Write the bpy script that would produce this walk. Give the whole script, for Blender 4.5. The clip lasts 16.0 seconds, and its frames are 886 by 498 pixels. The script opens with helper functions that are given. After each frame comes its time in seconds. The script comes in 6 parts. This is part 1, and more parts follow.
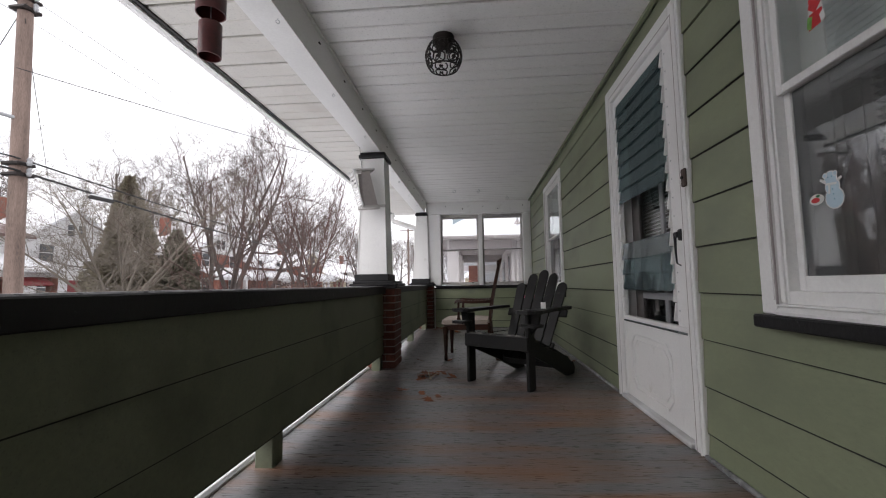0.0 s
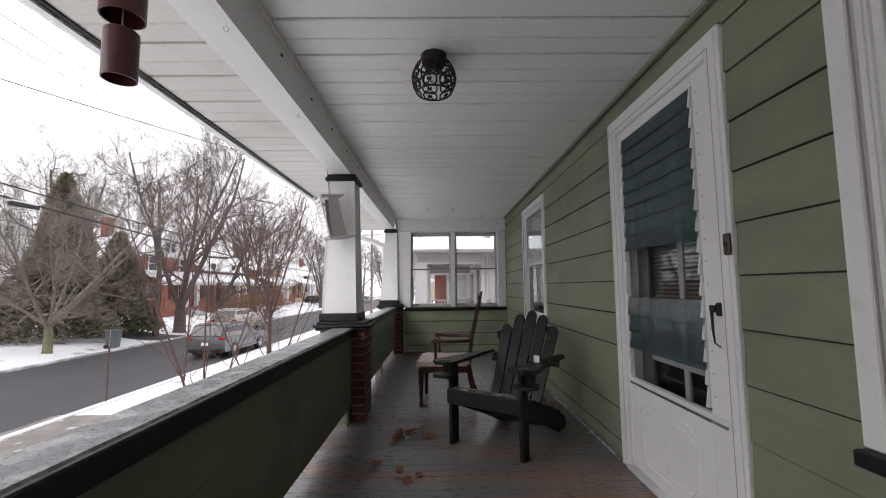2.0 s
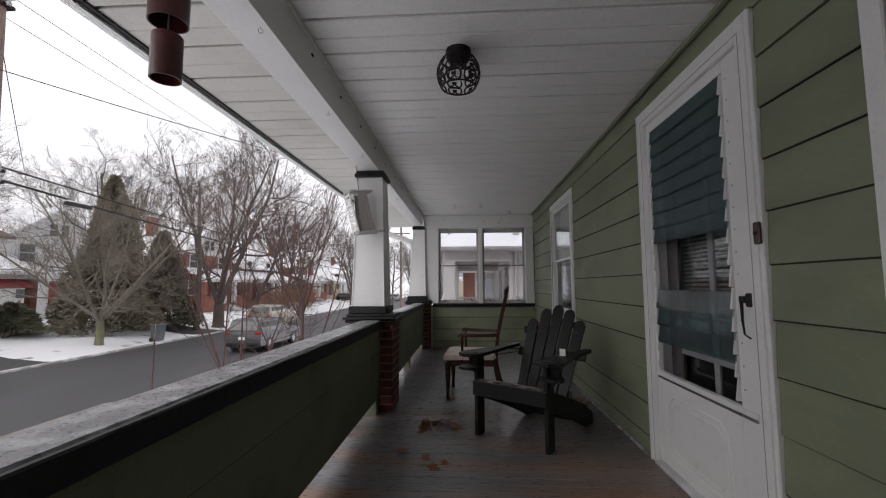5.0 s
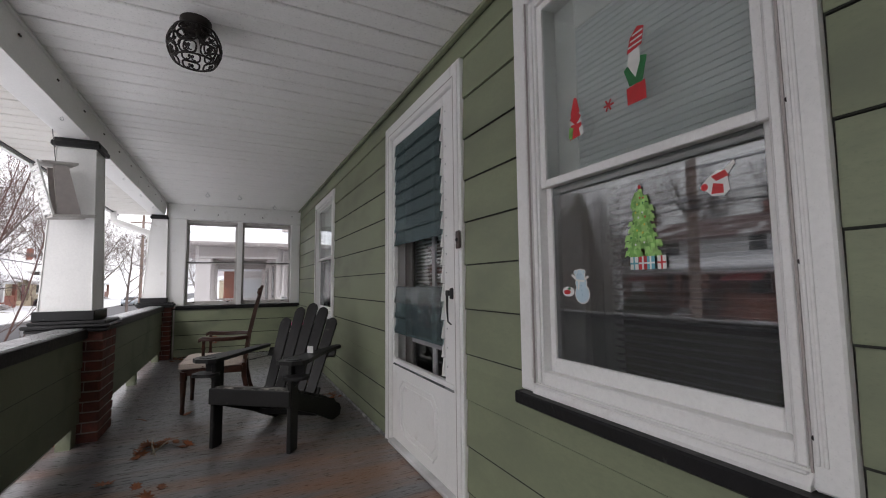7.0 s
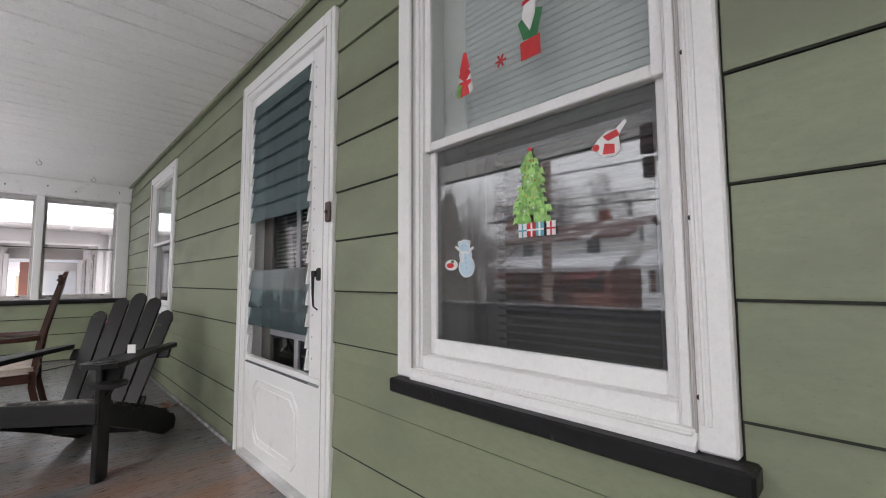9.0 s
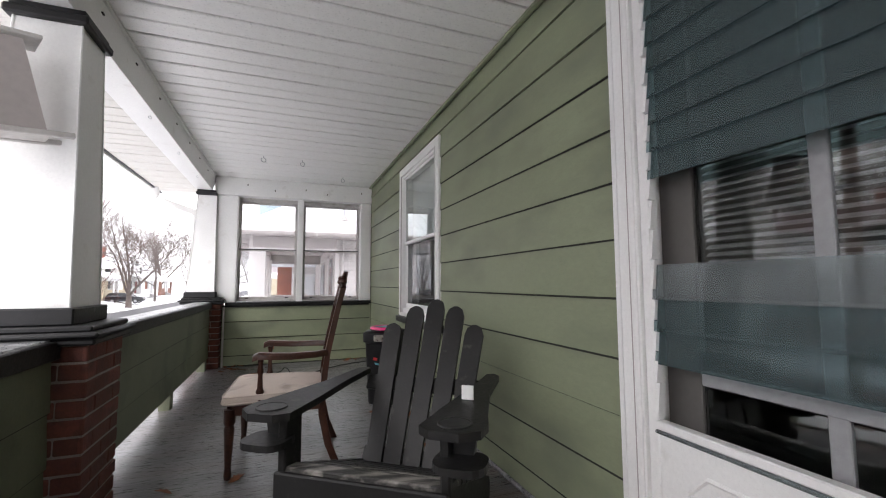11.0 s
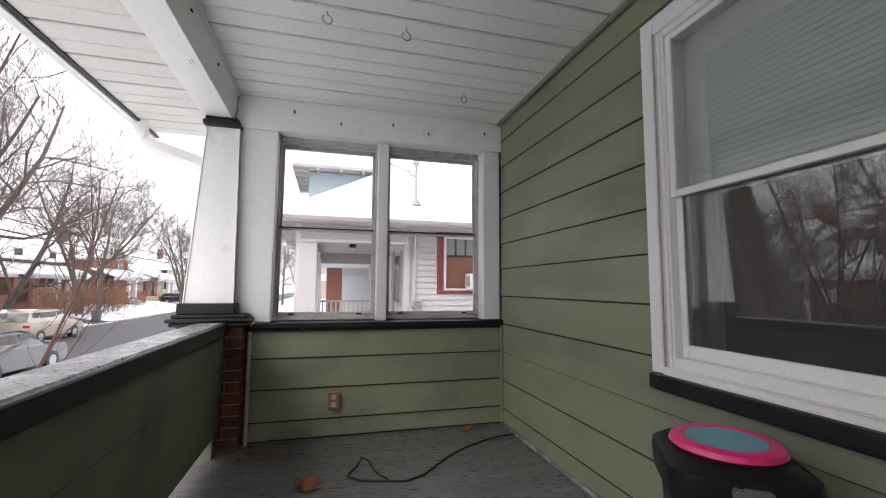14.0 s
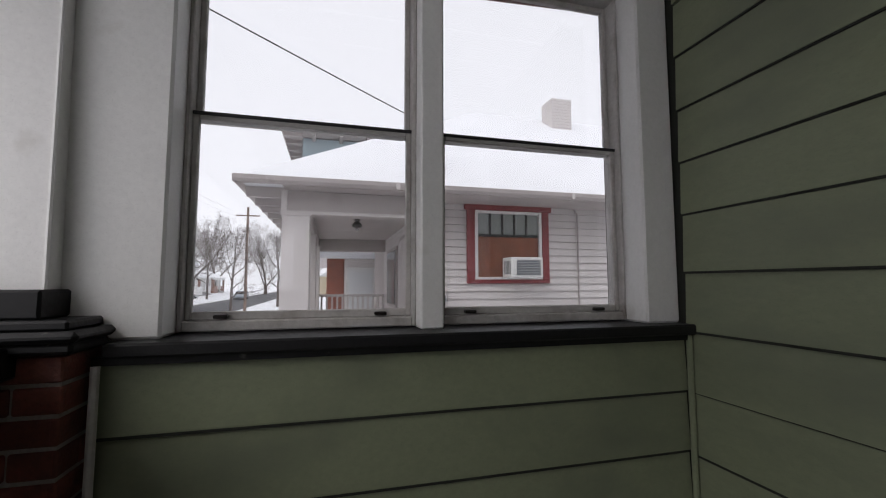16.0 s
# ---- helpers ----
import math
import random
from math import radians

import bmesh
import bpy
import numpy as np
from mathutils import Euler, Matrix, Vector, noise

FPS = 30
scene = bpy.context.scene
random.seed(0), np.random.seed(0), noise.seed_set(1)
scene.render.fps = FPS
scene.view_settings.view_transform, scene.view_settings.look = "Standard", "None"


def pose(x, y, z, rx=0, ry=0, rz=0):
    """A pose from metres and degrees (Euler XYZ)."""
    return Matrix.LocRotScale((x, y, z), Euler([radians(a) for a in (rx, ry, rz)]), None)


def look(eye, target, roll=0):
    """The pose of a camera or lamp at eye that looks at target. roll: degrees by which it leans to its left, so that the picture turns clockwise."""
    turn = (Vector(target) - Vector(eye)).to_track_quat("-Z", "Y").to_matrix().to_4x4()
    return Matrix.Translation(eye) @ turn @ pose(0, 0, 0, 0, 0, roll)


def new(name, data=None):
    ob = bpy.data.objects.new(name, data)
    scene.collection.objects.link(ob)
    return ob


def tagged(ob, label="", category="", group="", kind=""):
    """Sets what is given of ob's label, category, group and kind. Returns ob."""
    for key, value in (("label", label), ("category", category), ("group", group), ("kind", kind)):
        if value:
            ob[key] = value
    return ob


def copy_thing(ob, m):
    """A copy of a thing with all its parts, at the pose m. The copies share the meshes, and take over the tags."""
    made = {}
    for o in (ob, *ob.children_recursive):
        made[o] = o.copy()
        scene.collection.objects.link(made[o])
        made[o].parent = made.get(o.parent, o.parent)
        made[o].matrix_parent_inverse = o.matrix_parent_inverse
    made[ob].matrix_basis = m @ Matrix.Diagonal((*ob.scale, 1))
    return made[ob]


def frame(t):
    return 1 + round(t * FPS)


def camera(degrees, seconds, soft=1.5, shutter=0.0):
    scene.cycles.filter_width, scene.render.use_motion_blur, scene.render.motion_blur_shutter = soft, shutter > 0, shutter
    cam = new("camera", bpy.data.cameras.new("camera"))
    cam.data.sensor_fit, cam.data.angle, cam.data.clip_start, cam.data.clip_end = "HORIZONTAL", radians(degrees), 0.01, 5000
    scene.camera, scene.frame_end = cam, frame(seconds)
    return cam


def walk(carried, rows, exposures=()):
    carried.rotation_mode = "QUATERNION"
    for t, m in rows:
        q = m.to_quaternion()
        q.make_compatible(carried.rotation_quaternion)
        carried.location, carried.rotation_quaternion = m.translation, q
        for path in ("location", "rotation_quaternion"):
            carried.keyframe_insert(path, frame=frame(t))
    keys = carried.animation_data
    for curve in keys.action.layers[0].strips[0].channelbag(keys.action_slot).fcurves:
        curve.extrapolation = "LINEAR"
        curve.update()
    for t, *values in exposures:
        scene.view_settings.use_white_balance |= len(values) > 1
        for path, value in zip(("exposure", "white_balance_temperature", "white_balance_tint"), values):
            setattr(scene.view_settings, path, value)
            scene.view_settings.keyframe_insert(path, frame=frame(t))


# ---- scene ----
cam = camera(93.1, 16.0, soft=1.1)
PATH = [
    (0, (0.01, -0.135, 0.816), (-0.144, 1.852, 0.985), -0.9),
    (0.5, (0.026, -0.011, 0.892), (0.035, 1.981, 1.065), -1.1),
    (1, (0.036, 0.196, 1.043), (0.086, 2.189, 1.203), -0.8),
    (1.5, (-0.058, 0.26, 1.136), (-0.015, 2.252, 1.312), -0.7),
    (2, (-0.149, 0.27, 1.157), (-0.128, 2.262, 1.337), -0.6),
    (2.5, (-0.213, 0.276, 1.146), (-0.372, 2.261, 1.333), -0.5),
    (3, (-0.26, 0.269, 1.138), (-0.624, 2.226, 1.331), -0.3),
    (3.2, (-0.281, 0.256, 1.143), (-0.712, 2.2, 1.334), -0.4),
    (5.3, (-0.106, 0.228, 1.114), (-0.08, 2.22, 1.287), -0.4),
    (5.5, (-0.097, 0.226, 1.114), (0.038, 2.214, 1.286), -0.5),
    (6, (-0.052, 0.209, 1.113), (0.331, 2.165, 1.281), -0.6),
    (6.5, (-0.008, 0.17, 1.114), (0.63, 2.058, 1.275), -0.9),
    (7, (0.036, 0.136, 1.1), (0.925, 1.92, 1.265), -0.6),
    (7.5, (0.069, 0.091, 1.102), (1.184, 1.743, 1.263), -0.7),
    (8, (0.088, 0.054, 1.098), (1.397, 1.558, 1.255), -0.7),
    (8.5, (0.08, 0.096, 1.076), (1.455, 1.54, 1.229), -0.5),
    (9, (0.139, 0.318, 1.017), (1.522, 1.755, 1.168), -0.3),
    (9.5, (0.19, 0.699, 1.039), (1.31, 2.351, 1.175), -0.7),
    (10, (0.071, 1.078, 1.035), (0.891, 2.896, 1.177), 0.3),
    (10.2, (0.029, 1.222, 1.039), (0.834, 3.049, 1.193), 0.2),
    (12.3, (-0.188, 3.238, 0.995), (0.299, 5.172, 1.152), 0.5),
    (12.5, (-0.205, 3.429, 1.002), (0.274, 5.364, 1.158), 0.7),
    (13, (-0.223, 3.854, 0.973), (0.34, 5.766, 1.143), 0.1),
    (13.5, (-0.211, 4.287, 0.988), (0.328, 6.205, 1.166), 0.2),
    (14, (-0.275, 4.699, 1.049), (0.247, 6.622, 1.23), 0.4),
    (14.5, (-0.307, 5.184, 1.007), (0.278, 7.091, 1.155), -0.3),
    (15, (-0.332, 5.617, 1.001), (0.208, 7.534, 1.187), -0.2),
    (15.5, (-0.321, 6.033, 1.047), (0.222, 7.949, 1.23), 0.2),
    (16, (-0.21, 6.551, 0.948), (0.303, 8.478, 1.106), -0.1),
]
walk(cam, [(t, look(eye, target, roll)) for t, eye, target, roll in PATH],
     exposures=[(t, e, 6500, 14) for t, e in ((0, 0.55), (1.5, 0.56), (3, 0.6), (5.5, -0.02), (6, 0.28), (6.5, 0.36), (7, 0.71), (8, 1.22), (8.5, 1.48), (9, 1.52), (10, 1.44), (12.5, 1.46), (13, 1.26), (13.5, 1.16), (14, 1.04), (14.5, 0.82), (15.5, 0.35), (16, 0.08))])

# ---- world and light ----
world = bpy.data.worlds.new("overcast_sky")
scene.world = world
world.use_nodes = True
wn = world.node_tree
wn.nodes.clear()
sky = wn.nodes.new("ShaderNodeTexSky")
sky.sky_type = "NISHITA"
sky.sun_disc = False
sky.sun_elevation, sky.sun_rotation = radians(44), radians(233)
sky.dust_density, sky.ozone_density = 4.0, 1.0
soften = wn.nodes.new("ShaderNodeHueSaturation")
soften.inputs["Saturation"].default_value = 0.16
glow = wn.nodes.new("ShaderNodeBackground")
glow.inputs["Strength"].default_value = 0.13
wout = wn.nodes.new("ShaderNodeOutputWorld")
wn.links.new(sky.outputs[0], soften.inputs["Color"])
cloud = wn.nodes.new("ShaderNodeMix")
cloud.data_type = "RGBA"
cloud.inputs["Factor"].default_value = 0.8
cloud.inputs["B"].default_value = (9.0, 9.05, 9.3, 1)
wn.links.new(soften.outputs[0], cloud.inputs["A"])
wn.links.new(cloud.outputs["Result"], glow.inputs["Color"])
wn.links.new(glow.outputs[0], wout.inputs["Surface"])

sun_data = bpy.data.lights.new("sun", "SUN")
sun_data.energy, sun_data.angle, sun_data.color = 0.9, radians(40), (1.0, 0.97, 0.94)
sun = new("sun", sun_data)
sun.matrix_world = look((-7.6, -5.6, 9.0), (0, 0, 0))


# ---- geometry helpers ----
class Geo:
    """Vertices and faces of one mesh; m is laid over what is added."""

    def __init__(self, m=None):
        self.v, self.f, self.smooth, self.m = [], [], [], m

    def add(self, verts, faces, smooth=False):
        n = len(self.v)
        if self.m is not None:
            verts = [tuple(self.m @ Vector(p)) for p in verts]
        self.v.extend(verts)
        self.f.extend([tuple(i + n for i in f) for f in faces])
        self.smooth.extend([smooth] * len(faces))
        return self

    def box(self, x0, x1, y0, y1, z0, z1, c=0.0):
        """A box, with chamfered edges where c > 0."""
        x0, x1, y0, y1, z0, z1 = min(x0, x1), max(x0, x1), min(y0, y1), max(y0, y1), min(z0, z1), max(z0, z1)
        c = min(c, (x1 - x0) * 0.4, (y1 - y0) * 0.4, (z1 - z0) * 0.4)
        if c <= 0:
            v = [(x, y, z) for x in (x0, x1) for y in (y0, y1) for z in (z0, z1)]
            return self.add(v, [(0, 1, 3, 2), (4, 6, 7, 5), (0, 4, 5, 1), (2, 3, 7, 6), (0, 2, 6, 4), (1, 5, 7, 3)])
        v, idx = [], {}
        for sx in (0, 1):
            for sy in (0, 1):
                for sz in (0, 1):
                    px, py, pz = (x0, x1)[sx], (y0, y1)[sy], (z0, z1)[sz]
                    ix, iy, iz = px + c * (1 - 2 * sx), py + c * (1 - 2 * sy), pz + c * (1 - 2 * sz)
                    for a, p in (("x", (px, iy, iz)), ("y", (ix, py, iz)), ("z", (ix, iy, pz))):
                        idx[sx, sy, sz, a] = len(v)
                        v.append(p)
        f = []
        for s in (0, 1):
            f.append([idx[s, a, b, "x"] for a, b in ((0, 0), (0, 1), (1, 1), (1, 0))][:: 1 if not s else -1])
            f.append([idx[a, s, b, "y"] for a, b in ((0, 0), (1, 0), (1, 1), (0, 1))][:: 1 if not s else -1])
            f.append([idx[a, b, s, "z"] for a, b in ((0, 0), (0, 1), (1, 1), (1, 0))][:: 1 if not s else -1])
        for a in (0, 1):
            for b in (0, 1):
                f.append([idx[0, a, b, "y"], idx[1, a, b, "y"], idx[1, a, b, "z"], idx[0, a, b, "z"]][:: 1 if a == b else -1])
                f.append([idx[a, 0, b, "x"], idx[a, 1, b, "x"], idx[a, 1, b, "z"], idx[a, 0, b, "z"]][:: -1 if a == b else 1])
                f.append([idx[a, b, 0, "x"], idx[a, b, 1, "x"], idx[a, b, 1, "y"], idx[a, b, 0, "y"]][:: 1 if a == b else -1])
        for a in (0, 1):
            for b in (0, 1):
                for d in (0, 1):
                    t = [idx[a, b, d, "x"], idx[a, b, d, "y"], idx[a, b, d, "z"]]
                    f.append(t if (a + b + d) % 2 else t[::-1])
        return self.add(v, f)

    def prism(self, outline, axis, a, b):
        """An outline (u, w) pushed from a to b along an axis: x takes (y, z), y takes (x, z), z takes (x, y)."""
        put = {"x": lambda u, w, d: (d, u, w), "y": lambda u, w, d: (u, d, w), "z": lambda u, w, d: (u, w, d)}[axis]
        n = len(outline)
        v = [put(u, w, a) for u, w in outline] + [put(u, w, b) for u, w in outline]
        f = [tuple(range(n))[::-1], tuple(range(n, 2 * n))] + [(i, (i + 1) % n, n + (i + 1) % n, n + i) for i in range(n)]
        return self.add(v, f)

    def tube(self, pts, radii, sides=8, closed=False, cap=True):
        pts = [Vector(p) for p in pts]
        if not isinstance(radii, (list, tuple)):
            radii = [radii] * len(pts)
        n, v, f = len(pts), [], []
        ref = None
        for i, p in enumerate(pts):
            d = (pts[(i + 1) % n] - pts[i - 1]) if closed else (pts[min(i + 1, n - 1)] - pts[max(i - 1, 0)])
            d = d.normalized() if d.length > 1e-9 else Vector((0, 0, 1))
            if ref is None:
                ref = d.orthogonal()
            ref = (ref - d * ref.dot(d))
            ref = ref.normalized() if ref.length > 1e-6 else d.orthogonal().normalized()
            side = d.cross(ref)
            for k in range(sides):
                a = 2 * math.pi * k / sides
                v.append(tuple(p + radii[i] * (math.cos(a) * ref + math.sin(a) * side)))
        for i in range(n if closed else n - 1):
            j = (i + 1) % n
            for k in range(sides):
                f.append((i * sides + k, i * sides + (k + 1) % sides, j * sides + (k + 1) % sides, j * sides + k))
        if cap and not closed:
            f.append(tuple(range(sides))[::-1])
            f.append(tuple(range((n - 1) * sides, n * sides)))
        return self.add(v, f, sides > 4)

    def lathe(self, profile, centre=(0, 0, 0), sides=20, axis="z"):
        """A profile of (radius, height) turned about an axis."""
        v, f, n = [], [], len(profile)
        for r, h in profile:
            for k in range(sides):
                a = 2 * math.pi * k / sides
                p = (r * math.cos(a), r * math.sin(a), h)
                p = {"z": p, "x": (p[2], p[0], p[1]), "y": (p[0], p[2], p[1])}[axis]
                v.append((p[0] + centre[0], p[1] + centre[1], p[2] + centre[2]))
        for i in range(n - 1):
            for k in range(sides):
                f.append((i * sides + k, i * sides + (k + 1) % sides, (i + 1) * sides + (k + 1) % sides, (i + 1) * sides + k))
        f.append(tuple(range(sides))[::-1])
        f.append(tuple(range((n - 1) * sides, n * sides)))
        return self.add(v, f, True)

    def loft(self, rings):
        """Rings of as many points each, joined one to the next, with caps."""
        n, v, f = len(rings[0]), [], []
        for r in rings:
            v.extend([tuple(p) for p in r])
        for i in range(len(rings) - 1):
            for k in range(n):
                f.append((i * n + k, i * n + (k + 1) % n, (i + 1) * n + (k + 1) % n, (i + 1) * n + k))
        f.append(tuple(range(n))[::-1])
        f.append(tuple(range((len(rings) - 1) * n, len(rings) * n)))
        return self.add(v, f, True)

    def mesh(self, name, mat):
        me = bpy.data.meshes.new(name)
        me.from_pydata(self.v, [], self.f)
        me.polygons.foreach_set("use_smooth", self.smooth)
        bm = bmesh.new()
        bm.from_mesh(me)
        if len(bm.faces) < 60000:
            bmesh.ops.recalc_face_normals(bm, faces=bm.faces[:])
        for e in bm.edges:
            if len(e.link_faces) == 2 and e.calc_face_angle(0) > 0.7:
                e.smooth = False
        bm.to_mesh(me)
        bm.free()
        me.materials.append(mat)
        return me


def part(name, geo, mat, parent=None, label=""):
    ob = new(name, geo.mesh(name, mat) if isinstance(geo, Geo) else geo)
    if parent is not None:
        ob.parent = parent
    return tagged(ob, label)


def structure(name, geo, mat, label, category):
    return tagged(part(name, geo, mat), label, category, kind="structure")


def thing(name, m, label, category, group="", kind=""):
    ob = new(name)
    ob.empty_display_size = 0.1
    ob.matrix_world = m
    return tagged(ob, label, category, group, kind)


def rounded(w, h, r, n=5, cx=0.0, cy=0.0):
    pts = []
    for k, (sx, sy) in enumerate(((1, 1), (-1, 1), (-1, -1), (1, -1))):
        for i in range(n + 1):
            a = math.pi / 2 * (k + i / n)
            pts.append((cx + sx * (w / 2 - r) + r * math.cos(a), cy + sy * (h / 2 - r) + r * math.sin(a)))
    return pts


# ---- materials ----
def node_mat(name):
    m = bpy.data.materials.new(name)
    m.use_nodes = True
    return m, m.node_tree, m.node_tree.nodes["Principled BSDF"]


def mat(name, base, rough=0.6, metal=0.0, vary=0.18, scale=3.0, fine=40.0, bump=0.15, stretch=(1, 1, 1), stain=None, stain_at=0.6, stain_scale=4.0, stain_soft=0.12, per_object=0.0, coat=0.0, worn_y=None, spec=0.5, speck=0.0):
    m, nt, p = node_mat(name)
    geo = nt.nodes.new("ShaderNodeNewGeometry")
    mp = nt.nodes.new("ShaderNodeMapping")
    mp.inputs["Scale"].default_value = stretch
    nt.links.new(geo.outputs["Position"], mp.inputs["Vector"])

    def noise_at(s, detail=5.0):
        n = nt.nodes.new("ShaderNodeTexNoise")
        n.inputs["Scale"].default_value, n.inputs["Detail"].default_value = s, detail
        nt.links.new(mp.outputs[0], n.inputs["Vector"])
        return n

    big, small = noise_at(scale), noise_at(fine)
    total = nt.nodes.new("ShaderNodeMath")
    total.operation = "ADD"
    nt.links.new(big.outputs["Fac"], total.inputs[0])
    nt.links.new(small.outputs["Fac"], total.inputs[1])
    ramp = nt.nodes.new("ShaderNodeMapRange")
    ramp.inputs["From Min"].default_value, ramp.inputs["From Max"].default_value = 0.65, 1.35
    ramp.inputs["To Min"].default_value, ramp.inputs["To Max"].default_value = 1 - vary, 1 + vary
    nt.links.new(total.outputs[0], ramp.inputs["Value"])
    value = ramp.outputs[0]
    if speck:
        # fine dirt specks and grain
        grit = noise_at(fine * 3.1, 2.0)
        r3 = nt.nodes.new("ShaderNodeMapRange")
        r3.inputs["From Min"].default_value, r3.inputs["From Max"].default_value = 0.58, 0.74
        r3.inputs["To Min"].default_value, r3.inputs["To Max"].default_value = 1.0, 1.0 - speck
        nt.links.new(grit.outputs["Fac"], r3.inputs["Value"])
        dirt = nt.nodes.new("ShaderNodeMath")
        dirt.operation = "MULTIPLY"
        nt.links.new(value, dirt.inputs[0])
        nt.links.new(r3.outputs[0], dirt.inputs[1])
        value = dirt.outputs[0]
    if per_object:
        info = nt.nodes.new("ShaderNodeObjectInfo")
        r2 = nt.nodes.new("ShaderNodeMapRange")
        r2.inputs["To Min"].default_value, r2.inputs["To Max"].default_value = 1 - per_object, 1 + per_object
        nt.links.new(info.outputs["Random"], r2.inputs["Value"])
        mul = nt.nodes.new("ShaderNodeMath")
        mul.operation = "MULTIPLY"
        nt.links.new(value, mul.inputs[0])
        nt.links.new(r2.outputs[0], mul.inputs[1])
        value = mul.outputs[0]
    tint = nt.nodes.new("ShaderNodeVectorMath")
    tint.operation = "SCALE"
    tint.inputs[0].default_value = base
    nt.links.new(value, tint.inputs["Scale"])
    colour = tint.outputs[0]
    if stain is not None:
        blot = noise_at(stain_scale, 8.0)
        edge = nt.nodes.new("ShaderNodeMapRange")
        edge.inputs["From Min"].default_value, edge.inputs["From Max"].default_value = stain_at - stain_soft, stain_at + stain_soft
        nt.links.new(blot.outputs["Fac"], edge.inputs["Value"])
        mix = nt.nodes.new("ShaderNodeMix")
        mix.data_type = "RGBA"
        amount = edge.outputs[0]
        if worn_y:
            # wear of the trodden stretch of floor before the door
            split = nt.nodes.new("ShaderNodeSeparateXYZ")
            nt.links.new(geo.outputs["Position"], split.inputs[0])
            far = nt.nodes.new("ShaderNodeMapRange")
            far.inputs["From Min"].default_value, far.inputs["From Max"].default_value = worn_y
            far.inputs["To Min"].default_value, far.inputs["To Max"].default_value = 1.0, 0.12
            nt.links.new(split.outputs["Y"], far.inputs["Value"])
            both = nt.nodes.new("ShaderNodeMath")
            both.operation = "MULTIPLY"
            nt.links.new(amount, both.inputs[0])
            nt.links.new(far.outputs[0], both.inputs[1])
            amount = both.outputs[0]
        nt.links.new(amount, mix.inputs["Factor"])
        nt.links.new(colour, mix.inputs["A"])
        mix.inputs["B"].default_value = (*stain, 1)
        colour = mix.outputs["Result"]
    nt.links.new(colour, p.inputs["Base Color"])
    p.inputs["Metallic"].default_value = metal
    rr = nt.nodes.new("ShaderNodeMapRange")
    rr.inputs["To Min"].default_value, rr.inputs["To Max"].default_value = max(rough - 0.12, 0.02), min(rough + 0.12, 1)
    nt.links.new(small.outputs["Fac"], rr.inputs["Value"])
    nt.links.new(rr.outputs[0], p.inputs["Roughness"])
    p.inputs["Coat Weight"].default_value = coat
    p.inputs["Specular IOR Level"].default_value = spec
    if bump:
        b = nt.nodes.new("ShaderNodeBump")
        b.inputs["Strength"].default_value, b.inputs["Distance"].default_value = bump, 0.01
        nt.links.new(total.outputs[0], b.inputs["Height"])
        nt.links.new(b.outputs[0], p.inputs["Normal"])
    return m


def glass(name, tint=(0.9, 0.93, 0.92), ior=1.5, rough=0.0, body=None, share=0.0):
    """A real glass pane; body and share add a film of paint, dirt or haze."""
    m, nt, p = node_mat(name)
    nt.nodes.remove(p)
    clear = nt.nodes.new("ShaderNodeBsdfGlass")
    clear.inputs["Color"].default_value = (*tint, 1)
    clear.inputs["Roughness"].default_value = rough
    clear.inputs["IOR"].default_value = ior
    base = clear.outputs[0]
    if body is not None:
        film, over = nt.nodes.new("ShaderNodeBsdfDiffuse"), nt.nodes.new("ShaderNodeMixShader")
        film.inputs["Color"].default_value = (*body, 1)
        over.inputs[0].default_value = share
        nt.links.new(base, over.inputs[1])
        nt.links.new(film.outputs[0], over.inputs[2])
        base = over.outputs[0]
    nt.links.new(base, nt.nodes["Material Output"].inputs["Surface"])
    return m


SIDING = mat("green siding paint", (0.235, 0.262, 0.168), 0.55, vary=0.10, scale=1.3, fine=55, bump=0.045, stretch=(1, 0.6, 1.5), stain=(0.170, 0.188, 0.130), stain_at=0.59, stain_scale=2.3, per_object=0.05, speck=0.12)
# siding green darkened for the shade on the half walls, with dark blotches
RAILSHADED = mat("shaded green rail paint", (0.150, 0.166, 0.108), 0.6, vary=0.16, scale=1.5, fine=50, bump=0.12, stain=(0.07, 0.08, 0.05), stain_at=0.62, stain_scale=2.2, per_object=0.05, speck=0.2)
WHITE = mat("white trim paint", (0.82, 0.815, 0.80), 0.45, vary=0.05, scale=2.5, fine=70, bump=0.02, stain=(0.62, 0.60, 0.56), stain_at=0.77, stain_scale=9, speck=0.08)
GREYWHITE = mat("weathered white window wood", (0.50, 0.48, 0.46), 0.6, vary=0.15, scale=4, fine=60, bump=0.2, stain=(0.28, 0.25, 0.22), stain_at=0.66, stain_scale=9)
VINYL = mat("white vinyl ceiling", (0.80, 0.79, 0.775), 0.42, vary=0.05, scale=1.2, fine=25, bump=0.04, stain=(0.60, 0.58, 0.54), stain_at=0.78, stain_scale=2, speck=0.2)
SOFFITVINYL = mat("cream vinyl soffit", (0.68, 0.66, 0.615), 0.45, vary=0.05, scale=1.2, fine=25, bump=0.04, stain=(0.52, 0.49, 0.44), stain_at=0.72, stain_scale=2, speck=0.2)
BLACK = mat("black trim paint", (0.009, 0.009, 0.010), 0.5, spec=0.35, vary=0.3, scale=6, fine=60, bump=0.15, stain=(0.16, 0.155, 0.15), stain_at=0.74, stain_scale=18, stain_soft=0.05)
RAILTOP = mat("weathered grey rail cap", (0.165, 0.165, 0.172), 0.30, vary=0.5, scale=4, fine=70, bump=0.3, stain=(0.46, 0.47, 0.48), stain_at=0.58, stain_scale=11, stain_soft=0.12, speck=0.35)
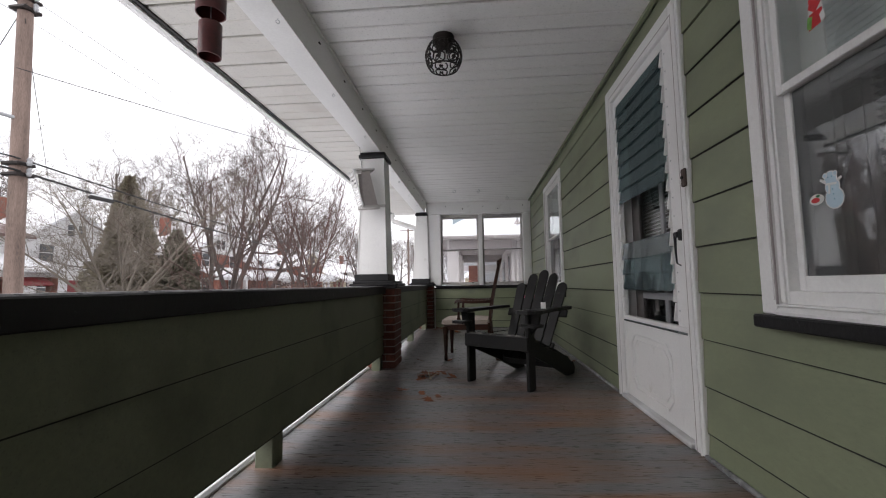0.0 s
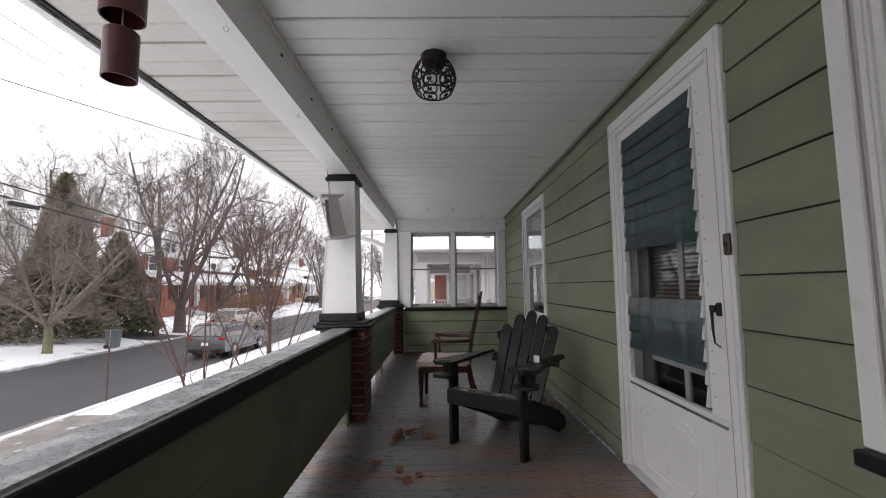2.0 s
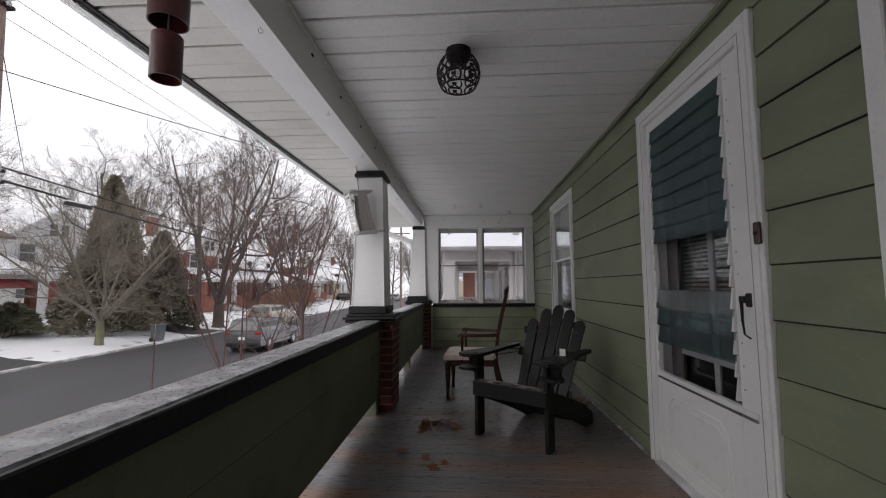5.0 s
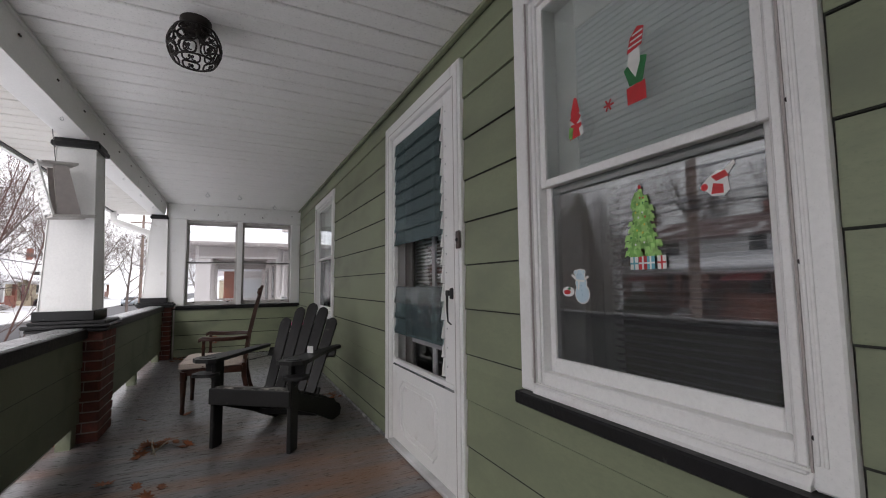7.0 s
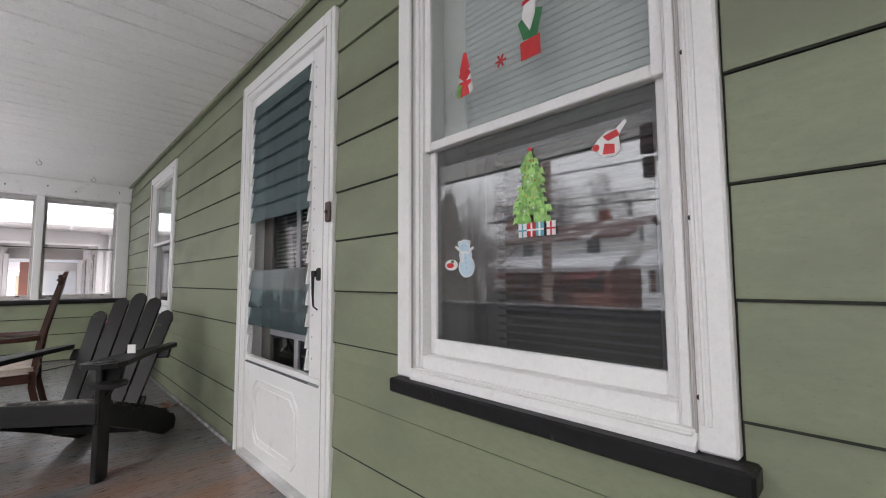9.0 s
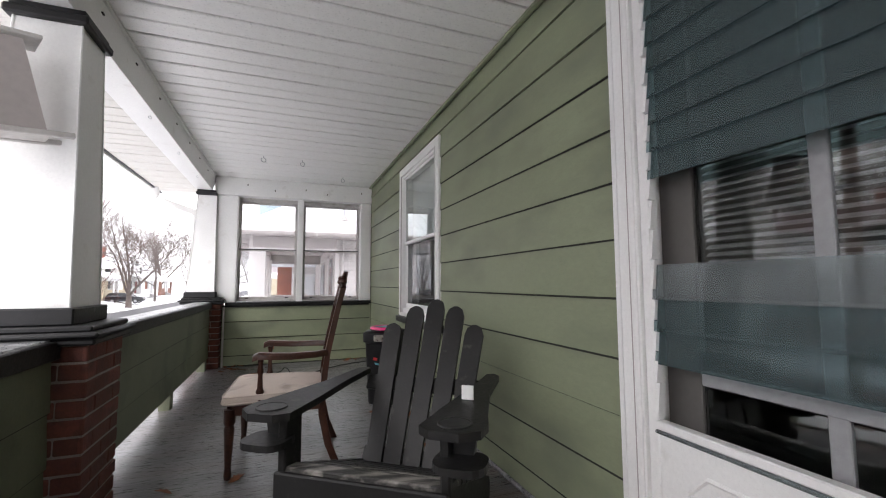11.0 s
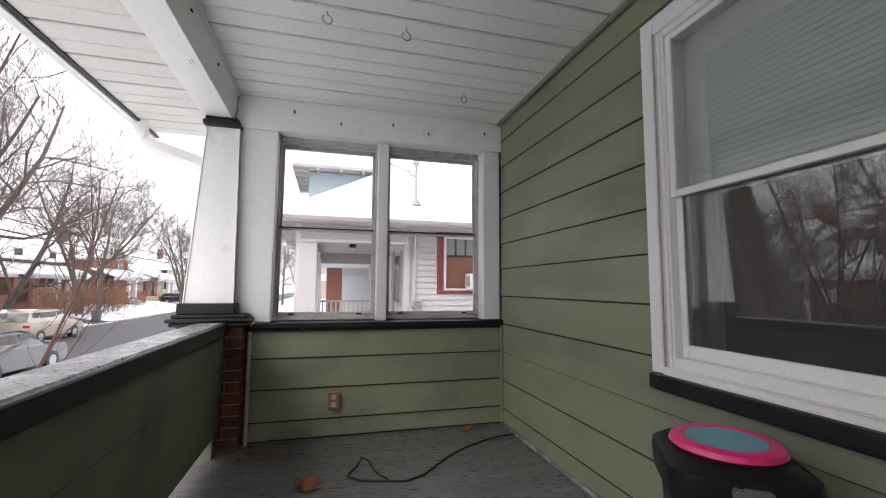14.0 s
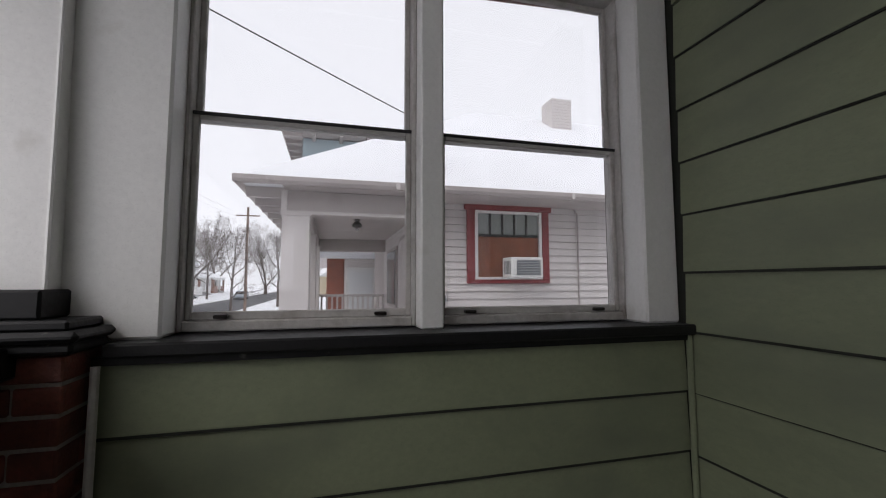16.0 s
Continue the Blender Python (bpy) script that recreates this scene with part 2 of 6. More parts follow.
BRICK = mat("red brick", (0.15, 0.047, 0.034), 0.8, vary=0.3, scale=9, fine=90, bump=0.5, per_object=0.3, stain=(0.075, 0.03, 0.025), stain_at=0.62, stain_scale=14)
MORTAR = mat("grey mortar", (0.33, 0.29, 0.26), 0.9, vary=0.2, scale=12, fine=120, bump=0.5)
FLOOR = mat("worn grey floor paint", (0.142, 0.142, 0.146), 0.30, vary=0.34, scale=2.2, fine=38, bump=0.3, stretch=(0.35, 2.2, 1), stain=(0.215, 0.120, 0.078), stain_at=0.53, stain_scale=2.4, stain_soft=0.09, per_object=0.13, worn_y=(2.4, 4.4), speck=0.45)
# near-black stands in for the shade under board laps and in grooves
GAPSHADE = mat("dark shade in board gaps", (0.024, 0.026, 0.020), 0.9)
# wall colour kept dark to stand in for the dim room
ROOMDARK = mat("room-dimmed plaster", (0.12, 0.112, 0.104), 0.8, vary=0.1)
BLACKWOOD = mat("black stained wood", (0.011, 0.0108, 0.0108), 0.5, vary=0.4, scale=5, fine=70, bump=0.08, spec=0.35, stretch=(1, 1, 1), stain=(0.055, 0.052, 0.048), stain_at=0.70, stain_scale=16, stain_soft=0.06)
WORNWOOD = mat("worn black paint on grey wood", (0.022, 0.021, 0.020), 0.6, vary=0.5, scale=6, fine=70, bump=0.2, stretch=(0.5, 2.5, 2.5), stain=(0.26, 0.245, 0.225), stain_at=0.56, stain_scale=9, stain_soft=0.09)
BROWNWOOD = mat("varnished brown wood", (0.047, 0.0165, 0.0095), 0.36, vary=0.5, scale=7, fine=75, bump=0.12, stretch=(1, 0.25, 1.3), coat=0.05, spec=0.4)
CANE = mat("woven cane", (0.31, 0.225, 0.185), 0.38, vary=0.25, scale=14, fine=90, bump=0.2)
CUSHION = mat("cream upholstery", (0.54, 0.465, 0.41), 0.85, vary=0.10, scale=5, fine=160, bump=0.2, stain=(0.22, 0.17, 0.14), stain_at=0.68, stain_scale=6)
IRON = mat("dark bronze iron", (0.022, 0.017, 0.015), 0.45, metal=0.5, vary=0.25, scale=12, fine=80)
CHIME = mat("maroon enamel", (0.085, 0.018, 0.018), 0.35, vary=0.25, scale=8, fine=60, bump=0.1)
CANBLACK = mat("black plastic", (0.009, 0.009, 0.010), 0.42, spec=0.35, vary=0.15, scale=8, fine=120, bump=0.05)
PINK = mat("pink plastic", (0.78, 0.03, 0.20), 0.35, vary=0.06)
TEAL = mat("teal print", (0.12, 0.35, 0.42), 0.4, vary=0.2, scale=25)
STEEL = mat("brushed steel", (0.5, 0.48, 0.44), 0.3, metal=0.9, vary=0.1)
PAPER = mat("white paper", (0.75, 0.75, 0.73), 0.7, vary=0.08)
REDPAINT = mat("red print", (0.55, 0.025, 0.03), 0.4, vary=0.12)
GREENPRINT = mat("green print", (0.18, 0.40, 0.09), 0.4, vary=0.35, scale=40)
LIMEPRINT = mat("lime green print", (0.32, 0.56, 0.17), 0.4, vary=0.3, scale=40)
DARKGREENPRINT = mat("dark green print", (0.02, 0.16, 0.05), 0.4, vary=0.2, scale=40)
GOLD = mat("yellow print", (0.7, 0.5, 0.06), 0.4)
PALEBLUE = mat("pale blue print", (0.48, 0.62, 0.70), 0.4, vary=0.08)
BELLBROWN = mat("dark brown plastic", (0.055, 0.032, 0.024), 0.4, vary=0.2, scale=20)
BROWNPLATE = mat("brown outlet plate", (0.28, 0.13, 0.075), 0.45, vary=0.15, scale=20)
LEAF = mat("dry brown leaf", (0.235, 0.080, 0.030), 0.7, vary=0.35, scale=20, fine=90, per_object=0.3)
STICK = mat("bare pale stick", (0.42, 0.36, 0.29), 0.8, vary=0.25, scale=20)
RUBBER = mat("black rubber", (0.015, 0.015, 0.016), 0.5, vary=0.2)
PANE = glass("window glass", (0.95, 0.97, 0.96), 1.5)
# pale film: screen and dirt, plus some reflected sky put into colour
PANE_DIM = glass("screened window glass", (0.74, 0.75, 0.75), 2.25, body=(0.45, 0.46, 0.47), share=0.07)
PANE_CLEAR = glass("porch window glass", (0.96, 0.97, 0.98), 1.45, body=(0.75, 0.76, 0.78), share=0.04)
LOUVER = glass("teal jalousie glass", (0.62, 0.74, 0.75), 1.5, 0.02, body=(0.16, 0.21, 0.22), share=0.30)
LOUVER_PALE = glass("pale jalousie glass", (0.72, 0.77, 0.77), 1.5, 0.02, body=(0.26, 0.29, 0.295), share=0.38)
NBSHADE = mat("grey green window shade", (0.25, 0.27, 0.26), 0.7, vary=0.08)
SHADE = mat("grey window shade", (0.70, 0.72, 0.73), 0.8, vary=0.06, scale=1.5, fine=60)
BLIND = mat("dark blind slat", (0.22, 0.22, 0.225), 0.6, vary=0.1)
CURTAIN = mat("sheer curtain", (0.60, 0.60, 0.60), 0.9, vary=0.08)
# white muntins and pale slats greyed for the dim interior
DIMSLAT = mat("room-dimmed slat grey", (0.34, 0.34, 0.345), 0.7, vary=0.12)
SNOW = mat("snow", (0.80, 0.81, 0.83), 0.75, vary=0.05, scale=0.9, fine=12, bump=0.5)
GROUND = mat("snowy lawn", (0.80, 0.81, 0.83), 0.8, vary=0.05, scale=0.4, fine=6, bump=0.6, stain=(0.16, 0.13, 0.09), stain_at=0.66, stain_scale=0.9, stain_soft=0.05)
ASPHALT = mat("damp asphalt", (0.052, 0.052, 0.056), 0.62, vary=0.2, scale=0.5, fine=30, bump=0.3, stretch=(1, 0.2, 1))
GRAVEL = mat("bare driveway gravel", (0.20, 0.185, 0.17), 0.9, vary=0.3, scale=2, fine=25, bump=0.6, stain=(0.75, 0.76, 0.78), stain_at=0.66, stain_scale=2.5, stain_soft=0.05)
CONCRETE = mat("grey concrete", (0.34, 0.33, 0.32), 0.85, vary=0.15, scale=1, fine=30, bump=0.3, stain=(0.78, 0.79, 0.8), stain_at=0.58, stain_scale=1.2)
BARK = mat("grey brown bark", (0.105, 0.086, 0.077), 0.9, vary=0.3, scale=3, fine=25, bump=0.5)
BARKGREEN = mat("mossy bark", (0.17, 0.165, 0.10), 0.9, vary=0.3, scale=3, fine=25, bump=0.5)
BARKPALE = mat("pale grey brown bark", (0.19, 0.165, 0.135), 0.9, vary=0.3, scale=3, fine=25, bump=0.4)
TWIGRED = mat("red brown twig bark", (0.085, 0.045, 0.038), 0.8, vary=0.3, scale=5, fine=40, bump=0.3)
POLEWOOD = mat("weathered pole wood", (0.20, 0.145, 0.12), 0.85, speck=0.4, vary=0.5, scale=2, fine=30, bump=0.4, stretch=(4, 4, 0.4))
HEDGE = mat("brown hedge twigs", (0.20, 0.105, 0.062), 0.9, vary=0.4, scale=3, fine=15, bump=0.0)
NEEDLE = mat("dark conifer foliage", (0.125, 0.128, 0.082), 0.85, vary=0.45, scale=3, fine=15, bump=0.0)
NEEDLE_BROWN = mat("brown green conifer foliage", (0.205, 0.182, 0.128), 0.85, vary=0.4, scale=3, fine=15, bump=0.0)
HOUSEBRICK = mat("house brick", (0.235, 0.090, 0.064), 0.85, vary=0.3, scale=0.8, fine=14, bump=0.2, stretch=(1, 1, 3))
HOUSEBRICK2 = mat("brown house brick", (0.20, 0.11, 0.085), 0.85, vary=0.3, scale=0.8, fine=14, bump=0.2, stretch=(1, 1, 3))
HOUSEWHITE = mat("white house siding", (0.68, 0.68, 0.68), 0.6, vary=0.08, scale=0.8, fine=12)
HOUSETAN = mat("tan house siding", (0.42, 0.36, 0.26), 0.7, vary=0.1, scale=0.8, fine=12)
SHINGLE = mat("brown roof shingle", (0.14, 0.085, 0.08), 0.9, vary=0.25, scale=1, fine=10, stain=(0.75, 0.76, 0.78), stain_at=0.62, stain_scale=0.5, stain_soft=0.06)
DARKGLASS = mat("dark house window", (0.05, 0.055, 0.06), 0.08, vary=0.2, bump=0.0)
NBWHITE = mat("aged off-white paint", (0.60, 0.565, 0.55), 0.6, vary=0.08, scale=1.5, fine=30, bump=0.1, per_object=0.04)
NBTRIM = mat("grey mauve trim paint", (0.42, 0.38, 0.365), 0.6, vary=0.1, scale=2, fine=30)
NBRED = mat("dark red trim paint", (0.20, 0.022, 0.026), 0.5, vary=0.15)
PLYWOOD = mat("reddish plywood", (0.20, 0.065, 0.032), 0.7, vary=0.35, scale=3, fine=20)
DORMERBLUE = mat("pale blue dormer paint", (0.36, 0.44, 0.47), 0.7, vary=0.08)
ORANGEBRICK = mat("orange brick", (0.30, 0.105, 0.07), 0.85, vary=0.25, scale=8, fine=40, per_object=0.2)
CARBLACK = mat("black car paint", (0.014, 0.016, 0.020), 0.18, vary=0.1, bump=0.0, coat=1.0)
CARGREY = mat("grey car paint", (0.06, 0.066, 0.074), 0.36, metal=0.2, vary=0.1, bump=0.0, coat=0.8)
CARTAN = mat("tan car paint", (0.42, 0.37, 0.30), 0.3, metal=0.3, vary=0.06, bump=0.0, coat=0.8)
CARBLUE = mat("silver blue car paint", (0.36, 0.41, 0.45), 0.3, metal=0.3, vary=0.06, bump=0.0, coat=0.8)
CARGLASS = mat("car glass", (0.02, 0.023, 0.025), 0.05, vary=0.1, bump=0.0)
REDLENS = mat("red lamp lens", (0.35, 0.01, 0.01), 0.2, vary=0.1)
BINGREY = mat("grey plastic bin", (0.10, 0.115, 0.125), 0.5, vary=0.1)
WIRE = mat("black cable", (0.02, 0.02, 0.02), 0.6, vary=0.1)
ALU = mat("grey galvanised metal", (0.42, 0.43, 0.44), 0.45, metal=0.7, vary=0.1)

# ---- porch: floor, walls, ceiling ----
CEIL, BACK, WALLX, RAILX = 2.40, 7.82, 1.072, -0.92
Y0 = -2.6
COURSES = [0.0, 0.11, 0.322, 0.537, 0.754, 0.971, 1.187, 1.401, 1.613, 1.826, 2.040, 2.255, CEIL]

floor = structure("floor", Geo().box(-1.25, 1.20, Y0, 8.05, -0.20, -0.024), BLACKWOOD, "worn grey painted porch floor of narrow boards", "floor")
ceiling_geo = Geo()
n_panel = 71
for i in range(n_panel):
    a = Y0 + i * 0.1525
    ceiling_geo.box(-0.93, 1.20, a, a + (0.1450 if i % 2 else 0.1345), CEIL, CEIL + 0.045, 0.005)
# grey behind the panels puts the groove shade into colour
structure("ceiling_backing", Geo().box(-0.93, 1.20, Y0, 8.2, CEIL + 0.046, CEIL + 0.12), NBTRIM, "grey backing shading the grooves of the vinyl ceiling", "ceiling")
ceiling = structure("ceiling", ceiling_geo, VINYL, "white grooved vinyl porch ceiling", "ceiling")

# house wall with a door and two windows
OPEN = {"door": (2.05, 3.04, 0.02, 2.18), "window": (0.575, 1.42, 0.74, 2.21), "far": (5.08, 6.128, 0.72, 2.14)}
CASED = [(1.955, 3.135, -0.1, 2.275), (0.503, 1.497, 0.655, 2.29), (4.995, 6.209, 0.695, 2.225)]
wall_geo = Geo()
cuts = sorted(OPEN.values())
edge_y = Y0
for a, b, z0, z1 in cuts:
    wall_geo.box(WALLX, 1.22, edge_y, a, -0.2, 2.6)
    wall_geo.box(WALLX, 1.22, a, b, z1, 2.6)
    if z0 > 0.1:
        wall_geo.box(WALLX, 1.22, a, b, -0.2, z0)
    edge_y = b
wall_geo.box(WALLX, 1.22, edge_y, 8.3, -0.2, 2.6)
wall_east = structure("wall_east", wall_geo, GAPSHADE, "green lap-sided house wall with white trimmed openings", "wall")

back_geo = Geo().box(-0.80, 1.07, BACK + 0.02, 8.02, -0.1, 0.755)
wall_north = structure("wall_north", back_geo, GAPSHADE, "low green lap-sided wall under the porch windows", "wall")
# south wall is unseen, added to close the near end of the porch
wall_south = structure("wall_south", Geo().box(-1.2, 1.07, Y0 - 0.15, Y0, -0.2, 2.5), SIDING, "unseen green end wall added behind the camera", "wall")

# half walls along the street side: from pier to pier, with a gap above the floor
RAILS = [(Y0, 4.02, 0.135), (4.39, 7.735, 0.125)]
rail_walls = []
for k, (a, b, low) in enumerate(RAILS):
    g = Geo().box(RAILX - 0.005, -1.02, a, b, low, 0.76)
    rail_walls.append(structure("wall_rail_%d" % (k + 1), g, GAPSHADE, "low green lap-sided porch half wall with a black edged cap", "half wall"))

# dim boxed room behind the wall: keeps light out, dimness in its colour
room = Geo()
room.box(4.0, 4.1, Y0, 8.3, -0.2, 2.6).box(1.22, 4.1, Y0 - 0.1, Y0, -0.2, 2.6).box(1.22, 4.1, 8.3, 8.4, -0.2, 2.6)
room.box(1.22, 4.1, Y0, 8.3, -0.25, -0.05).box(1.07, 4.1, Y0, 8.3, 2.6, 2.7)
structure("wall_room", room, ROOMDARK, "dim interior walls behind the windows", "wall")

# beam, soffit, fascia, roof
beam = structure("beam", Geo().prism([(-1.13, 2.205), (-0.952, 2.205), (-0.925, 2.40), (-0.925, 2.52), (-1.20, 2.52), (-1.13, 2.30)], "y", Y0, 7.86), WHITE, "white boxed porch beam with small hooks", "beam")
# dark base paints the shade in the grooves between soffit panels
soffit = structure("soffit", Geo().box(-1.70, -1.12, Y0, 8.62, 2.322, 2.40), GAPSHADE, "white slatted eave soffit outside the beam", "soffit")
for i in range(73):
    a = Y0 + i * 0.1525
    part("soffit_panel", Geo().box(-1.70, -1.12, a, a + (0.1480 if i % 2 else 0.1330), 2.285, 2.3215, 0.005), SOFFITVINYL, soffit)
fascia = structure("fascia", Geo().prism([(-1.70, 2.262), (-1.725, 2.262), (-1.80, 2.30), (-1.80, 2.42), (-1.70, 2.42)], "y", Y0, 8.64), WHITE, "white metal eave fascia and gutter", "fascia")
structure("trim_soffit", Geo().box(-1.698, -1.674, Y0, 8.62, 2.274, 2.2845), RUBBER, "dark gap along the eave edge", "trim")
# unseen slab added above the ceiling to block light
structure("roof", Geo().prism([(-1.80, 2.43), (4.2, 4.0), (4.2, 2.72), (-1.80, 2.405)], "y", Y0 - 0.3, 8.66), SHINGLE, "unseen brown shingle roof slab that blocks light from above", "roof")

# header and posts round the end windows
north_trim = structure("trim_north", Geo().box(-0.93, 1.07, 7.835, 8.10, 2.165, CEIL, 0.006), WHITE, "white board header above the porch windows", "trim")
part("corner_board", Geo().box(-0.905, -0.655, 7.865, 8.08, 0.795, 2.165, 0.008), WHITE, north_trim)
part("mullion_board", Geo().box(0.073, 0.152, 7.895, 8.08, 0.795, 2.164, 0.006), WHITE, north_trim)
part("side_board", Geo().box(0.918, 1.066, 7.865, 8.08, 0.795, 2.165, 0.008), WHITE, north_trim)
part("cap_strip", Geo().box(-0.65, 0.913, 7.97, 8.07, 2.133, 2.165, 0.003), GREYWHITE, north_trim)
sill_geo = Geo().box(-0.76, 1.066, 7.79, 8.08, 0.758, 0.795, 0.006).box(-0.76, 1.066, 7.812, 7.84, 0.738, 0.758)
structure("window_sill_north", sill_geo, BLACK, "black painted wooden sill with worn edge", "sill")
structure("trim_corner", Geo().tube([(1.052, 7.815, 0.0), (1.052, 7.815, 0.755)], 0.011, 8), SIDING, "thin green corner strip", "trim")
structure("trim_conduit", Geo().tube([(-0.772, 7.80, 0.0), (-0.772, 7.80, 0.74)], 0.011, 8), GREYWHITE, "thin pale vertical strip beside the brick pier", "trim")
structure("trim_ceiling", Geo().box(1.025, 1.056, Y0, 7.83, CEIL - 0.022, CEIL - 0.001, 0.004), SIDING, "green strip where the wall meets the ceiling", "trim")
structure("baseboard", Geo().box(1.035, 1.056, Y0, 1.95, 0.0, 0.022, 0.006).box(1.035, 1.056, 3.14, 7.8, 0.0, 0.022, 0.006), RAILTOP, "weathered grey strip at the foot of the wall", "baseboard")
structure("beam_strip", Geo().box(-0.93, -0.912, Y0, 7.83, CEIL - 0.02, CEIL - 0.001, 0.003), WHITE, "white strip along the beam under the ceiling", "trim")

# caps of the half walls
for k, (a, b, low) in enumerate(RAILS):
    cap = structure("trim_rail_%d" % (k + 1), Geo().box(-0.914, -1.075, a, b, 0.784, 0.811, 0.006), RAILTOP, "weathered grey cap board with patches of snow", "rail cap")
    part("edge_board", Geo().box(-0.893, -0.916, a, b, 0.733, 0.806, 0.005), BLACK, cap, "black edge board")
    part("outer_board", Geo().box(-1.03, -1.05, a, b, 0.70, 0.780, 0.004), BLACK, cap)
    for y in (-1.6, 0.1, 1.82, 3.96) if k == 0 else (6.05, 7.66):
        part("foot_block", Geo().box(-0.925, -1.01, y - 0.05, y + 0.05, -0.02, low, 0.004), RAILSHADED, rail_walls[k])

# double-hung window, set into the wall that faces -x
def wall_window(name, outer, inner, meet, sill, label, stop):
    y0, y1, z0, z1 = outer
    a, b, c, d = inner
    w = structure(name, Geo().box(1.045, 1.078, y0, a - 0.035, z0, z1, 0.005), WHITE, label, "window")
    part("casing", Geo().box(1.045, 1.078, b + 0.035, y1, z0, z1, 0.005), WHITE, w)
    part("casing", Geo().box(1.0455, 1.078, a - 0.035, b + 0.035, d + 0.03, z1, 0.005), WHITE, w)
    part("casing", Geo().prism([(1.035, z0 + 0.01), (1.035, z0), (1.14, z0), (1.14, c - 0.045), (1.058, c - 0.045)], "y", a - 0.035, b + 0.035), WHITE, w)
    for u0, u1 in ((a - 0.035, a), (b, b + 0.035)):
        part("window_frame", Geo().box(1.060, 1.20, u0, u1, c - 0.045, d + 0.03, 0.003).box(1.052, 1.06, u0 + 0.008, u1 - 0.008, c - 0.04, d + 0.02, 0.002), WHITE, w)
    part("window_frame", Geo().box(1.060, 1.20, a, b, d, d + 0.03, 0.003), WHITE, w)
    part("window_frame", Geo().box(1.060, 1.20, a, b, c - 0.045, c, 0.003), WHITE, w)
    # upper sash outside, lower sash behind it
    for x, s0, s1, lower, glassmat in ((1.072, meet - 0.016, d, 0.03, PANE), (1.096, c, meet + 0.012, 0.05, PANE_DIM)):
        sash = part("sash", Geo().box(x, x + 0.022, a, a + 0.028, s0, s1, 0.003).box(x, x + 0.022, b - 0.028, b, s0, s1, 0.003)
                    .box(x, x + 0.022, a + 0.028, b - 0.028, s0, s0 + lower, 0.003).box(x, x + 0.022, a + 0.028, b - 0.028, s1 - 0.026, s1, 0.003), WHITE, w)
        pane = part("pane", Geo().box(x + 0.009, x + 0.013, a + 0.027, b - 0.027, s0 + lower - 0.002, s1 - 0.024), glassmat, sash)
        pane.visible_shadow = False
    for u in (a - 0.047, a - 0.060, b + 0.047):
        part("track_ridge", Geo().box(1.0405, 1.046, u - 0.0035, u + 0.0035, c - 0.03, d + 0.02, 0.0015), WHITE, w)
    part("track_ridge", Geo().box(1.036, 1.05, a - 0.03, b + 0.03, z0 + 0.028, z0 + 0.034, 0.002), WHITE, w)
    # grey strips stand in for the shaded recess between casing and frame
    for u in (a - 0.0365, b + 0.0365):
        part("frame_joint", Geo().box(1.0425, 1.050, u - 0.0022, u + 0.0022, c - 0.045, d + 0.03), NBTRIM, w)
    # inner frame of the older window
    part("inner_frame", Geo().box(1.165, 1.20, b - 0.11, b, c, d, 0.004), WHITE, w)
    part("inner_frame", Geo().box(1.165, 1.20, a, a + 0.06, c, d, 0.004), WHITE, w)
    part("inner_frame", Geo().box(1.165, 1.20, a + 0.06, b - 0.11, d - 0.13, d, 0.004), WHITE, w)
    sy0, sy1, sz0, sz1 = sill
    part("window_sill", Geo().box(1.005, 1.075, sy0, sy1, sz0, sz1, 0.006), BLACK, w, "black painted sill board")
    return w


win1 = wall_window("window_1", (0.508, 1.492, 0.695, 2.285), (0.61, 1.375, 0.775, 2.18), 1.470, (0.480, 1.485, 0.648, 0.694), "large white double-hung window with holiday decals and black sill", 0)
for z in (0.796, 1.137, 1.471, 1.80):
    part("screw", Geo().lathe([(0.005, -0.002), (0.006, 0.0), (0.003, 0.0015)], (1.0445, 0.566, z), 8, "x"), IRON, win1)
wall_window("window_2", (5.00, 6.205, 0.704, 2.22), (5.115, 6.093, 0.778, 2.115), 1.435, (4.935, 6.180, 0.646, 0.706), "white double-hung window with black sill and half drawn shade", 0)


def shade(y0, y1, z0, z1, x, label):
    t = thing("roller_shade", pose(x, 0, 0), label, "window shade")
    g = Geo()
    for i in range(int((z1 - z0) / 0.022)):
        z = z1 - i * 0.022
        g.box(-0.004, 0.004, y0, y1, z - 0.0215, z, 0.002)
    part("cloth", g, SHADE, t)
    part("bottom_bar", Geo().box(-0.008, 0.008, y0, y1, z0 - 0.02, z0, 0.003), SHADE, t)
    return t


shade(0.61, 1.27, 1.44, 2.06, 1.172, "pale grey window shade pulled half way down")
shade(5.17, 5.985, 1.44, 1.99, 1.172, "pale grey window shade pulled half way down")
for y0, y1 in ((1.19, 1.36), (5.12, 5.40)):
    c = thing("curtain", pose(1.26, 0, 0), "sheer pale curtain hanging behind the window", "curtain")
    ring_a, ring_b = [], []
    for i in range(25):
        u = y0 + (y1 - y0) * i / 24
        ring_a.append((0.018 * math.sin(i * 1.3), u, 0))
    back = [(p[0] + 0.004, p[1], 0) for p in reversed(ring_a)]
    part("cloth", Geo().loft([[(p[0], p[1], z) for p in ring_a + back] for z in (0.70, 2.2)]), CURTAIN, c)
blind = thing("window_blind", pose(1.235, 0, 0), "dark slatted blind behind the lower sash", "blind")
for i in range(28):
    z = 0.78 + i * 0.0245
    part("slat", Geo(pose(0, 0, z, 0, 25, 0)).box(-0.011, 0.011, 0.62, 1.19, -0.001, 0.001), BLIND, blind)


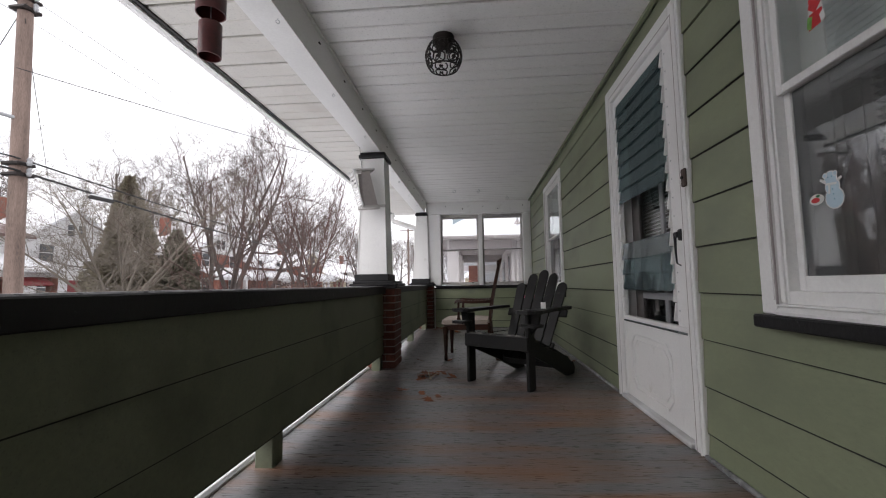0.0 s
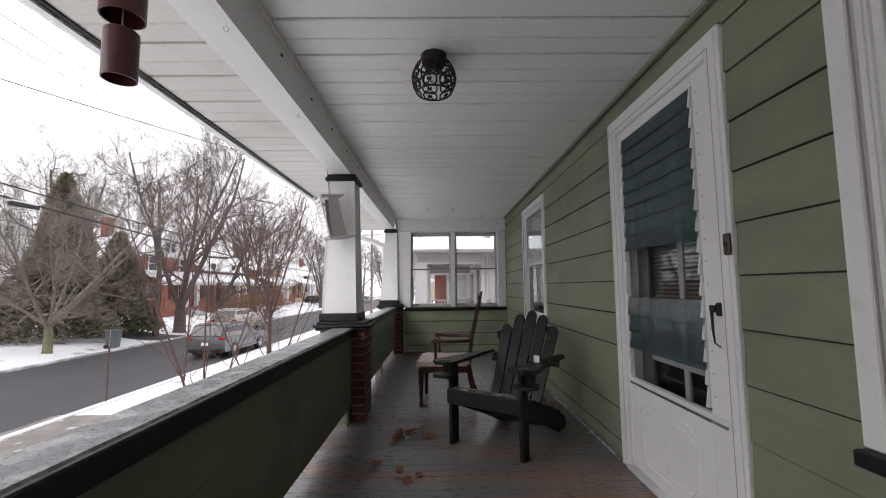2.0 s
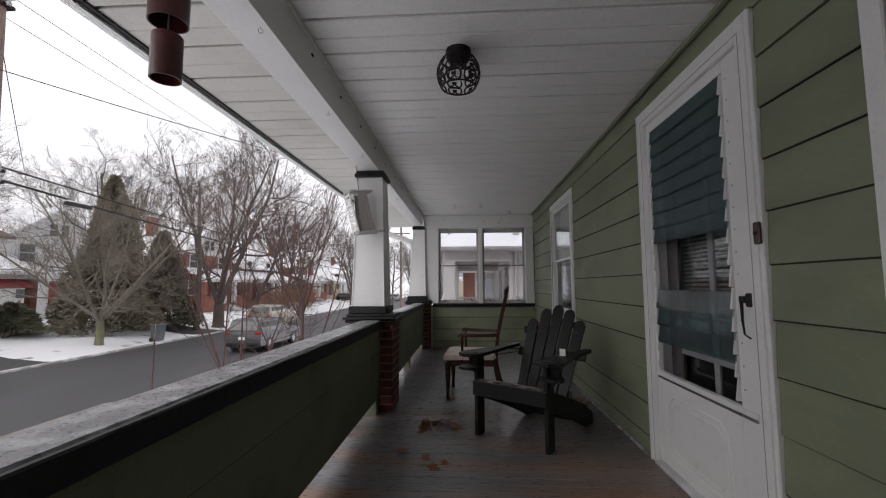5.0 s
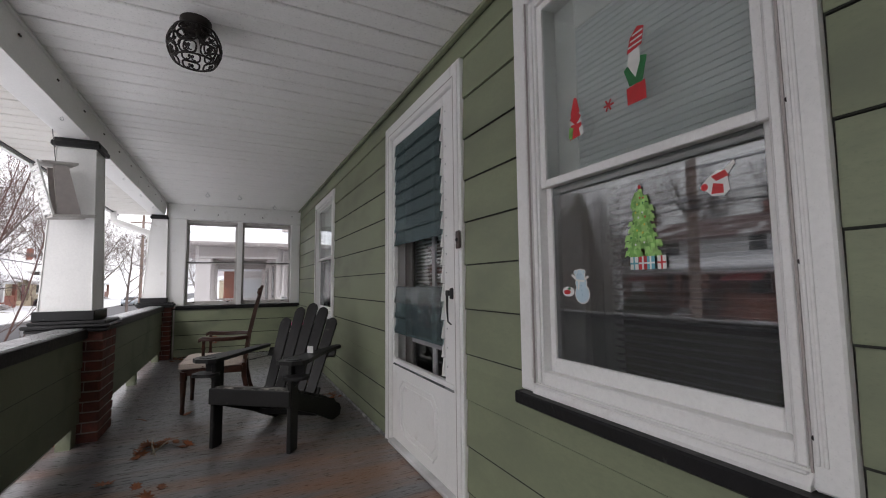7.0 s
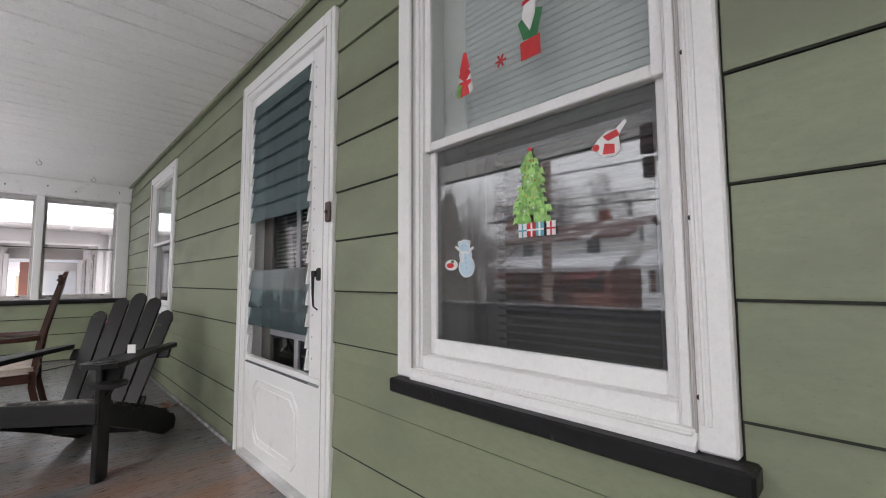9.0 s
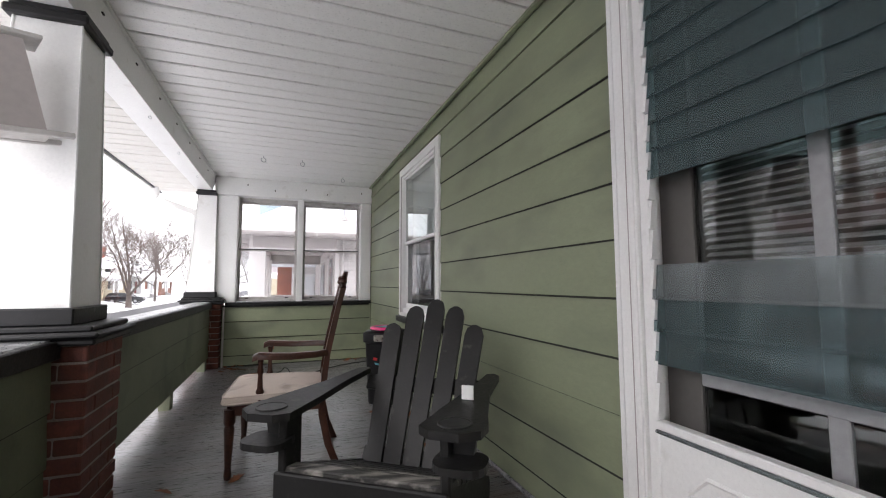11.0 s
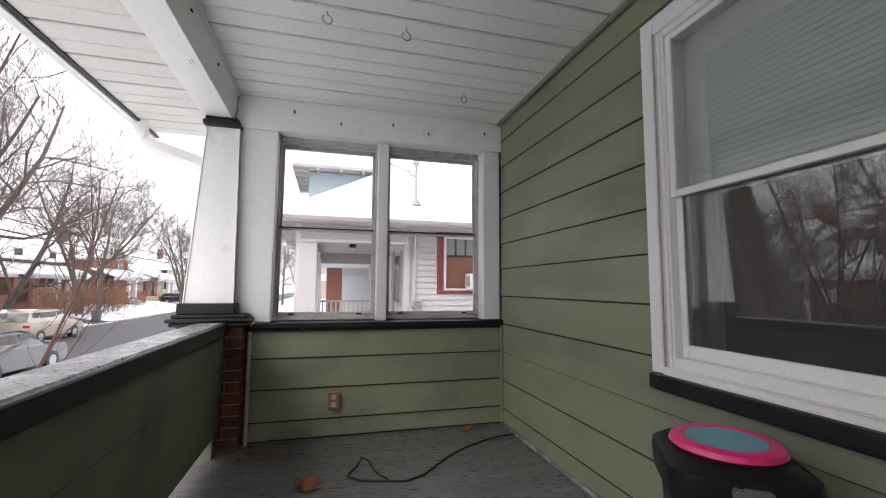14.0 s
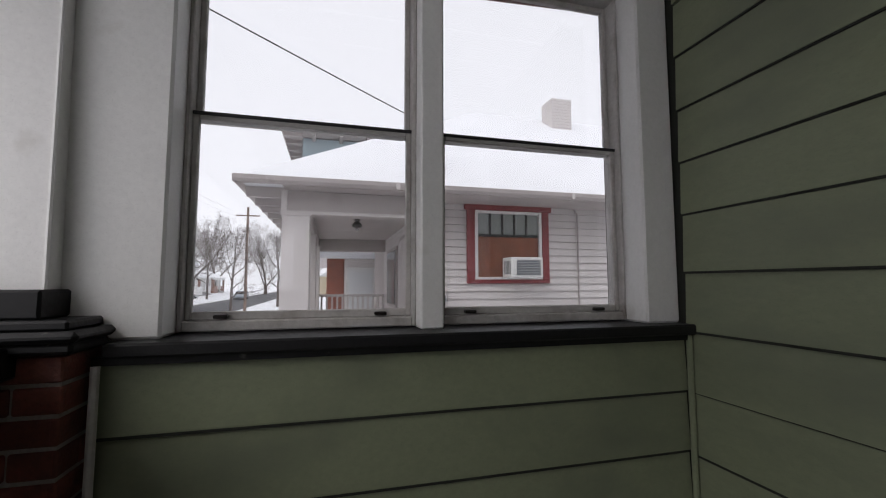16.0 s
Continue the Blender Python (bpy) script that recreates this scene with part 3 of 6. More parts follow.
# ---- storm door with jalousie glass ----
door_trim = structure("trim_door", Geo().box(1.045, 1.078, 1.960, 2.055, 0.0, 2.27, 0.006), WHITE, "white moulded door casing", "trim")
part("casing", Geo().box(1.045, 1.078, 3.035, 3.13, 0.0, 2.27, 0.006), WHITE, door_trim)
part("casing", Geo().box(1.0455, 1.078, 2.055, 3.035, 2.165, 2.27, 0.006), WHITE, door_trim)
for y0, y1 in ((2.04, 2.062), (3.028, 3.05)):
    part("jamb", Geo().box(1.055, 1.20, y0, y1, 0.0, 2.19, 0.003), WHITE, door_trim)
part("jamb", Geo().box(1.055, 1.20, 2.062, 3.028, 2.168, 2.19, 0.003), WHITE, door_trim)
part("threshold", Geo().box(1.03, 1.22, 2.06, 3.03, 0.0, 0.028, 0.006), CONCRETE, door_trim, "grey worn threshold")

door = structure("door_1", Geo().box(1.068, 1.098, 2.064, 2.195, 0.03, 2.165, 0.004), WHITE, "white storm door with partly missing teal jalousie panes", "door")
# black strip stands in for the shade in the gap beside the stile
part("gap_seal", Geo().box(1.058, 1.090, 2.0565, 2.0620, 0.03, 2.165), RUBBER, door)
# grey strips on the casing face paint the shade of its grooves
for y in (2.030, 3.056):
    part("casing_groove", Geo().box(1.0438, 1.046, y - 0.002, y + 0.002, 0.0, 2.20), NBTRIM, door_trim)
part("casing_groove", Geo().box(1.0438, 1.046, 2.032, 3.054, 2.196, 2.200), NBTRIM, door_trim)
for y in (1.985, 3.105):
    part("casing_bead", Geo().box(1.039, 1.0455, y - 0.006, y + 0.006, 0.0, 2.245, 0.002), WHITE, door_trim)
for i in range(15):
    part("screw", Geo().lathe([(0.004, -0.002), (0.0045, 0.0), (0.003, 0.001)], (1.067, 2.163, 0.66 + i * 0.1), 8, "x"), ALU, door)
part("stile", Geo().box(1.068, 1.098, 2.985, 3.026, 0.03, 2.165, 0.004), WHITE, door)
part("rail", Geo().box(1.068, 1.098, 2.195, 2.985, 2.105, 2.165, 0.004), WHITE, door)
part("kick_panel", Geo().box(1.070, 1.096, 2.195, 2.985, 0.03, 0.545, 0.003), WHITE, door)
part("rail", Geo().box(1.060, 1.098, 2.085, 2.990, 0.553, 0.580, 0.004), WHITE, door)
part("rail_edge", Geo().box(1.057, 1.070, 2.085, 2.990, 0.541, 0.552, 0.003), LOUVER_PALE, door, "pale green glass edge strip")
octagon = [(2.30, 0.16), (2.36, 0.10), (2.82, 0.10), (2.88, 0.16), (2.88, 0.40), (2.82, 0.46), (2.36, 0.46), (2.30, 0.40)]
part("moulding", Geo().tube([(1.0695, u, w) for u, w in octagon], 0.008, 6, closed=True), WHITE, door)
inner_oct = [(2.59 + (u - 2.59) * 0.87, 0.28 + (w - 0.28) * 0.80) for u, w in octagon]
part("moulding", Geo().tube([(1.0695, u, w) for u, w in inner_oct], 0.005, 6, closed=True), WHITE, door)
for y in (2.205, 2.975):
    g = Geo()
    for i in range(15):
        z = 0.60 + i * 0.1
        g.add([(1.053, y - 0.006, z + 0.005), (1.053, y + 0.006, z + 0.005), (1.066, y - 0.006, z + 0.1), (1.066, y + 0.006, z + 0.1), (1.085, y - 0.006, z), (1.085, y + 0.006, z), (1.09, y - 0.006, z + 0.1), (1.09, y + 0.006, z + 0.1)],
              [(0, 1, 3, 2), (4, 6, 7, 5), (0, 2, 6, 4), (1, 5, 7, 3), (2, 3, 7, 6), (0, 4, 5, 1)])
    part("jalousie_track", g, WHITE, door)
for k, z in enumerate([1.372 + 0.0925 * i for i in range(8)] + [0.762 + 0.104 * i for i in range(3)]):
    h = 0.108 if k < 8 else 0.114
    g = Geo().prism([(1.061, z), (1.065, z), (1.078, z + h), (1.074, z + h)], "y", 2.200, 2.980)
    part("louver", g, LOUVER_PALE if k == 10 else LOUVER, door)
handle = part("handle", Geo().box(1.038, 1.068, 2.045, 2.083, 1.020, 1.078, 0.006).box(1.030, 1.042, 2.075, 2.112, 1.036, 1.066, 0.004), BLACK, door, "black latch with a long bent lever")
part("lever", Geo().tube([(1.034, 2.098, 1.045), (1.032, 2.094, 0.96), (1.032, 2.086, 0.905), (1.032, 2.050, 0.893)], [0.0075, 0.0055, 0.004, 0.004], 6), BLACK, handle)
chime_button = thing("door_bell", pose(1.045, 1.974, 1.32), "small brown rectangular door bell on the casing", "door bell")
part("body", Geo().box(-0.016, 0.0, -0.018, 0.018, -0.045, 0.045, 0.005), BELLBROWN, chime_button)
part("button", Geo().lathe([(0.008, -0.022), (0.009, -0.016)], (0, 0, 0), 12, "x"), BLACK, chime_button)
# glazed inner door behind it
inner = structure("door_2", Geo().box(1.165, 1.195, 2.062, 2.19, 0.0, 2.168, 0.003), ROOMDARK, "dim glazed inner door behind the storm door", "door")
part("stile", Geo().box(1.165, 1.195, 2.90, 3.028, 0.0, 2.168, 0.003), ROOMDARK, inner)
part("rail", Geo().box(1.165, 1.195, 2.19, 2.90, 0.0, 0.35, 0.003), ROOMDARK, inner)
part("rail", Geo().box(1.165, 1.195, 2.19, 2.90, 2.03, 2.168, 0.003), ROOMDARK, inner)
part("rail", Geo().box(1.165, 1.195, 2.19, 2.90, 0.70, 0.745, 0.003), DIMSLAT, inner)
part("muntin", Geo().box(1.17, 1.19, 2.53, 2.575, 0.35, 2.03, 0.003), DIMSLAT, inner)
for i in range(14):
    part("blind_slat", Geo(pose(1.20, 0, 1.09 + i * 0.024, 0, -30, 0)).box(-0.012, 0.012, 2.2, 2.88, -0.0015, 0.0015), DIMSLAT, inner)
part("pane", Geo().box(1.178, 1.182, 2.19, 2.90, 0.35, 2.03), PANE, inner).visible_shadow = False

# ---- porch end windows ----
def end_window(name, x0, x1):
    w = structure(name, Geo().box(x0, x0 + 0.014, 7.975, 8.07, 0.80, 2.133, 0.003), GREYWHITE, "old two-sash porch window with weathered frame", "window")
    part("window_frame", Geo().box(x1 - 0.014, x1, 7.975, 8.07, 0.80, 2.133, 0.003), GREYWHITE, w)
    part("window_frame", Geo().box(x0 + 0.014, x1 - 0.014, 7.975, 8.07, 0.80, 0.832, 0.004), GREYWHITE, w)
    part("window_frame", Geo().box(x0 + 0.014, x1 - 0.014, 7.975, 8.07, 2.116, 2.133, 0.003), GREYWHITE, w)
    for y, s0, s1 in ((8.0, 0.832, 1.487), (8.03, 1.467, 2.116)):
        a, b = x0 + 0.014, x1 - 0.014
        sash = part("sash", Geo().box(a, a + 0.018, y, y + 0.025, s0, s1, 0.003).box(b - 0.018, b, y, y + 0.025, s0, s1, 0.003)
                    .box(a + 0.018, b - 0.018, y, y + 0.025, s0, s0 + 0.026, 0.003).box(a + 0.018, b - 0.018, y, y + 0.025, s1 - 0.022, s1, 0.003), GREYWHITE, w)
        pane = part("pane", Geo().box(a + 0.017, b - 0.017, y + 0.01, y + 0.014, s0 + 0.024, s1 - 0.02), PANE_CLEAR, sash)
        pane.visible_shadow = False
    # thin black strip along the meeting edge
    part("meeting_seal", Geo().box(x0 + 0.014, x1 - 0.014, 7.9955, 7.9995, 1.480, 1.491), RUBBER, w, "dark line along the meeting edge")
    for x in (x0 + 0.12, x1 - 0.12):
        part("sash_latch", Geo().box(x - 0.02, x + 0.02, 7.972, 8.0, 0.838, 0.85, 0.003), IRON, w)
    return w


end_window("window_3", -0.655, 0.073)
end_window("window_4", 0.152, 0.918)

# ---- brick piers and tapered columns ----
PIERS = [(-1.00, 4.205), (-1.00, 7.92)]
BRICK_MESHES = {}
piers = []
for cx, cy in PIERS:
    p = structure("brick_pier", Geo().box(cx - 0.19, cx + 0.19, cy - 0.18, cy + 0.18, -0.2, 0.785), MORTAR, "red brick porch pier with a black moulded cap", "pier")
    part("cap", Geo().box(cx - 0.235, cx + 0.225, cy - 0.22, cy + 0.22, 0.785, 0.812, 0.008), BLACK, p)
    part("cap", Geo().box(cx - 0.255, cx + 0.24, cy - 0.235, cy + 0.235, 0.812, 0.838, 0.01), BLACK, p)
    part("cap", Geo().box(cx - 0.225, cx + 0.21, cy - 0.21, cy + 0.21, 0.838, 0.862, 0.006), BLACK, p)
    piers.append(p)
    # (west, east) offsets and half depth, at the foot and at the head
    foot, head = ((-0.190, 0.110, 0.150), (-0.155, 0.075, 0.115)) if cy < 6 else ((-0.186, 0.112, 0.118), (-0.108, 0.094, 0.100))
    col = structure("column", Geo().loft([[(cx + q[0], cy - q[2], z), (cx + q[1], cy - q[2], z), (cx + q[1], cy + q[2], z), (cx + q[0], cy + q[2], z)] for q, z in ((foot, 0.93), (head, 2.14))]), WHITE, "white panelled tapered square porch column", "column")
    part("base", Geo().box(cx - (0.215 if cy < 6 else 0.208), cx + 0.135, cy - 0.175, cy + 0.175, 0.862, 0.932, 0.006), BLACK, col, "black base board")
    part("capital", Geo().box(cx - (0.185 if cy < 6 else 0.130), cx + 0.105, cy - 0.145, cy + 0.145, 2.14, 2.18, 0.008).box(cx - (0.17 if cy < 6 else 0.118), cx + 0.09, cy - 0.13, cy + 0.13, 2.18, 2.205, 0.004), BLACK, col, "black cap board")
    for k in (0, 1):
        for sy in (-1, 1):
            part("corner_bead", Geo().tube([(cx + foot[k], cy + sy * foot[2], 0.932), (cx + head[k], cy + sy * head[2], 2.14)], 0.006, 6), WHITE, col)
    if cy > 7:
        part("dark_joint", Geo().box(-0.921, -0.906, 7.85, 8.0, 0.87, 2.20), RUBBER, north_trim)

# ---- porch furniture and fittings ----
def adirondack(m):
    t = thing("adirondack_chair", m, "black wooden slatted porch chair with cup holder arms", "chair")
    for s in (-1, 1):
        part("leg", Geo().box(s * 0.285 - 0.016, s * 0.285 + 0.016, -0.05, 0.045, 0.0, 0.575, 0.006), BLACKWOOD, t)
        rail = [(-0.035, 0.41), (-0.035, 0.29), (0.35, 0.14), (0.66, 0.0), (0.80, 0.0), (0.815, 0.055), (0.785, 0.10), (0.72, 0.125), (0.68, 0.165), (0.60, 0.19), (0.45, 0.255)]
        part("side_rail", Geo().prism(rail, "x", s * 0.257 - 0.013, s * 0.257 + 0.013), BLACKWOOD, t)
        arm = [(s * 0.22, -0.10), (s * 0.26, -0.135), (s * 0.35, -0.14), (s * 0.405, -0.10), (s * 0.415, -0.03), (s * 0.39, 0.10), (s * 0.355, 0.35), (s * 0.35, 0.62), (s * 0.32, 0.66), (s * 0.29, 0.64), (s * 0.275, 0.40), (s * 0.235, 0.08)]
        a = part("arm", Geo().prism(arm if s > 0 else arm[::-1], "z", 0.585, 0.61), BLACKWOOD, t)
        part("cup_rim", Geo().tube([(s * 0.32 + 0.05 * math.cos(k * math.pi / 8), -0.06 + 0.05 * math.sin(k * math.pi / 8), 0.611) for k in range(16)], 0.004, 6, closed=True), BLACKWOOD, a)
        part("cup_hole", Geo().lathe([(0.047, 0.6095), (0.047, 0.6125)], (s * 0.32, -0.06, 0), 18), RUBBER, a)
        part("cup_shelf", Geo().prism(rounded(0.16, 0.14, 0.05, 4, s * 0.335, -0.055), "z", 0.485, 0.507), BLACKWOOD, t)
        part("bracket", Geo().prism([(s * 0.302, 0.585), (s * 0.38, 0.585), (s * 0.365, 0.50), (s * 0.302, 0.42)], "y", -0.015, 0.015), BLACKWOOD, t)
    for i in range(7):
        y = -0.045 + i * 0.073
        z = 0.405 - 0.0 if i == 0 else 0.412 - (y + 0.03) * 0.36
        part("seat_slat", Geo(pose(0, y, z, -20 if i else -6, 0, 0)).box(-0.285, 0.285, 0.0, 0.066, -0.010, 0.010, 0.005), WORNWOOD if i < 3 else BLACKWOOD, t)
    part("front_apron", Geo().box(-0.30, 0.30, -0.072, -0.051, 0.30, 0.405, 0.005), BLACKWOOD, t)
    lean = pose(0, 0.43, 0.24, -30, 0, 0)
    for i in range(5):
        k = i - 2
        length = (0.665, 0.765, 0.805, 0.765, 0.665)[i]
        w0, w1 = 0.036, 0.046
        x0, x1 = k * 0.084, k * 0.107
        outline = [(x0 - w0, -0.10), (x0 + w0, -0.10), (x1 + w1, length - 0.05), (x1 + w1 * 0.75, length - 0.015), (x1 + w1 * 0.2, length), (x1 - w1 * 0.2, length), (x1 - w1 * 0.75, length - 0.015), (x1 - w1, length - 0.05)]
        part("back_slat", Geo(lean).prism(outline, "y", -0.010, 0.010), BLACKWOOD, t)
    part("back_rail", Geo(lean).box(-0.30, 0.30, 0.012, 0.035, 0.33, 0.40, 0.004), BLACKWOOD, t)
    part("back_rail", Geo(lean).box(-0.24, 0.24, 0.012, 0.035, 0.02, 0.08, 0.004), BLACKWOOD, t)
    part("stretcher", Geo().box(-0.245, 0.245, 0.42, 0.45, 0.10, 0.19, 0.004), BLACKWOOD, t)
    return t


chair_pose = pose(0.185, 3.345, 0, 0, 0, -36.6)
adirondack(chair_pose)
# small white card standing on the arm
tag = thing("paper_tag", chair_pose @ pose(0.30, 0.20, 0.611), "small white paper tag on the chair arm", "paper")
part("body", Geo().box(-0.022, 0.022, -0.003, 0.003, 0, 0.05, 0.002), PAPER, tag)


def cane_chair(m):
    """Faces +y in its own frame, towards the seat's front."""
    narrow = Matrix.Diagonal((0.77, 1, 1, 1))
    t = thing("armchair", m, "carved brown wooden armchair with tall cane back and cream cushion", "chair")
    for s in (-1, 1):
        x = s * 0.255
        part("front_leg", Geo().lathe([(0.016, 0.0), (0.020, 0.02), (0.016, 0.06), (0.022, 0.16), (0.027, 0.26), (0.022, 0.275), (0.030, 0.29), (0.030, 0.36)], (x, 0.20, 0), 14), BROWNWOOD, t)
        part("rear_leg", Geo().loft([[(x * 0.88 - 0.018, y - 0.02, z), (x * 0.88 + 0.018, y - 0.02, z), (x * 0.88 + 0.018, y + 0.02, z), (x * 0.88 - 0.018, y + 0.02, z)] for y, z in ((-0.36, 0), (-0.31, 0.12), (-0.275, 0.28), (-0.27, 0.40))]), BROWNWOOD, t)
        post = [(x * 0.80, -0.27, 0.36), (x * 0.74, -0.30, 0.62), (x * 0.69, -0.355, 0.88), (x * 0.675, -0.385, 1.0)]
        part("back_post", Geo().loft([[(p[0] - 0.019, p[1] - 0.016, p[2]), (p[0] + 0.019, p[1] - 0.016, p[2]), (p[0] + 0.019, p[1] + 0.016, p[2]), (p[0] - 0.019, p[1] + 0.016, p[2])] for p in post]), BROWNWOOD, t)
        part("finial", Geo().lathe([(0.014, 1.0), (0.022, 1.006), (0.012, 1.014), (0.010, 1.022), (0.024, 1.034), (0.020, 1.046), (0.010, 1.052), (0.017, 1.062), (0.012, 1.074), (0.001, 1.078)], (x * 0.675, -0.385, 0), 14), BROWNWOOD, t)
        arm_pts = [(x * 1.0, 0.095, 0.622), (x * 1.03, 0.065, 0.636), (x * 1.03, -0.01, 0.629), (x * 1.01, -0.10, 0.624), (x * 0.94, -0.24, 0.626), (x * 0.76, -0.30, 0.628)]
        widths = (0.024, 0.034, 0.030, 0.024, 0.022, 0.020)
        part("arm", Geo().loft([[(p[0] - w, p[1], p[2] - 0.017), (p[0] + w, p[1], p[2] - 0.017), (p[0] + w, p[1], p[2] + 0.006), (p[0] + w * 0.6, p[1], p[2] + 0.017), (p[0] - w * 0.6, p[1], p[2] + 0.017), (p[0] - w, p[1], p[2] + 0.006)] for p, w in zip(arm_pts, widths)]), BROWNWOOD, t)
        part("arm_post", Geo().lathe([(0.020, 0.36), (0.024, 0.40), (0.016, 0.42), (0.022, 0.44), (0.015, 0.46), (0.012, 0.53), (0.018, 0.545), (0.012, 0.58), (0.016, 0.614)], (x, 0.055, 0), 12), BROWNWOOD, t)
        part("seat_rail", Geo().box(x - 0.014, x + 0.014, -0.26, 0.20, 0.325, 0.385, 0.004), BROWNWOOD, t)
    part("seat_rail", Geo().box(-0.255, 0.255, 0.19, 0.215, 0.325, 0.385, 0.004), BROWNWOOD, t)
    part("seat_rail", Geo().box(-0.23, 0.23, -0.28, -0.255, 0.325, 0.385, 0.004), BROWNWOOD, t)
    rings = []
    for sc, z in ((0.93, 0.375), (1.0, 0.385), (1.02, 0.405), (1.0, 0.425), (0.90, 0.440), (0.55, 0.449), (0.05, 0.452)):
        rings.append([(u * sc * (1 + 0.10 * (w / 0.25)), w * sc - 0.02, z) for u, w in rounded(0.53, 0.52, 0.05, 5)])
    cush = part("cushion", Geo().loft(rings), CUSHION, t, "stained cream seat cushion")
    for sc, z in ((1.015, 0.392), (1.0, 0.427)):
        part("piping", Geo().tube([(u * sc * (1 + 0.10 * (w / 0.25)), w * sc - 0.02, z) for u, w in rounded(0.53, 0.52, 0.05, 5)], 0.005, 6, closed=True), CUSHION, cush)

    def back_y(z):
        return -0.27 - max(0, z - 0.36) * 0.115 - max(0, z - 0.60) * 0.11

    lower = Geo(narrow).loft([[(-0.205, back_y(z) - 0.012, z), (0.205, back_y(z) - 0.012, z), (0.205, back_y(z) + 0.012, z), (-0.205, back_y(z) + 0.012, z)] for z in (0.44, 0.48)])
    part("back_rail", lower, BROWNWOOD, t)
    # carved crest
    side = [(0.205, 0.90), (0.205, 0.950), (0.197, 0.968), (0.185, 0.973), (0.176, 0.964), (0.178, 0.952), (0.168, 0.941), (0.152, 0.943), (0.140, 0.958), (0.134, 0.985), (0.138, 1.012), (0.138, 1.022), (0.100, 1.028), (0.092, 1.050), (0.072, 1.080), (0.042, 1.098), (0.0, 1.105)]
    inner_curve = [(0.0, 0.925), (0.06, 0.925), (0.10, 0.905), (0.14, 0.880), (0.205, 0.870)]
    outline = side + [(-u, w) for u, w in side[-2::-1]] + [(-u, w) for u, w in inner_curve[::-1]] + inner_curve[1:-1]
    g = Geo(narrow)
    n = len(outline)
    ring = []
    for dy in (-0.013, 0.013):
        ring.append([(u, back_y(w) + dy, w) for u, w in outline])
    g.loft(ring)
    crest = part("crest_rail", g, BROWNWOOD, t, "carved scrolled crest rail")
    for s in (-1, 1):
        pts = [(s * (0.178 + 0.016 * math.cos(a) * (1 - a / 14)), back_y(0.95) + 0.014, 0.952 + 0.016 * math.sin(a) * (1 - a / 14)) for a in [k * 0.5 for k in range(16)]]
        part("carving", Geo(narrow).tube(pts, 0.005, 6), BROWNWOOD, crest)
        for lift in (0.016, 0.030):
            pts = [(s * u, back_y(w + lift) + 0.013, w + lift) for u, w in inner_curve]
            part("carving", Geo(narrow).tube(pts, 0.0035, 6), BROWNWOOD, crest)
        pts = [(s * u * 0.9, back_y(w) + 0.014, w - 0.012) for u, w in side[8:]]
        part("carving", Geo(narrow).tube(pts, 0.005, 6), BROWNWOOD, crest)
    for k in range(9):
        u, w = (0.0, 0.0) if k == 8 else (0.026 * math.cos(k * 0.785), 0.026 * math.sin(k * 0.785))
        part("petal", Geo(narrow).lathe([(0.001, -0.006), (0.0105, 0.0), (0.008, 0.004), (0.001, 0.0055)], (u, back_y(1.03 + w) + 0.0125, 1.03 + w), 8, "y"), BROWNWOOD, crest)
    # woven cane: horizontal and upright strands
    def top_at(u):
        u = abs(u)
        return 0.93 - max(0, u - 0.05) * 0.36

    strands = Geo(narrow)
    z = 0.485
    while z < 0.925:
        reach = 0.20 if z < 0.868 else max(0.0, 0.05 + (0.93 - z) / 0.36)
        if reach > 0.02:
            y = back_y(z)
            strands.box(-min(reach, 0.20), min(reach, 0.20), y - 0.0025, y + 0.0025, z - 0.0029, z + 0.0029)
        z += 0.0088
    for i in range(55):
        u = -0.19 + i * 0.00704
        zs = [0.48, 0.60, 0.72, 0.84, top_at(u)]
        strands.loft([[(u - 0.0012, back_y(q) - 0.004, q), (u + 0.0012, back_y(q) - 0.004, q), (u + 0.0012, back_y(q) + 0.004, q), (u - 0.0012, back_y(q) + 0.004, q)] for q in zs])
    tagged(part("cane_panel", strands, CANE, t, "torn woven cane back panel"), "torn woven cane back panel", kind="stuff")
    return t


cane_chair(pose(-0.115, 4.715, 0, 0, 0, 86))

# trash can
can = thing("trash_can", pose(0.776, 5.636, 0, 0, 0, -32) @ Matrix.Diagonal((1, 1, 0.962, 1)), "black plastic step trash can with pink ringed lid", "trash can")
rings = []
for w, z in ((0.235, 0.0), (0.245, 0.015), (0.285, 0.50), (0.29, 0.545)):
    rings.append([(u, v, z) for u, v in rounded(w, w * 1.05, 0.05, 5)])
body = part("body", Geo().loft(rings), CANBLACK, can)
rings = [[(u, v, z) for u, v in rounded(w, w * 1.05, 0.07, 5)] for w, z in ((0.295, 0.535), (0.325, 0.545), (0.33, 0.60), (0.325, 0.625), (0.28, 0.645), (0.10, 0.648))]
lid = part("lid", Geo().loft(rings), CANBLACK, can)
part("ring", Geo().lathe([(0.092, 0.645), (0.125, 0.646), (0.137, 0.655), (0.132, 0.668), (0.118, 0.675), (0.100, 0.672), (0.092, 0.66)], (0, 0, 0), 32), PINK, lid, "bright pink ring")
part("disc", Geo().lathe([(0.097, 0.655), (0.097, 0.671), (0.001, 0.672)], (0, 0, 0), 28), TEAL, lid, "teal printed disc")
part("latch", Geo(pose(0, -0.163, 0.585, 0, 0, 0)).prism(rounded(0.085, 0.055, 0.012), "y", -0.018, 0.004), STEEL, lid, "brushed steel latch")
part("pedal", Geo().box(-0.05, 0.05, -0.165, -0.11, 0.012, 0.03, 0.006), CANBLACK, can)
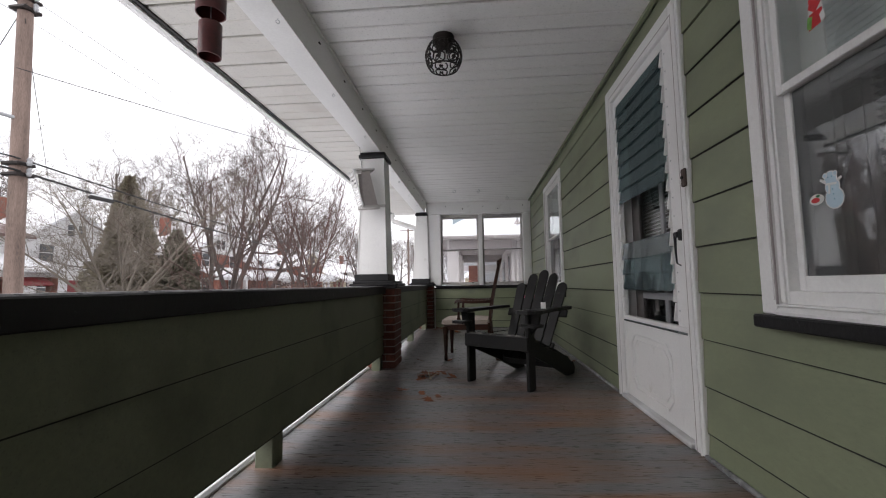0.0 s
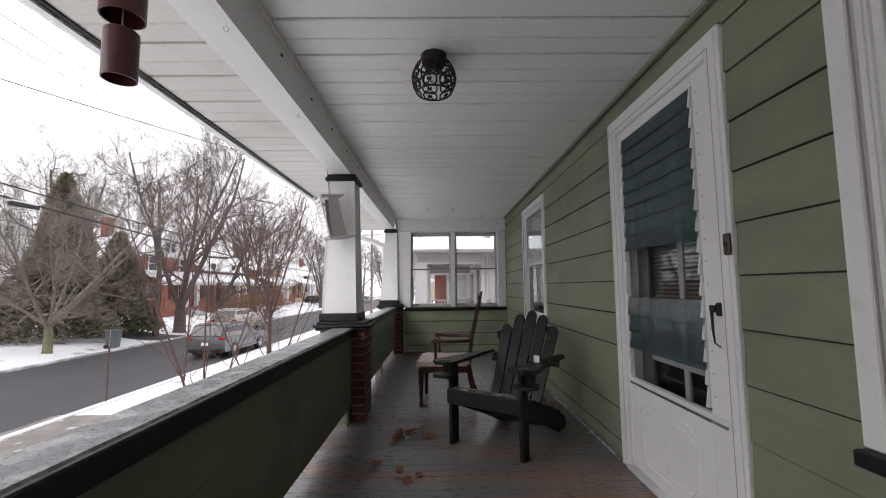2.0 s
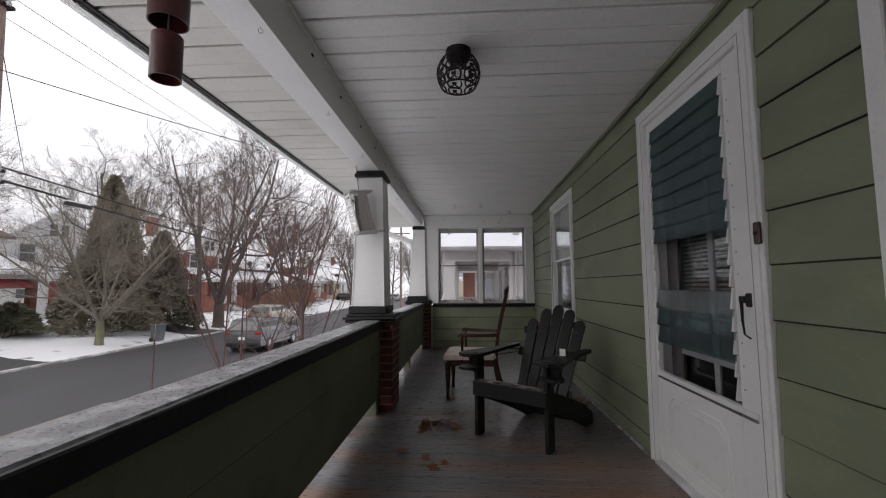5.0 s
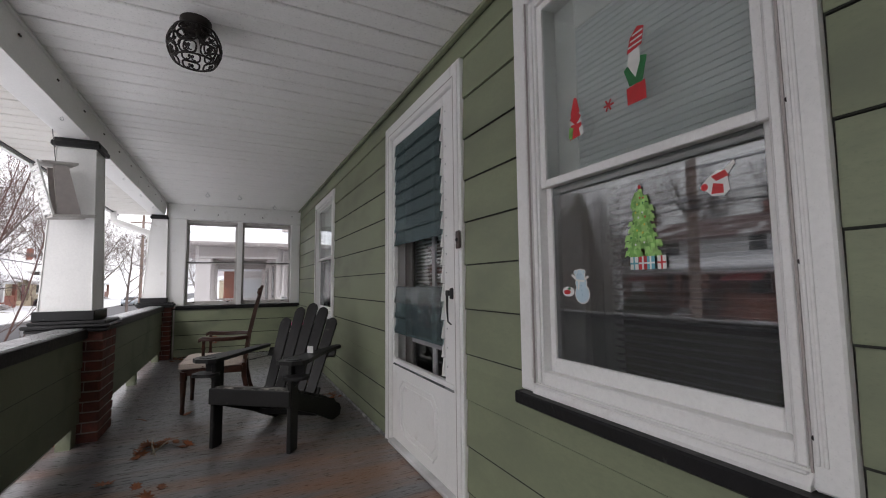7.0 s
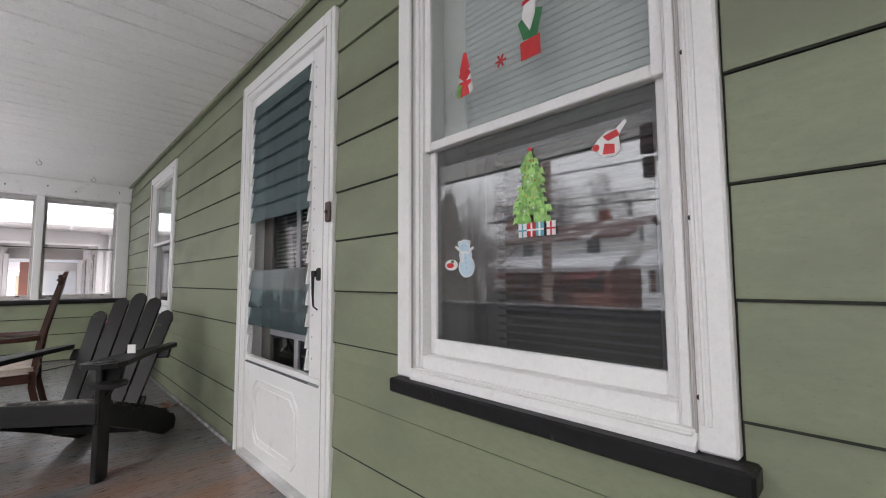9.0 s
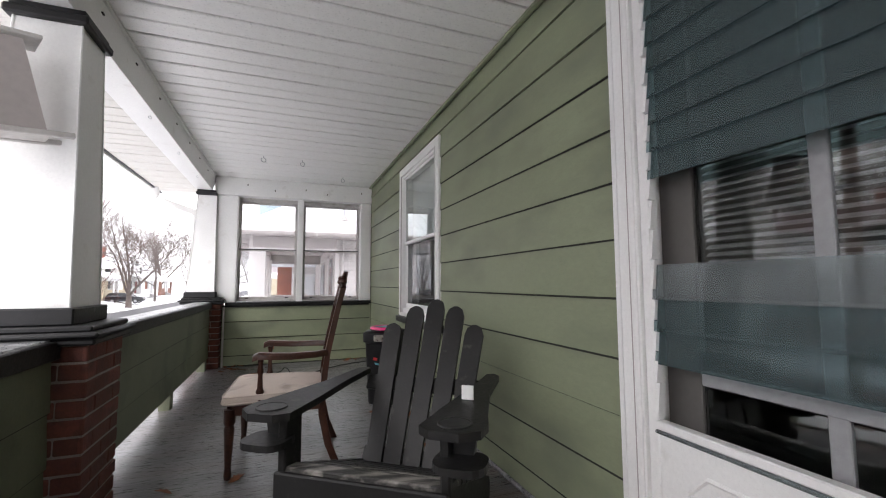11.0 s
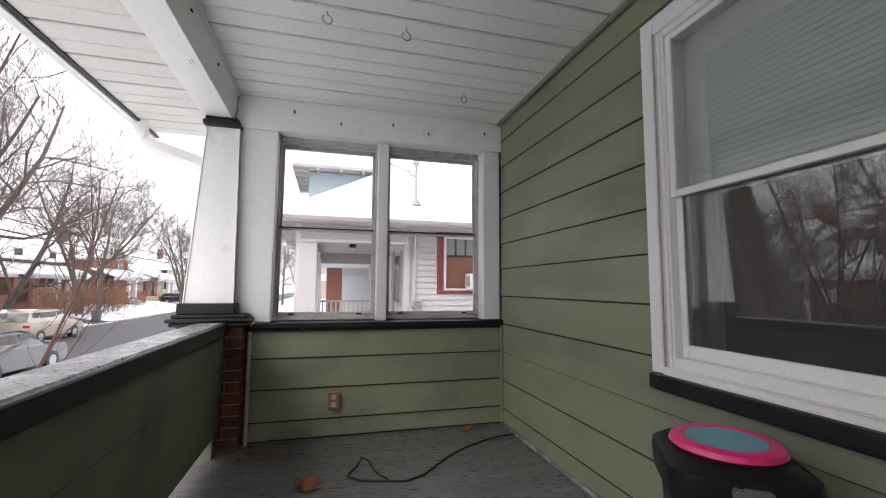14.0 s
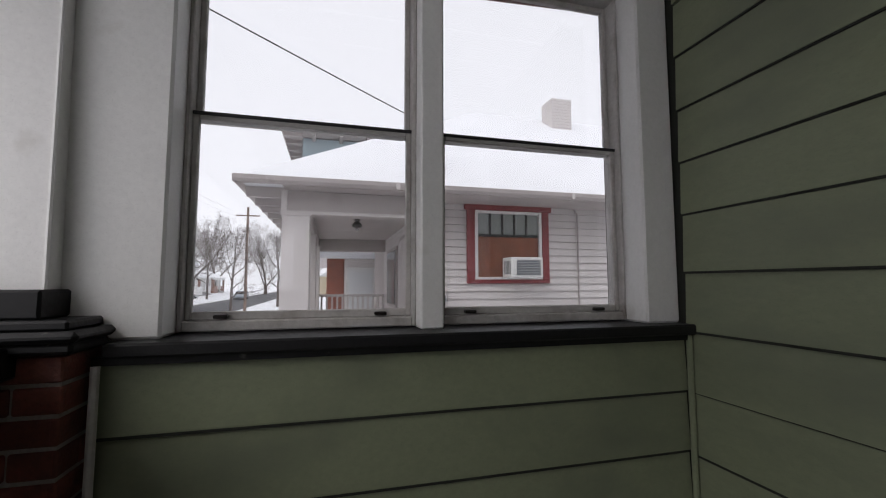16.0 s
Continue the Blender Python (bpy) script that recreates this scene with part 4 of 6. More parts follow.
part("pedal_slot", Geo().box(-0.06, 0.06, -0.126, -0.121, 0.03, 0.075, 0.002), RUBBER, can)
sticker = part("sticker", Geo(pose(-0.03, -0.140, 0.385, 3, 12, 0)).box(-0.045, 0.045, -0.003, 0.0, -0.045, 0.045), PAPER, can, "torn paper sticker")
part("print", Geo(pose(-0.03, -0.1435, 0.385, 3, 12, 0)).box(-0.03, 0.005, -0.0015, 0.0, 0.0, 0.025), REDPAINT, sticker)
part("print", Geo(pose(-0.03, -0.1435, 0.385, 3, 12, 0)).box(-0.035, 0.035, -0.0015, 0.0, -0.035, -0.02), TEAL, sticker)

# ceiling lamp with a scrollwork cage
lamp = thing("ceiling_lamp", pose(-0.165, 2.43, CEIL - 0.2065) @ Matrix.Diagonal((0.95, 0.95, 0.88, 1)), "dark scrolled iron cage ceiling lamp", "ceiling lamp")
part("base", Geo().lathe([(0.072, 0.235), (0.074, 0.222), (0.066, 0.205), (0.064, 0.17), (0.050, 0.155), (0.045, 0.130)], (0, 0, 0), 24), IRON, lamp)
part("bulb", Geo().lathe([(0.014, 0.13), (0.016, 0.11), (0.028, 0.075), (0.026, 0.055), (0.012, 0.040), (0.001, 0.038)], (0, 0, 0), 16), PAPER, lamp, "unlit white bulb")


def barrel(a, h):
    r = 0.070 + 0.052 * math.sin(math.pi * min(max((h + 0.035) / 0.235, 0), 1)) ** 0.8
    return (r * math.cos(a), r * math.sin(a), h)


for k in range(7):
    a0 = 2 * math.pi * k / 7
    g = Geo()
    for zc, hz in ((0.026, 0.028), (0.084, 0.027), (0.140, 0.026)):
        loop = []
        for i in range(20):
            q = 2 * math.pi * i / 20
            du = 0.36 * math.copysign(abs(math.cos(q)) ** 0.6, math.cos(q))
            dv = hz * math.copysign(abs(math.sin(q)) ** 0.7, math.sin(q))
            loop.append(barrel(a0 + du, zc + dv))
        g.tube(loop, 0.0048, 6, closed=True)
        for s in (-1, 1):
            curl = [barrel(a0 + s * (0.02 + 0.15 * q / 8) + 0.07 * math.cos(q * 0.75) * s, zc - hz * 0.1 + hz * 0.55 * math.sin(q * 0.75)) for q in range(8)]
            g.tube(curl, 0.004, 5)
    part("scroll", g, IRON, lamp)
for h in (-0.004, 0.170):
    part("hoop", Geo().tube([barrel(2 * math.pi * i / 28, h) for i in range(28)], 0.005, 6, closed=True), IRON, lamp)

# hanging chime of two open cylinders
chime = thing("hanging_chime", pose(-1.05, 1.42, 1.752), "two maroon open cylinders hung one above the other", "hanging ornament")
for z0, r, h in ((0.0, 0.044, 0.142), (0.183, 0.057, 0.20)):
    prof = [(0.008, z0 + h - 0.008), (r - 0.004, z0 + h - 0.008), (r - 0.004, z0), (r, z0), (r, z0 + h - 0.004), (r - 0.004, z0 + h), (0.008, z0 + h)]
    part("cylinder", Geo().lathe(prof, (0, 0, 0), 28), CHIME, chime)
part("cord", Geo().tube([(0, 0, 0.14), (0, 0, 0.505)], 0.0025, 5), ALU, chime)

# white slatted hanging ornament before the column
orn = thing("hanging_feeder", pose(-1.035, 3.955, 1.575, 0, -7, 32), "white slatted wooden hanging bird feeder", "bird feeder")
part("side_board", Geo().prism([(-0.066, 0.03), (0.066, 0.03), (0.020, 0.375), (-0.062, 0.375)], "y", 0.052, 0.064), NBTRIM, orn)
part("side_board", Geo().prism([(-0.066, 0.03), (0.066, 0.03), (0.020, 0.375), (-0.062, 0.375)], "y", -0.064, -0.052), NBTRIM, orn)
for k in (-1, 1):
    part("stile", Geo().prism([(-0.096, 0.02), (-0.084, 0.02), (-0.140, 0.40), (-0.152, 0.40)], "y", k * 0.075 - 0.008, k * 0.075 + 0.008), WHITE, orn)
for i in range(9):
    z = 0.055 + i * 0.038
    part("slat", Geo(pose(-0.090 - (z - 0.02) * 0.147, 0, z, 0, 28, 0)).box(-0.005, 0.005, -0.067, 0.067, -0.017, 0.017, 0.002), WHITE, orn)
part("perch", Geo().box(-0.10, 0.145, -0.085, -0.062, 0.012, 0.034, 0.003), GREYWHITE, orn)
part("perch", Geo().box(-0.10, 0.145, 0.062, 0.085, 0.012, 0.034, 0.003), GREYWHITE, orn)
part("floor_board", Geo().box(-0.09, 0.08, -0.062, 0.062, 0.018, 0.030, 0.003), GREYWHITE, orn)
part("roof_board", Geo().box(-0.125, 0.075, -0.075, 0.075, 0.385, 0.402, 0.003), GREYWHITE, orn)
part("cord", Geo().tube([(-0.03, 0, 0.41), (-0.03, 0, 0.72)], 0.0025, 5), WIRE, orn)


def hook(m, label):
    h = thing("screw_hook", m, label, "hook", group="small screw hooks")
    pts = [(0, 0, 0.0), (0, 0, -0.012)] + [(0.014 * math.sin(a), 0, -0.026 + 0.014 * math.cos(a)) for a in [k * 0.55 for k in range(11)]]
    part("wire", Geo().tube(pts, 0.0022, 5), ALU, h)
    return h


for x, y in ((-0.32, 6.735), (0.08, 6.767), (0.60, 7.39)):
    h = hook(pose(x, y, CEIL, 0, 0, 15) @ Matrix.Diagonal((1.7, 1.7, 1.7, 1)), "small metal screw hook in the white ceiling")
for i in range(8):
    hook(pose(-0.985, 1.0 + i * 0.86, 2.205, 0, 0, 40) @ Matrix.Diagonal((0.7, 0.7, 0.7, 1)), "small metal screw hook under the white beam")
for i in range(14):
    n = thing("nail_clip", pose(-0.935, 0.8 + i * 0.5, 2.33), "tiny dark nail clip on the beam face", "nail", group="nails along the beam")
    part("head", Geo().box(0, 0.008, -0.012, 0.012, -0.005, 0.005, 0.002), IRON, n)
for x, z in ((-0.55, 2.31), (-0.22, 2.255), (0.17, 2.29), (0.45, 2.25), (0.92, 2.30)):
    n = thing("nail_clip", pose(x, 7.835, z, 0, 0, -90), "tiny dark nail clip on the white header", "nail", group="nails along the header")
    part("head", Geo().box(0, 0.012, -0.005, 0.005, -0.012, 0.012, 0.002), IRON, n)

# outlet
outlet = thing("wall_outlet", pose(-0.215, 7.806, 0.255), "brown wall outlet with two pale sockets", "outlet")
part("plate", Geo().box(-0.036, 0.036, -0.008, 0.012, -0.058, 0.058, 0.004), BROWNPLATE, outlet)
for z in (-0.025, 0.025):
    part("socket", Geo(pose(0, -0.009, z)).prism(rounded(0.034, 0.032, 0.012), "y", -0.003, 0.001), NBTRIM, outlet)

# cable on the floor
cable = thing("extension_cord", pose(0, 0, 0.008), "thin black cord looped on the porch floor", "cord")
cord = [(1.05, 7.56), (0.93, 7.55), (0.77, 7.49), (0.62, 7.41), (0.48, 7.30), (0.38, 7.20), (0.27, 7.08), (0.16, 7.03), (0.04, 7.06), (-0.08, 7.10), (-0.14, 7.16), (-0.13, 7.21), (-0.09, 7.27), (-0.05, 7.33), (-0.02, 7.28), (0.01, 7.20), (0.04, 7.12), (0.07, 7.08)]
part("cable", Geo().tube([(x, y, 0.03 if 12 < i < 15 else 0.0) for i, (x, y) in enumerate(cord)], 0.0055, 7), RUBBER, cable)

# dry leaves
leaf_rng = random.Random(5)


def leaf(x, y, z, size, turn):
    t = thing("dry_leaf", pose(x, y, z + 0.004, leaf_rng.uniform(-14, 14), leaf_rng.uniform(-14, 14), turn), "curled brown dry leaf on the porch floor", "leaf", group="dry leaves")
    outline, n = [], 9
    for i in range(2 * n):
        a = 2 * math.pi * i / (2 * n)
        r = size * (1.0 if i % 2 == 0 else 0.55) * leaf_rng.uniform(0.75, 1.15)
        outline.append((1.25 * r * math.cos(a), 0.8 * r * math.sin(a)))
    rings = []
    for dz in (0.0, 0.0018):
        rings.append([(u, v, dz + 3.5 * (v * v) + 1.5 * u * u + 0.004 * math.sin(u * 60)) for u, v in outline])
    part("blade", Geo().loft(rings), LEAF, t)


for x, y, n, spread in ((-0.40, 3.66, 12, 0.09), (-0.36, 3.74, 4, 0.05), (-0.59, 3.13, 2, 0.04), (-0.28, 2.92, 3, 0.07), (-0.597, 4.42, 1, 0.01), (-0.30, 4.46, 1, 0.01), (0.95, 4.45, 8, 0.14), (-0.35, 7.08, 5, 0.06), (-0.62, 7.62, 9, 0.12), (0.78, 7.72, 4, 0.10), (0.86, 5.2, 1, 0.02), (0.62, 5.35, 1, 0.02)):
    for i in range(n):
        leaf(min(x + leaf_rng.gauss(0, spread * 0.8), 1.0), min(y + leaf_rng.gauss(0, spread * 0.6), 7.78), 0.012 * (i % 3), leaf_rng.uniform(0.028, 0.056), leaf_rng.uniform(0, 360))
stick = thing("stick", pose(-0.42, 3.66, 0.014, 0, 0, 100), "pale bare stick among leaves on the floor", "stick")
part("wood", Geo().tube([(-0.16, 0, 0.0), (0, 0.01, 0.012), (0.14, 0.0, 0.016)], [0.006, 0.0055, 0.004], 6), STICK, stick)
stick = thing("stick", pose(-0.38, 3.62, 0.014, 0, 0, 70), "pale bare stick among leaves on the floor", "stick")
part("wood", Geo().tube([(-0.10, 0, 0.0), (0, -0.01, 0.012), (0.10, 0.0, 0.012)], [0.005, 0.0045, 0.003], 6), STICK, stick)

# holiday decals on the window, flat prints
def decal(name, y, z, x, label):
    return thing(name, pose(x, y, z), label, "window decal")


def flat(parent, outline, m, layer, name="print"):
    """An outline in (right, up) as seen from the porch."""
    part(name, Geo().prism([(-u, w) for u, w in outline], "x", -0.0008 * layer, -0.0008 * layer - 0.0006), m, parent)


def disc(u, w, r, n=14, sy=1.0):
    return [(u + r * math.cos(2 * math.pi * i / n), w + r * sy * math.sin(2 * math.pi * i / n)) for i in range(n)]


UP, LOW = 1.080, 1.104
d = decal("tree_decal", 0.968, 1.165, LOW, "printed green holiday tree decal with small presents")
d.scale = (1, 0.84, 0.99)
flat(d, [(-0.062, 0.012), (-0.03, 0.004), (0.0, 0.012), (0.03, 0.004), (0.062, 0.012), (0.046, 0.06), (0.05, 0.066), (0.032, 0.11), (0.036, 0.116), (0.014, 0.17), (0.004, 0.21), (-0.004, 0.21), (-0.014, 0.17), (-0.036, 0.116), (-0.032, 0.11), (-0.05, 0.066), (-0.046, 0.06)], GREENPRINT, 1)
for i in range(96):
    h = (i % 32) / 32.0
    half = 0.074 * (1 - h) ** 0.62 + 0.004
    u = leaf_rng.uniform(-1, 1) * half * 0.9
    w = 0.012 + h * 0.19 + leaf_rng.uniform(-0.006, 0.006)
    r = leaf_rng.uniform(0.012, 0.02)
    out = 1 if u > 0 else -1
    flat(d, [(u + out * p * r, w + q * r) for p, q in ((-0.5, 0.6), (0.5, 0.6), (0.9, -0.5), (0.2, -0.2), (-0.4, -0.6))][::out], GREENPRINT if i % 3 == 0 else LIMEPRINT, 2 + i * 0.025)
flat(d, [(-0.008, 0.0), (0.008, 0.0), (0.008, 0.03), (-0.008, 0.03)], BROWNPLATE, 1)
flat(d, disc(0, 0.215, 0.006), REDPAINT, 6)
for i in range(16):
    a = leaf_rng.uniform(0.03, 0.19)
    flat(d, disc(leaf_rng.uniform(-1, 1) * (0.062 * (1 - a / 0.23)), a, 0.0032, 8), leaf_rng.choice((REDPAINT, GOLD, DARKGREENPRINT, PAPER)), 5.2 + i * 0.03)
for u, m1, m2 in ((-0.035, PAPER, TEAL), (0.0, REDPAINT, PAPER), (0.03, TEAL, PAPER), (0.072, PAPER, REDPAINT)):
    flat(d, [(u - 0.016, -0.03), (u + 0.016, -0.03), (u + 0.016, 0.008), (u - 0.016, 0.008)], m1, 5.2)
    flat(d, [(u - 0.003, -0.03), (u + 0.003, -0.03), (u + 0.003, 0.008), (u - 0.003, 0.008)], m2, 6)
    flat(d, [(u - 0.016, -0.014), (u + 0.016, -0.014), (u + 0.016, -0.009), (u - 0.016, -0.009)], m2, 6.2)
d = decal("snowman_decal", 1.222, 1.078, LOW, "printed pale blue snowman decal with a small sled")
d.scale = (1, 0.86, 0.86)
for k, (u, w, r) in enumerate(((0.01, -0.02, 0.036), (0.005, 0.022, 0.028), (0.0, 0.052, 0.024))):
    flat(d, disc(u, w, r + 0.004), PAPER, 1 + k * 0.1)
    flat(d, disc(u, w, r), PALEBLUE, 2 + k * 0.1)
for u in (-0.022, 0.022):
    flat(d, disc(u, 0.066, 0.010), PAPER, 3)
    flat(d, disc(u, 0.066, 0.007), PALEBLUE, 3.4)
flat(d, [(-0.024, 0.036), (-0.046, 0.052), (-0.042, 0.060), (-0.018, 0.046)], PAPER, 3)
flat(d, [(0.028, 0.034), (0.048, 0.044), (0.046, 0.052), (0.024, 0.044)], PAPER, 3)
flat(d, [(-0.020, 0.030), (0.024, 0.026), (0.026, 0.034), (-0.020, 0.038)], PAPER, 3.6)
flat(d, [(-0.012, -0.004), (-0.004, -0.002), (0.000, 0.032), (-0.010, 0.032)], PAPER, 3.6)
for u, w in ((-0.008, 0.058), (0.008, 0.058), (0.008, 0.012), (0.010, -0.006), (0.012, -0.024)):
    flat(d, disc(u, w, 0.0026, 8), TEAL, 4)
flat(d, disc(-0.068, -0.012, 0.034, 14, 0.6), PAPER, 1)
flat(d, disc(-0.073, -0.014, 0.020, 10, 0.5), REDPAINT, 2)
flat(d, disc(-0.060, 0.000, 0.009, 10, 0.6), DARKGREENPRINT, 3)
d = decal("elf_decal", 0.945, 1.625, UP, "printed striped red hat figure decal on a red present")
flat(d, [(-0.032, 0.0), (0.032, 0.0), (0.030, 0.058), (-0.034, 0.052)], REDPAINT, 1)
flat(d, [(-0.022, 0.055), (0.022, 0.055), (0.040, 0.125), (0.0, 0.14), (-0.04, 0.11)], DARKGREENPRINT, 2)
flat(d, [(-0.018, 0.16), (-0.026, 0.12), (0.0, 0.075), (0.018, 0.12), (0.018, 0.16)], PAPER, 3)
flat(d, [(-0.026, 0.155), (0.026, 0.165), (0.036, 0.215), (0.014, 0.225), (-0.012, 0.20)], REDPAINT, 4)
for k in range(3):
    flat(d, [(-0.02 + k * 0.008, 0.168 + k * 0.016), (0.028 + k * 0.002, 0.172 + k * 0.016), (0.028 + k * 0.002, 0.177 + k * 0.016), (-0.02 + k * 0.008, 0.173 + k * 0.016)], PAPER, 5)
d = decal("elf_decal", 1.19, 1.595, UP, "printed red and green hat figure decal")
flat(d, [(-0.03, 0.0), (0.03, 0.005), (0.024, 0.05), (-0.024, 0.05)], REDPAINT, 1)
flat(d, [(-0.036, 0.01), (-0.02, 0.0), (-0.012, 0.04), (-0.03, 0.045)], GREENPRINT, 2)
flat(d, [(0.036, 0.01), (0.02, 0.0), (0.014, 0.03), (0.03, 0.04)], PAPER, 2)
flat(d, [(-0.028, 0.05), (0.028, 0.05), (0.02, 0.085), (-0.02, 0.085)], PAPER, 2)
flat(d, [(-0.026, 0.07), (0.0, 0.045), (0.026, 0.07), (0.015, 0.085), (-0.018, 0.085)], REDPAINT, 3)
flat(d, [(-0.022, 0.085), (0.022, 0.085), (0.008, 0.14), (-0.004, 0.142)], REDPAINT, 4)
d = decal("star_decal", 1.048, 1.655, UP, "small printed red snowflake decal")
for k in range(3):
    c, s = math.cos(k * math.pi / 3), math.sin(k * math.pi / 3)
    flat(d, [(-0.02 * c - 0.003 * s, -0.02 * s + 0.003 * c), (-0.02 * c + 0.003 * s, -0.02 * s - 0.003 * c), (0.02 * c + 0.003 * s, 0.02 * s - 0.003 * c), (0.02 * c - 0.003 * s, 0.02 * s + 0.003 * c)], REDPAINT, 1 + k)
d = decal("hat_decal", 0.750, 1.343, LOW, "printed red and white holiday hat decal")
flat(d, [(-0.042, -0.006), (-0.024, 0.014), (0.0, 0.03), (0.02, 0.03), (0.042, 0.048), (0.046, 0.04), (0.026, 0.014), (0.03, -0.022), (0.016, -0.034), (-0.012, -0.032), (-0.026, -0.016)], PAPER, 1)
flat(d, [(-0.014, -0.026), (0.016, -0.028), (0.016, -0.006), (-0.008, 0.0)], REDPAINT, 2)
flat(d, disc(-0.03, -0.006, 0.009), REDPAINT, 2)
flat(d, [(0.0, 0.004), (0.03, 0.012), (0.022, 0.028), (-0.012, 0.018)], REDPAINT, 3)

# curled black metal script on the wall: only its foot shows
sign = thing("script_sign", pose(1.05, 0.42, 1.715), "black curled metal script letters on the green wall", "wall sign")
for y, pts in ((0.0, [(0.028 * math.cos(a) * (1 if a < 5 else 0.7), 0.022 + 0.055 * math.sin(a) + 0.03) for a in [k * 0.5 for k in range(14)]]), (-0.075, [(-0.02, 0.012), (-0.005, 0.005), (0.005, 0.03), (0.0, 0.07), (0.02, 0.06), (0.03, 0.012), (0.045, 0.006)]), (-0.15, [(-0.02, 0.03), (0.0, 0.0), (0.025, 0.01), (0.02, 0.06), (-0.01, 0.07), (-0.02, 0.04)])):
    part("letter", Geo().tube([(-0.004, y - u, w) for u, w in pts], 0.007, 6), BLACK, sign)

# ---- outdoors: ground, street ----
GZ = -2.0
g = Geo()
g.add([(-600, -600, GZ), (600, -600, GZ), (600, 600, GZ), (-600, 600, GZ)], [(0, 1, 2, 3)])
structure("ground", g, GROUND, "snow covered lawn with brown grass showing", "ground")
structure("road", Geo().box(-17.0, -9.6, -120, 260, GZ - 0.1, GZ + 0.012), ASPHALT, "damp dark asphalt street", "road")
structure("kerb_1", Geo().box(-9.6, -9.43, -120, 260, GZ - 0.1, GZ + 0.06, 0.03), SNOW, "low concrete kerb half under snow", "kerb")
structure("kerb_2", Geo().box(-17.18, -17.0, -120, 260, GZ - 0.1, GZ + 0.10, 0.02), CONCRETE, "low concrete kerb half under snow", "kerb")
structure("driveway", Geo().box(-9.9, -2.5, 8.35, 11.3, GZ - 0.1, GZ + 0.022), GRAVEL, "bare gravel driveway patched with snow", "driveway")
# the far lawns rise towards the houses
BANK = [(-18.0, GZ - 0.02), (-19.5, GZ + 0.10), (-22.5, GZ + 0.62), (-25.0, GZ + 0.88), (-60.0, GZ + 1.0)]


def lawn_z(x):
    """Height of the ground at x."""
    for (x1, z1), (x0, z0) in zip(BANK, BANK[1:]):
        if x0 <= x <= x1:
            return z0 + (z1 - z0) * (x - x0) / (x1 - x0)
    return GZ if x > -18 else BANK[-1][1]


bank_geo = Geo()
bank_rows = [(x, z, -120 + 10 * k) for k in range(39) for x, z in BANK]
w = len(BANK)
bank_geo.add([(x, y, z + 0.05 * math.sin(y * 0.43 + x) * (x < -19)) for x, z, y in bank_rows], [(k * w + c, k * w + c + 1, (k + 1) * w + c + 1, (k + 1) * w + c) for k in range(38) for c in range(w - 1)], True)
structure("lawn_bank", bank_geo, GROUND, "snowy lawn rising to the houses across the street", "lawn")
for y in (14.6, 27.2, 44.0):
    strip = [(-17.1, GZ + 0.03)] + [(x, z + 0.045) for x, z in BANK[:4]] + [(-25.0, GZ - 0.1), (-17.1, GZ - 0.1)]
    structure("driveway_far", Geo().prism(strip, "y", y, y + 2.6), ASPHALT, "cleared dark driveway across the street", "driveway")
structure("snow_strip", Geo().box(-1.30, -1.055, Y0, 7.7, -0.03, 0.022, 0.012), SNOW, "strip of snow on the outer edge of the porch floor", "snow")


# ---- trees ----
def branch_geo(seed, height, radius, levels, first=0.3, spread=50, kids=(8, 6, 5, 4), shrink=0.55, lean=(0, 0), stems=1, up=0.12, twist=0.22, min_r=0.008, fork=0.0, open_out=0.34):
    rng = random.Random(seed)
    trunk, crown = Geo(), Geo()

    def grow(p, d, length, r, level):
        n = 7 if level == 0 else (5 if level == 1 else 4 if level == 2 else 3)
        pts, rads = [p.copy()], [r]
        q, dd = p.copy(), d.copy()
        for i in range(n):
            dd = (dd + Vector((rng.gauss(0, twist), rng.gauss(0, twist), rng.gauss(0, twist) + up)) * (0.22 if level == 0 else 1.0)).normalized()
            q = q + dd * (length / n)
            pts.append(q.copy())
            rads.append(max(r * (1 - 0.72 * (i + 1) / n), min_r * 0.6))
        sides = 10 if level == 0 else 6 if level == 1 else 4 if level == 2 else 3
        (trunk if level == 0 and not fork else crown).tube(pts, rads, sides, cap=level == 0)
        if level >= levels:
            return
        count = kids[min(level, len(kids) - 1)]
        for k in range(count):
            f = (first if level == 0 else 0.2) + (1 - (first if level == 0 else 0.2)) * (k + rng.random()) / count
            i = min(int(f * n), n - 1)
            t = f * n - i
            base = pts[i].lerp(pts[i + 1], t)
            axis = (pts[i + 1] - pts[i]).normalized()
            side = axis.orthogonal().normalized()
            side.rotate(Matrix.Rotation(rng.uniform(0, 2 * math.pi), 3, axis))
            a = radians(rng.gauss(spread, 12))
            nd = (axis * math.cos(a) + side * math.sin(a)).normalized()
            rr = (rads[i] + (rads[i + 1] - rads[i]) * t) * rng.uniform(0.42, 0.62)
            grow(base, nd, length * shrink * rng.uniform(0.75, 1.25) * (1.15 - 0.5 * f), max(rr, min_r), level + 1)

    for s in range(stems):
        a = 2 * math.pi * s / max(stems, 1) + 0.6
        wide = (open_out * rng.uniform(0.6, 1.25)) if stems > 1 else 0
        d = Vector((lean[0] + wide * math.cos(a), lean[1] + wide * math.sin(a), 1)).normalized()
        off = 0.0 if fork else 0.12 * (stems > 1)
        grow(Vector((off * math.cos(a), off * math.sin(a), fork * rng.uniform(0.8, 1.0) if fork else -0.1)), d, height * (1 if s == 0 else rng.uniform(0.75, 1.0)), radius * (1 if s == 0 else 0.8), 0)
    if fork:
        r0 = radius * 1.9
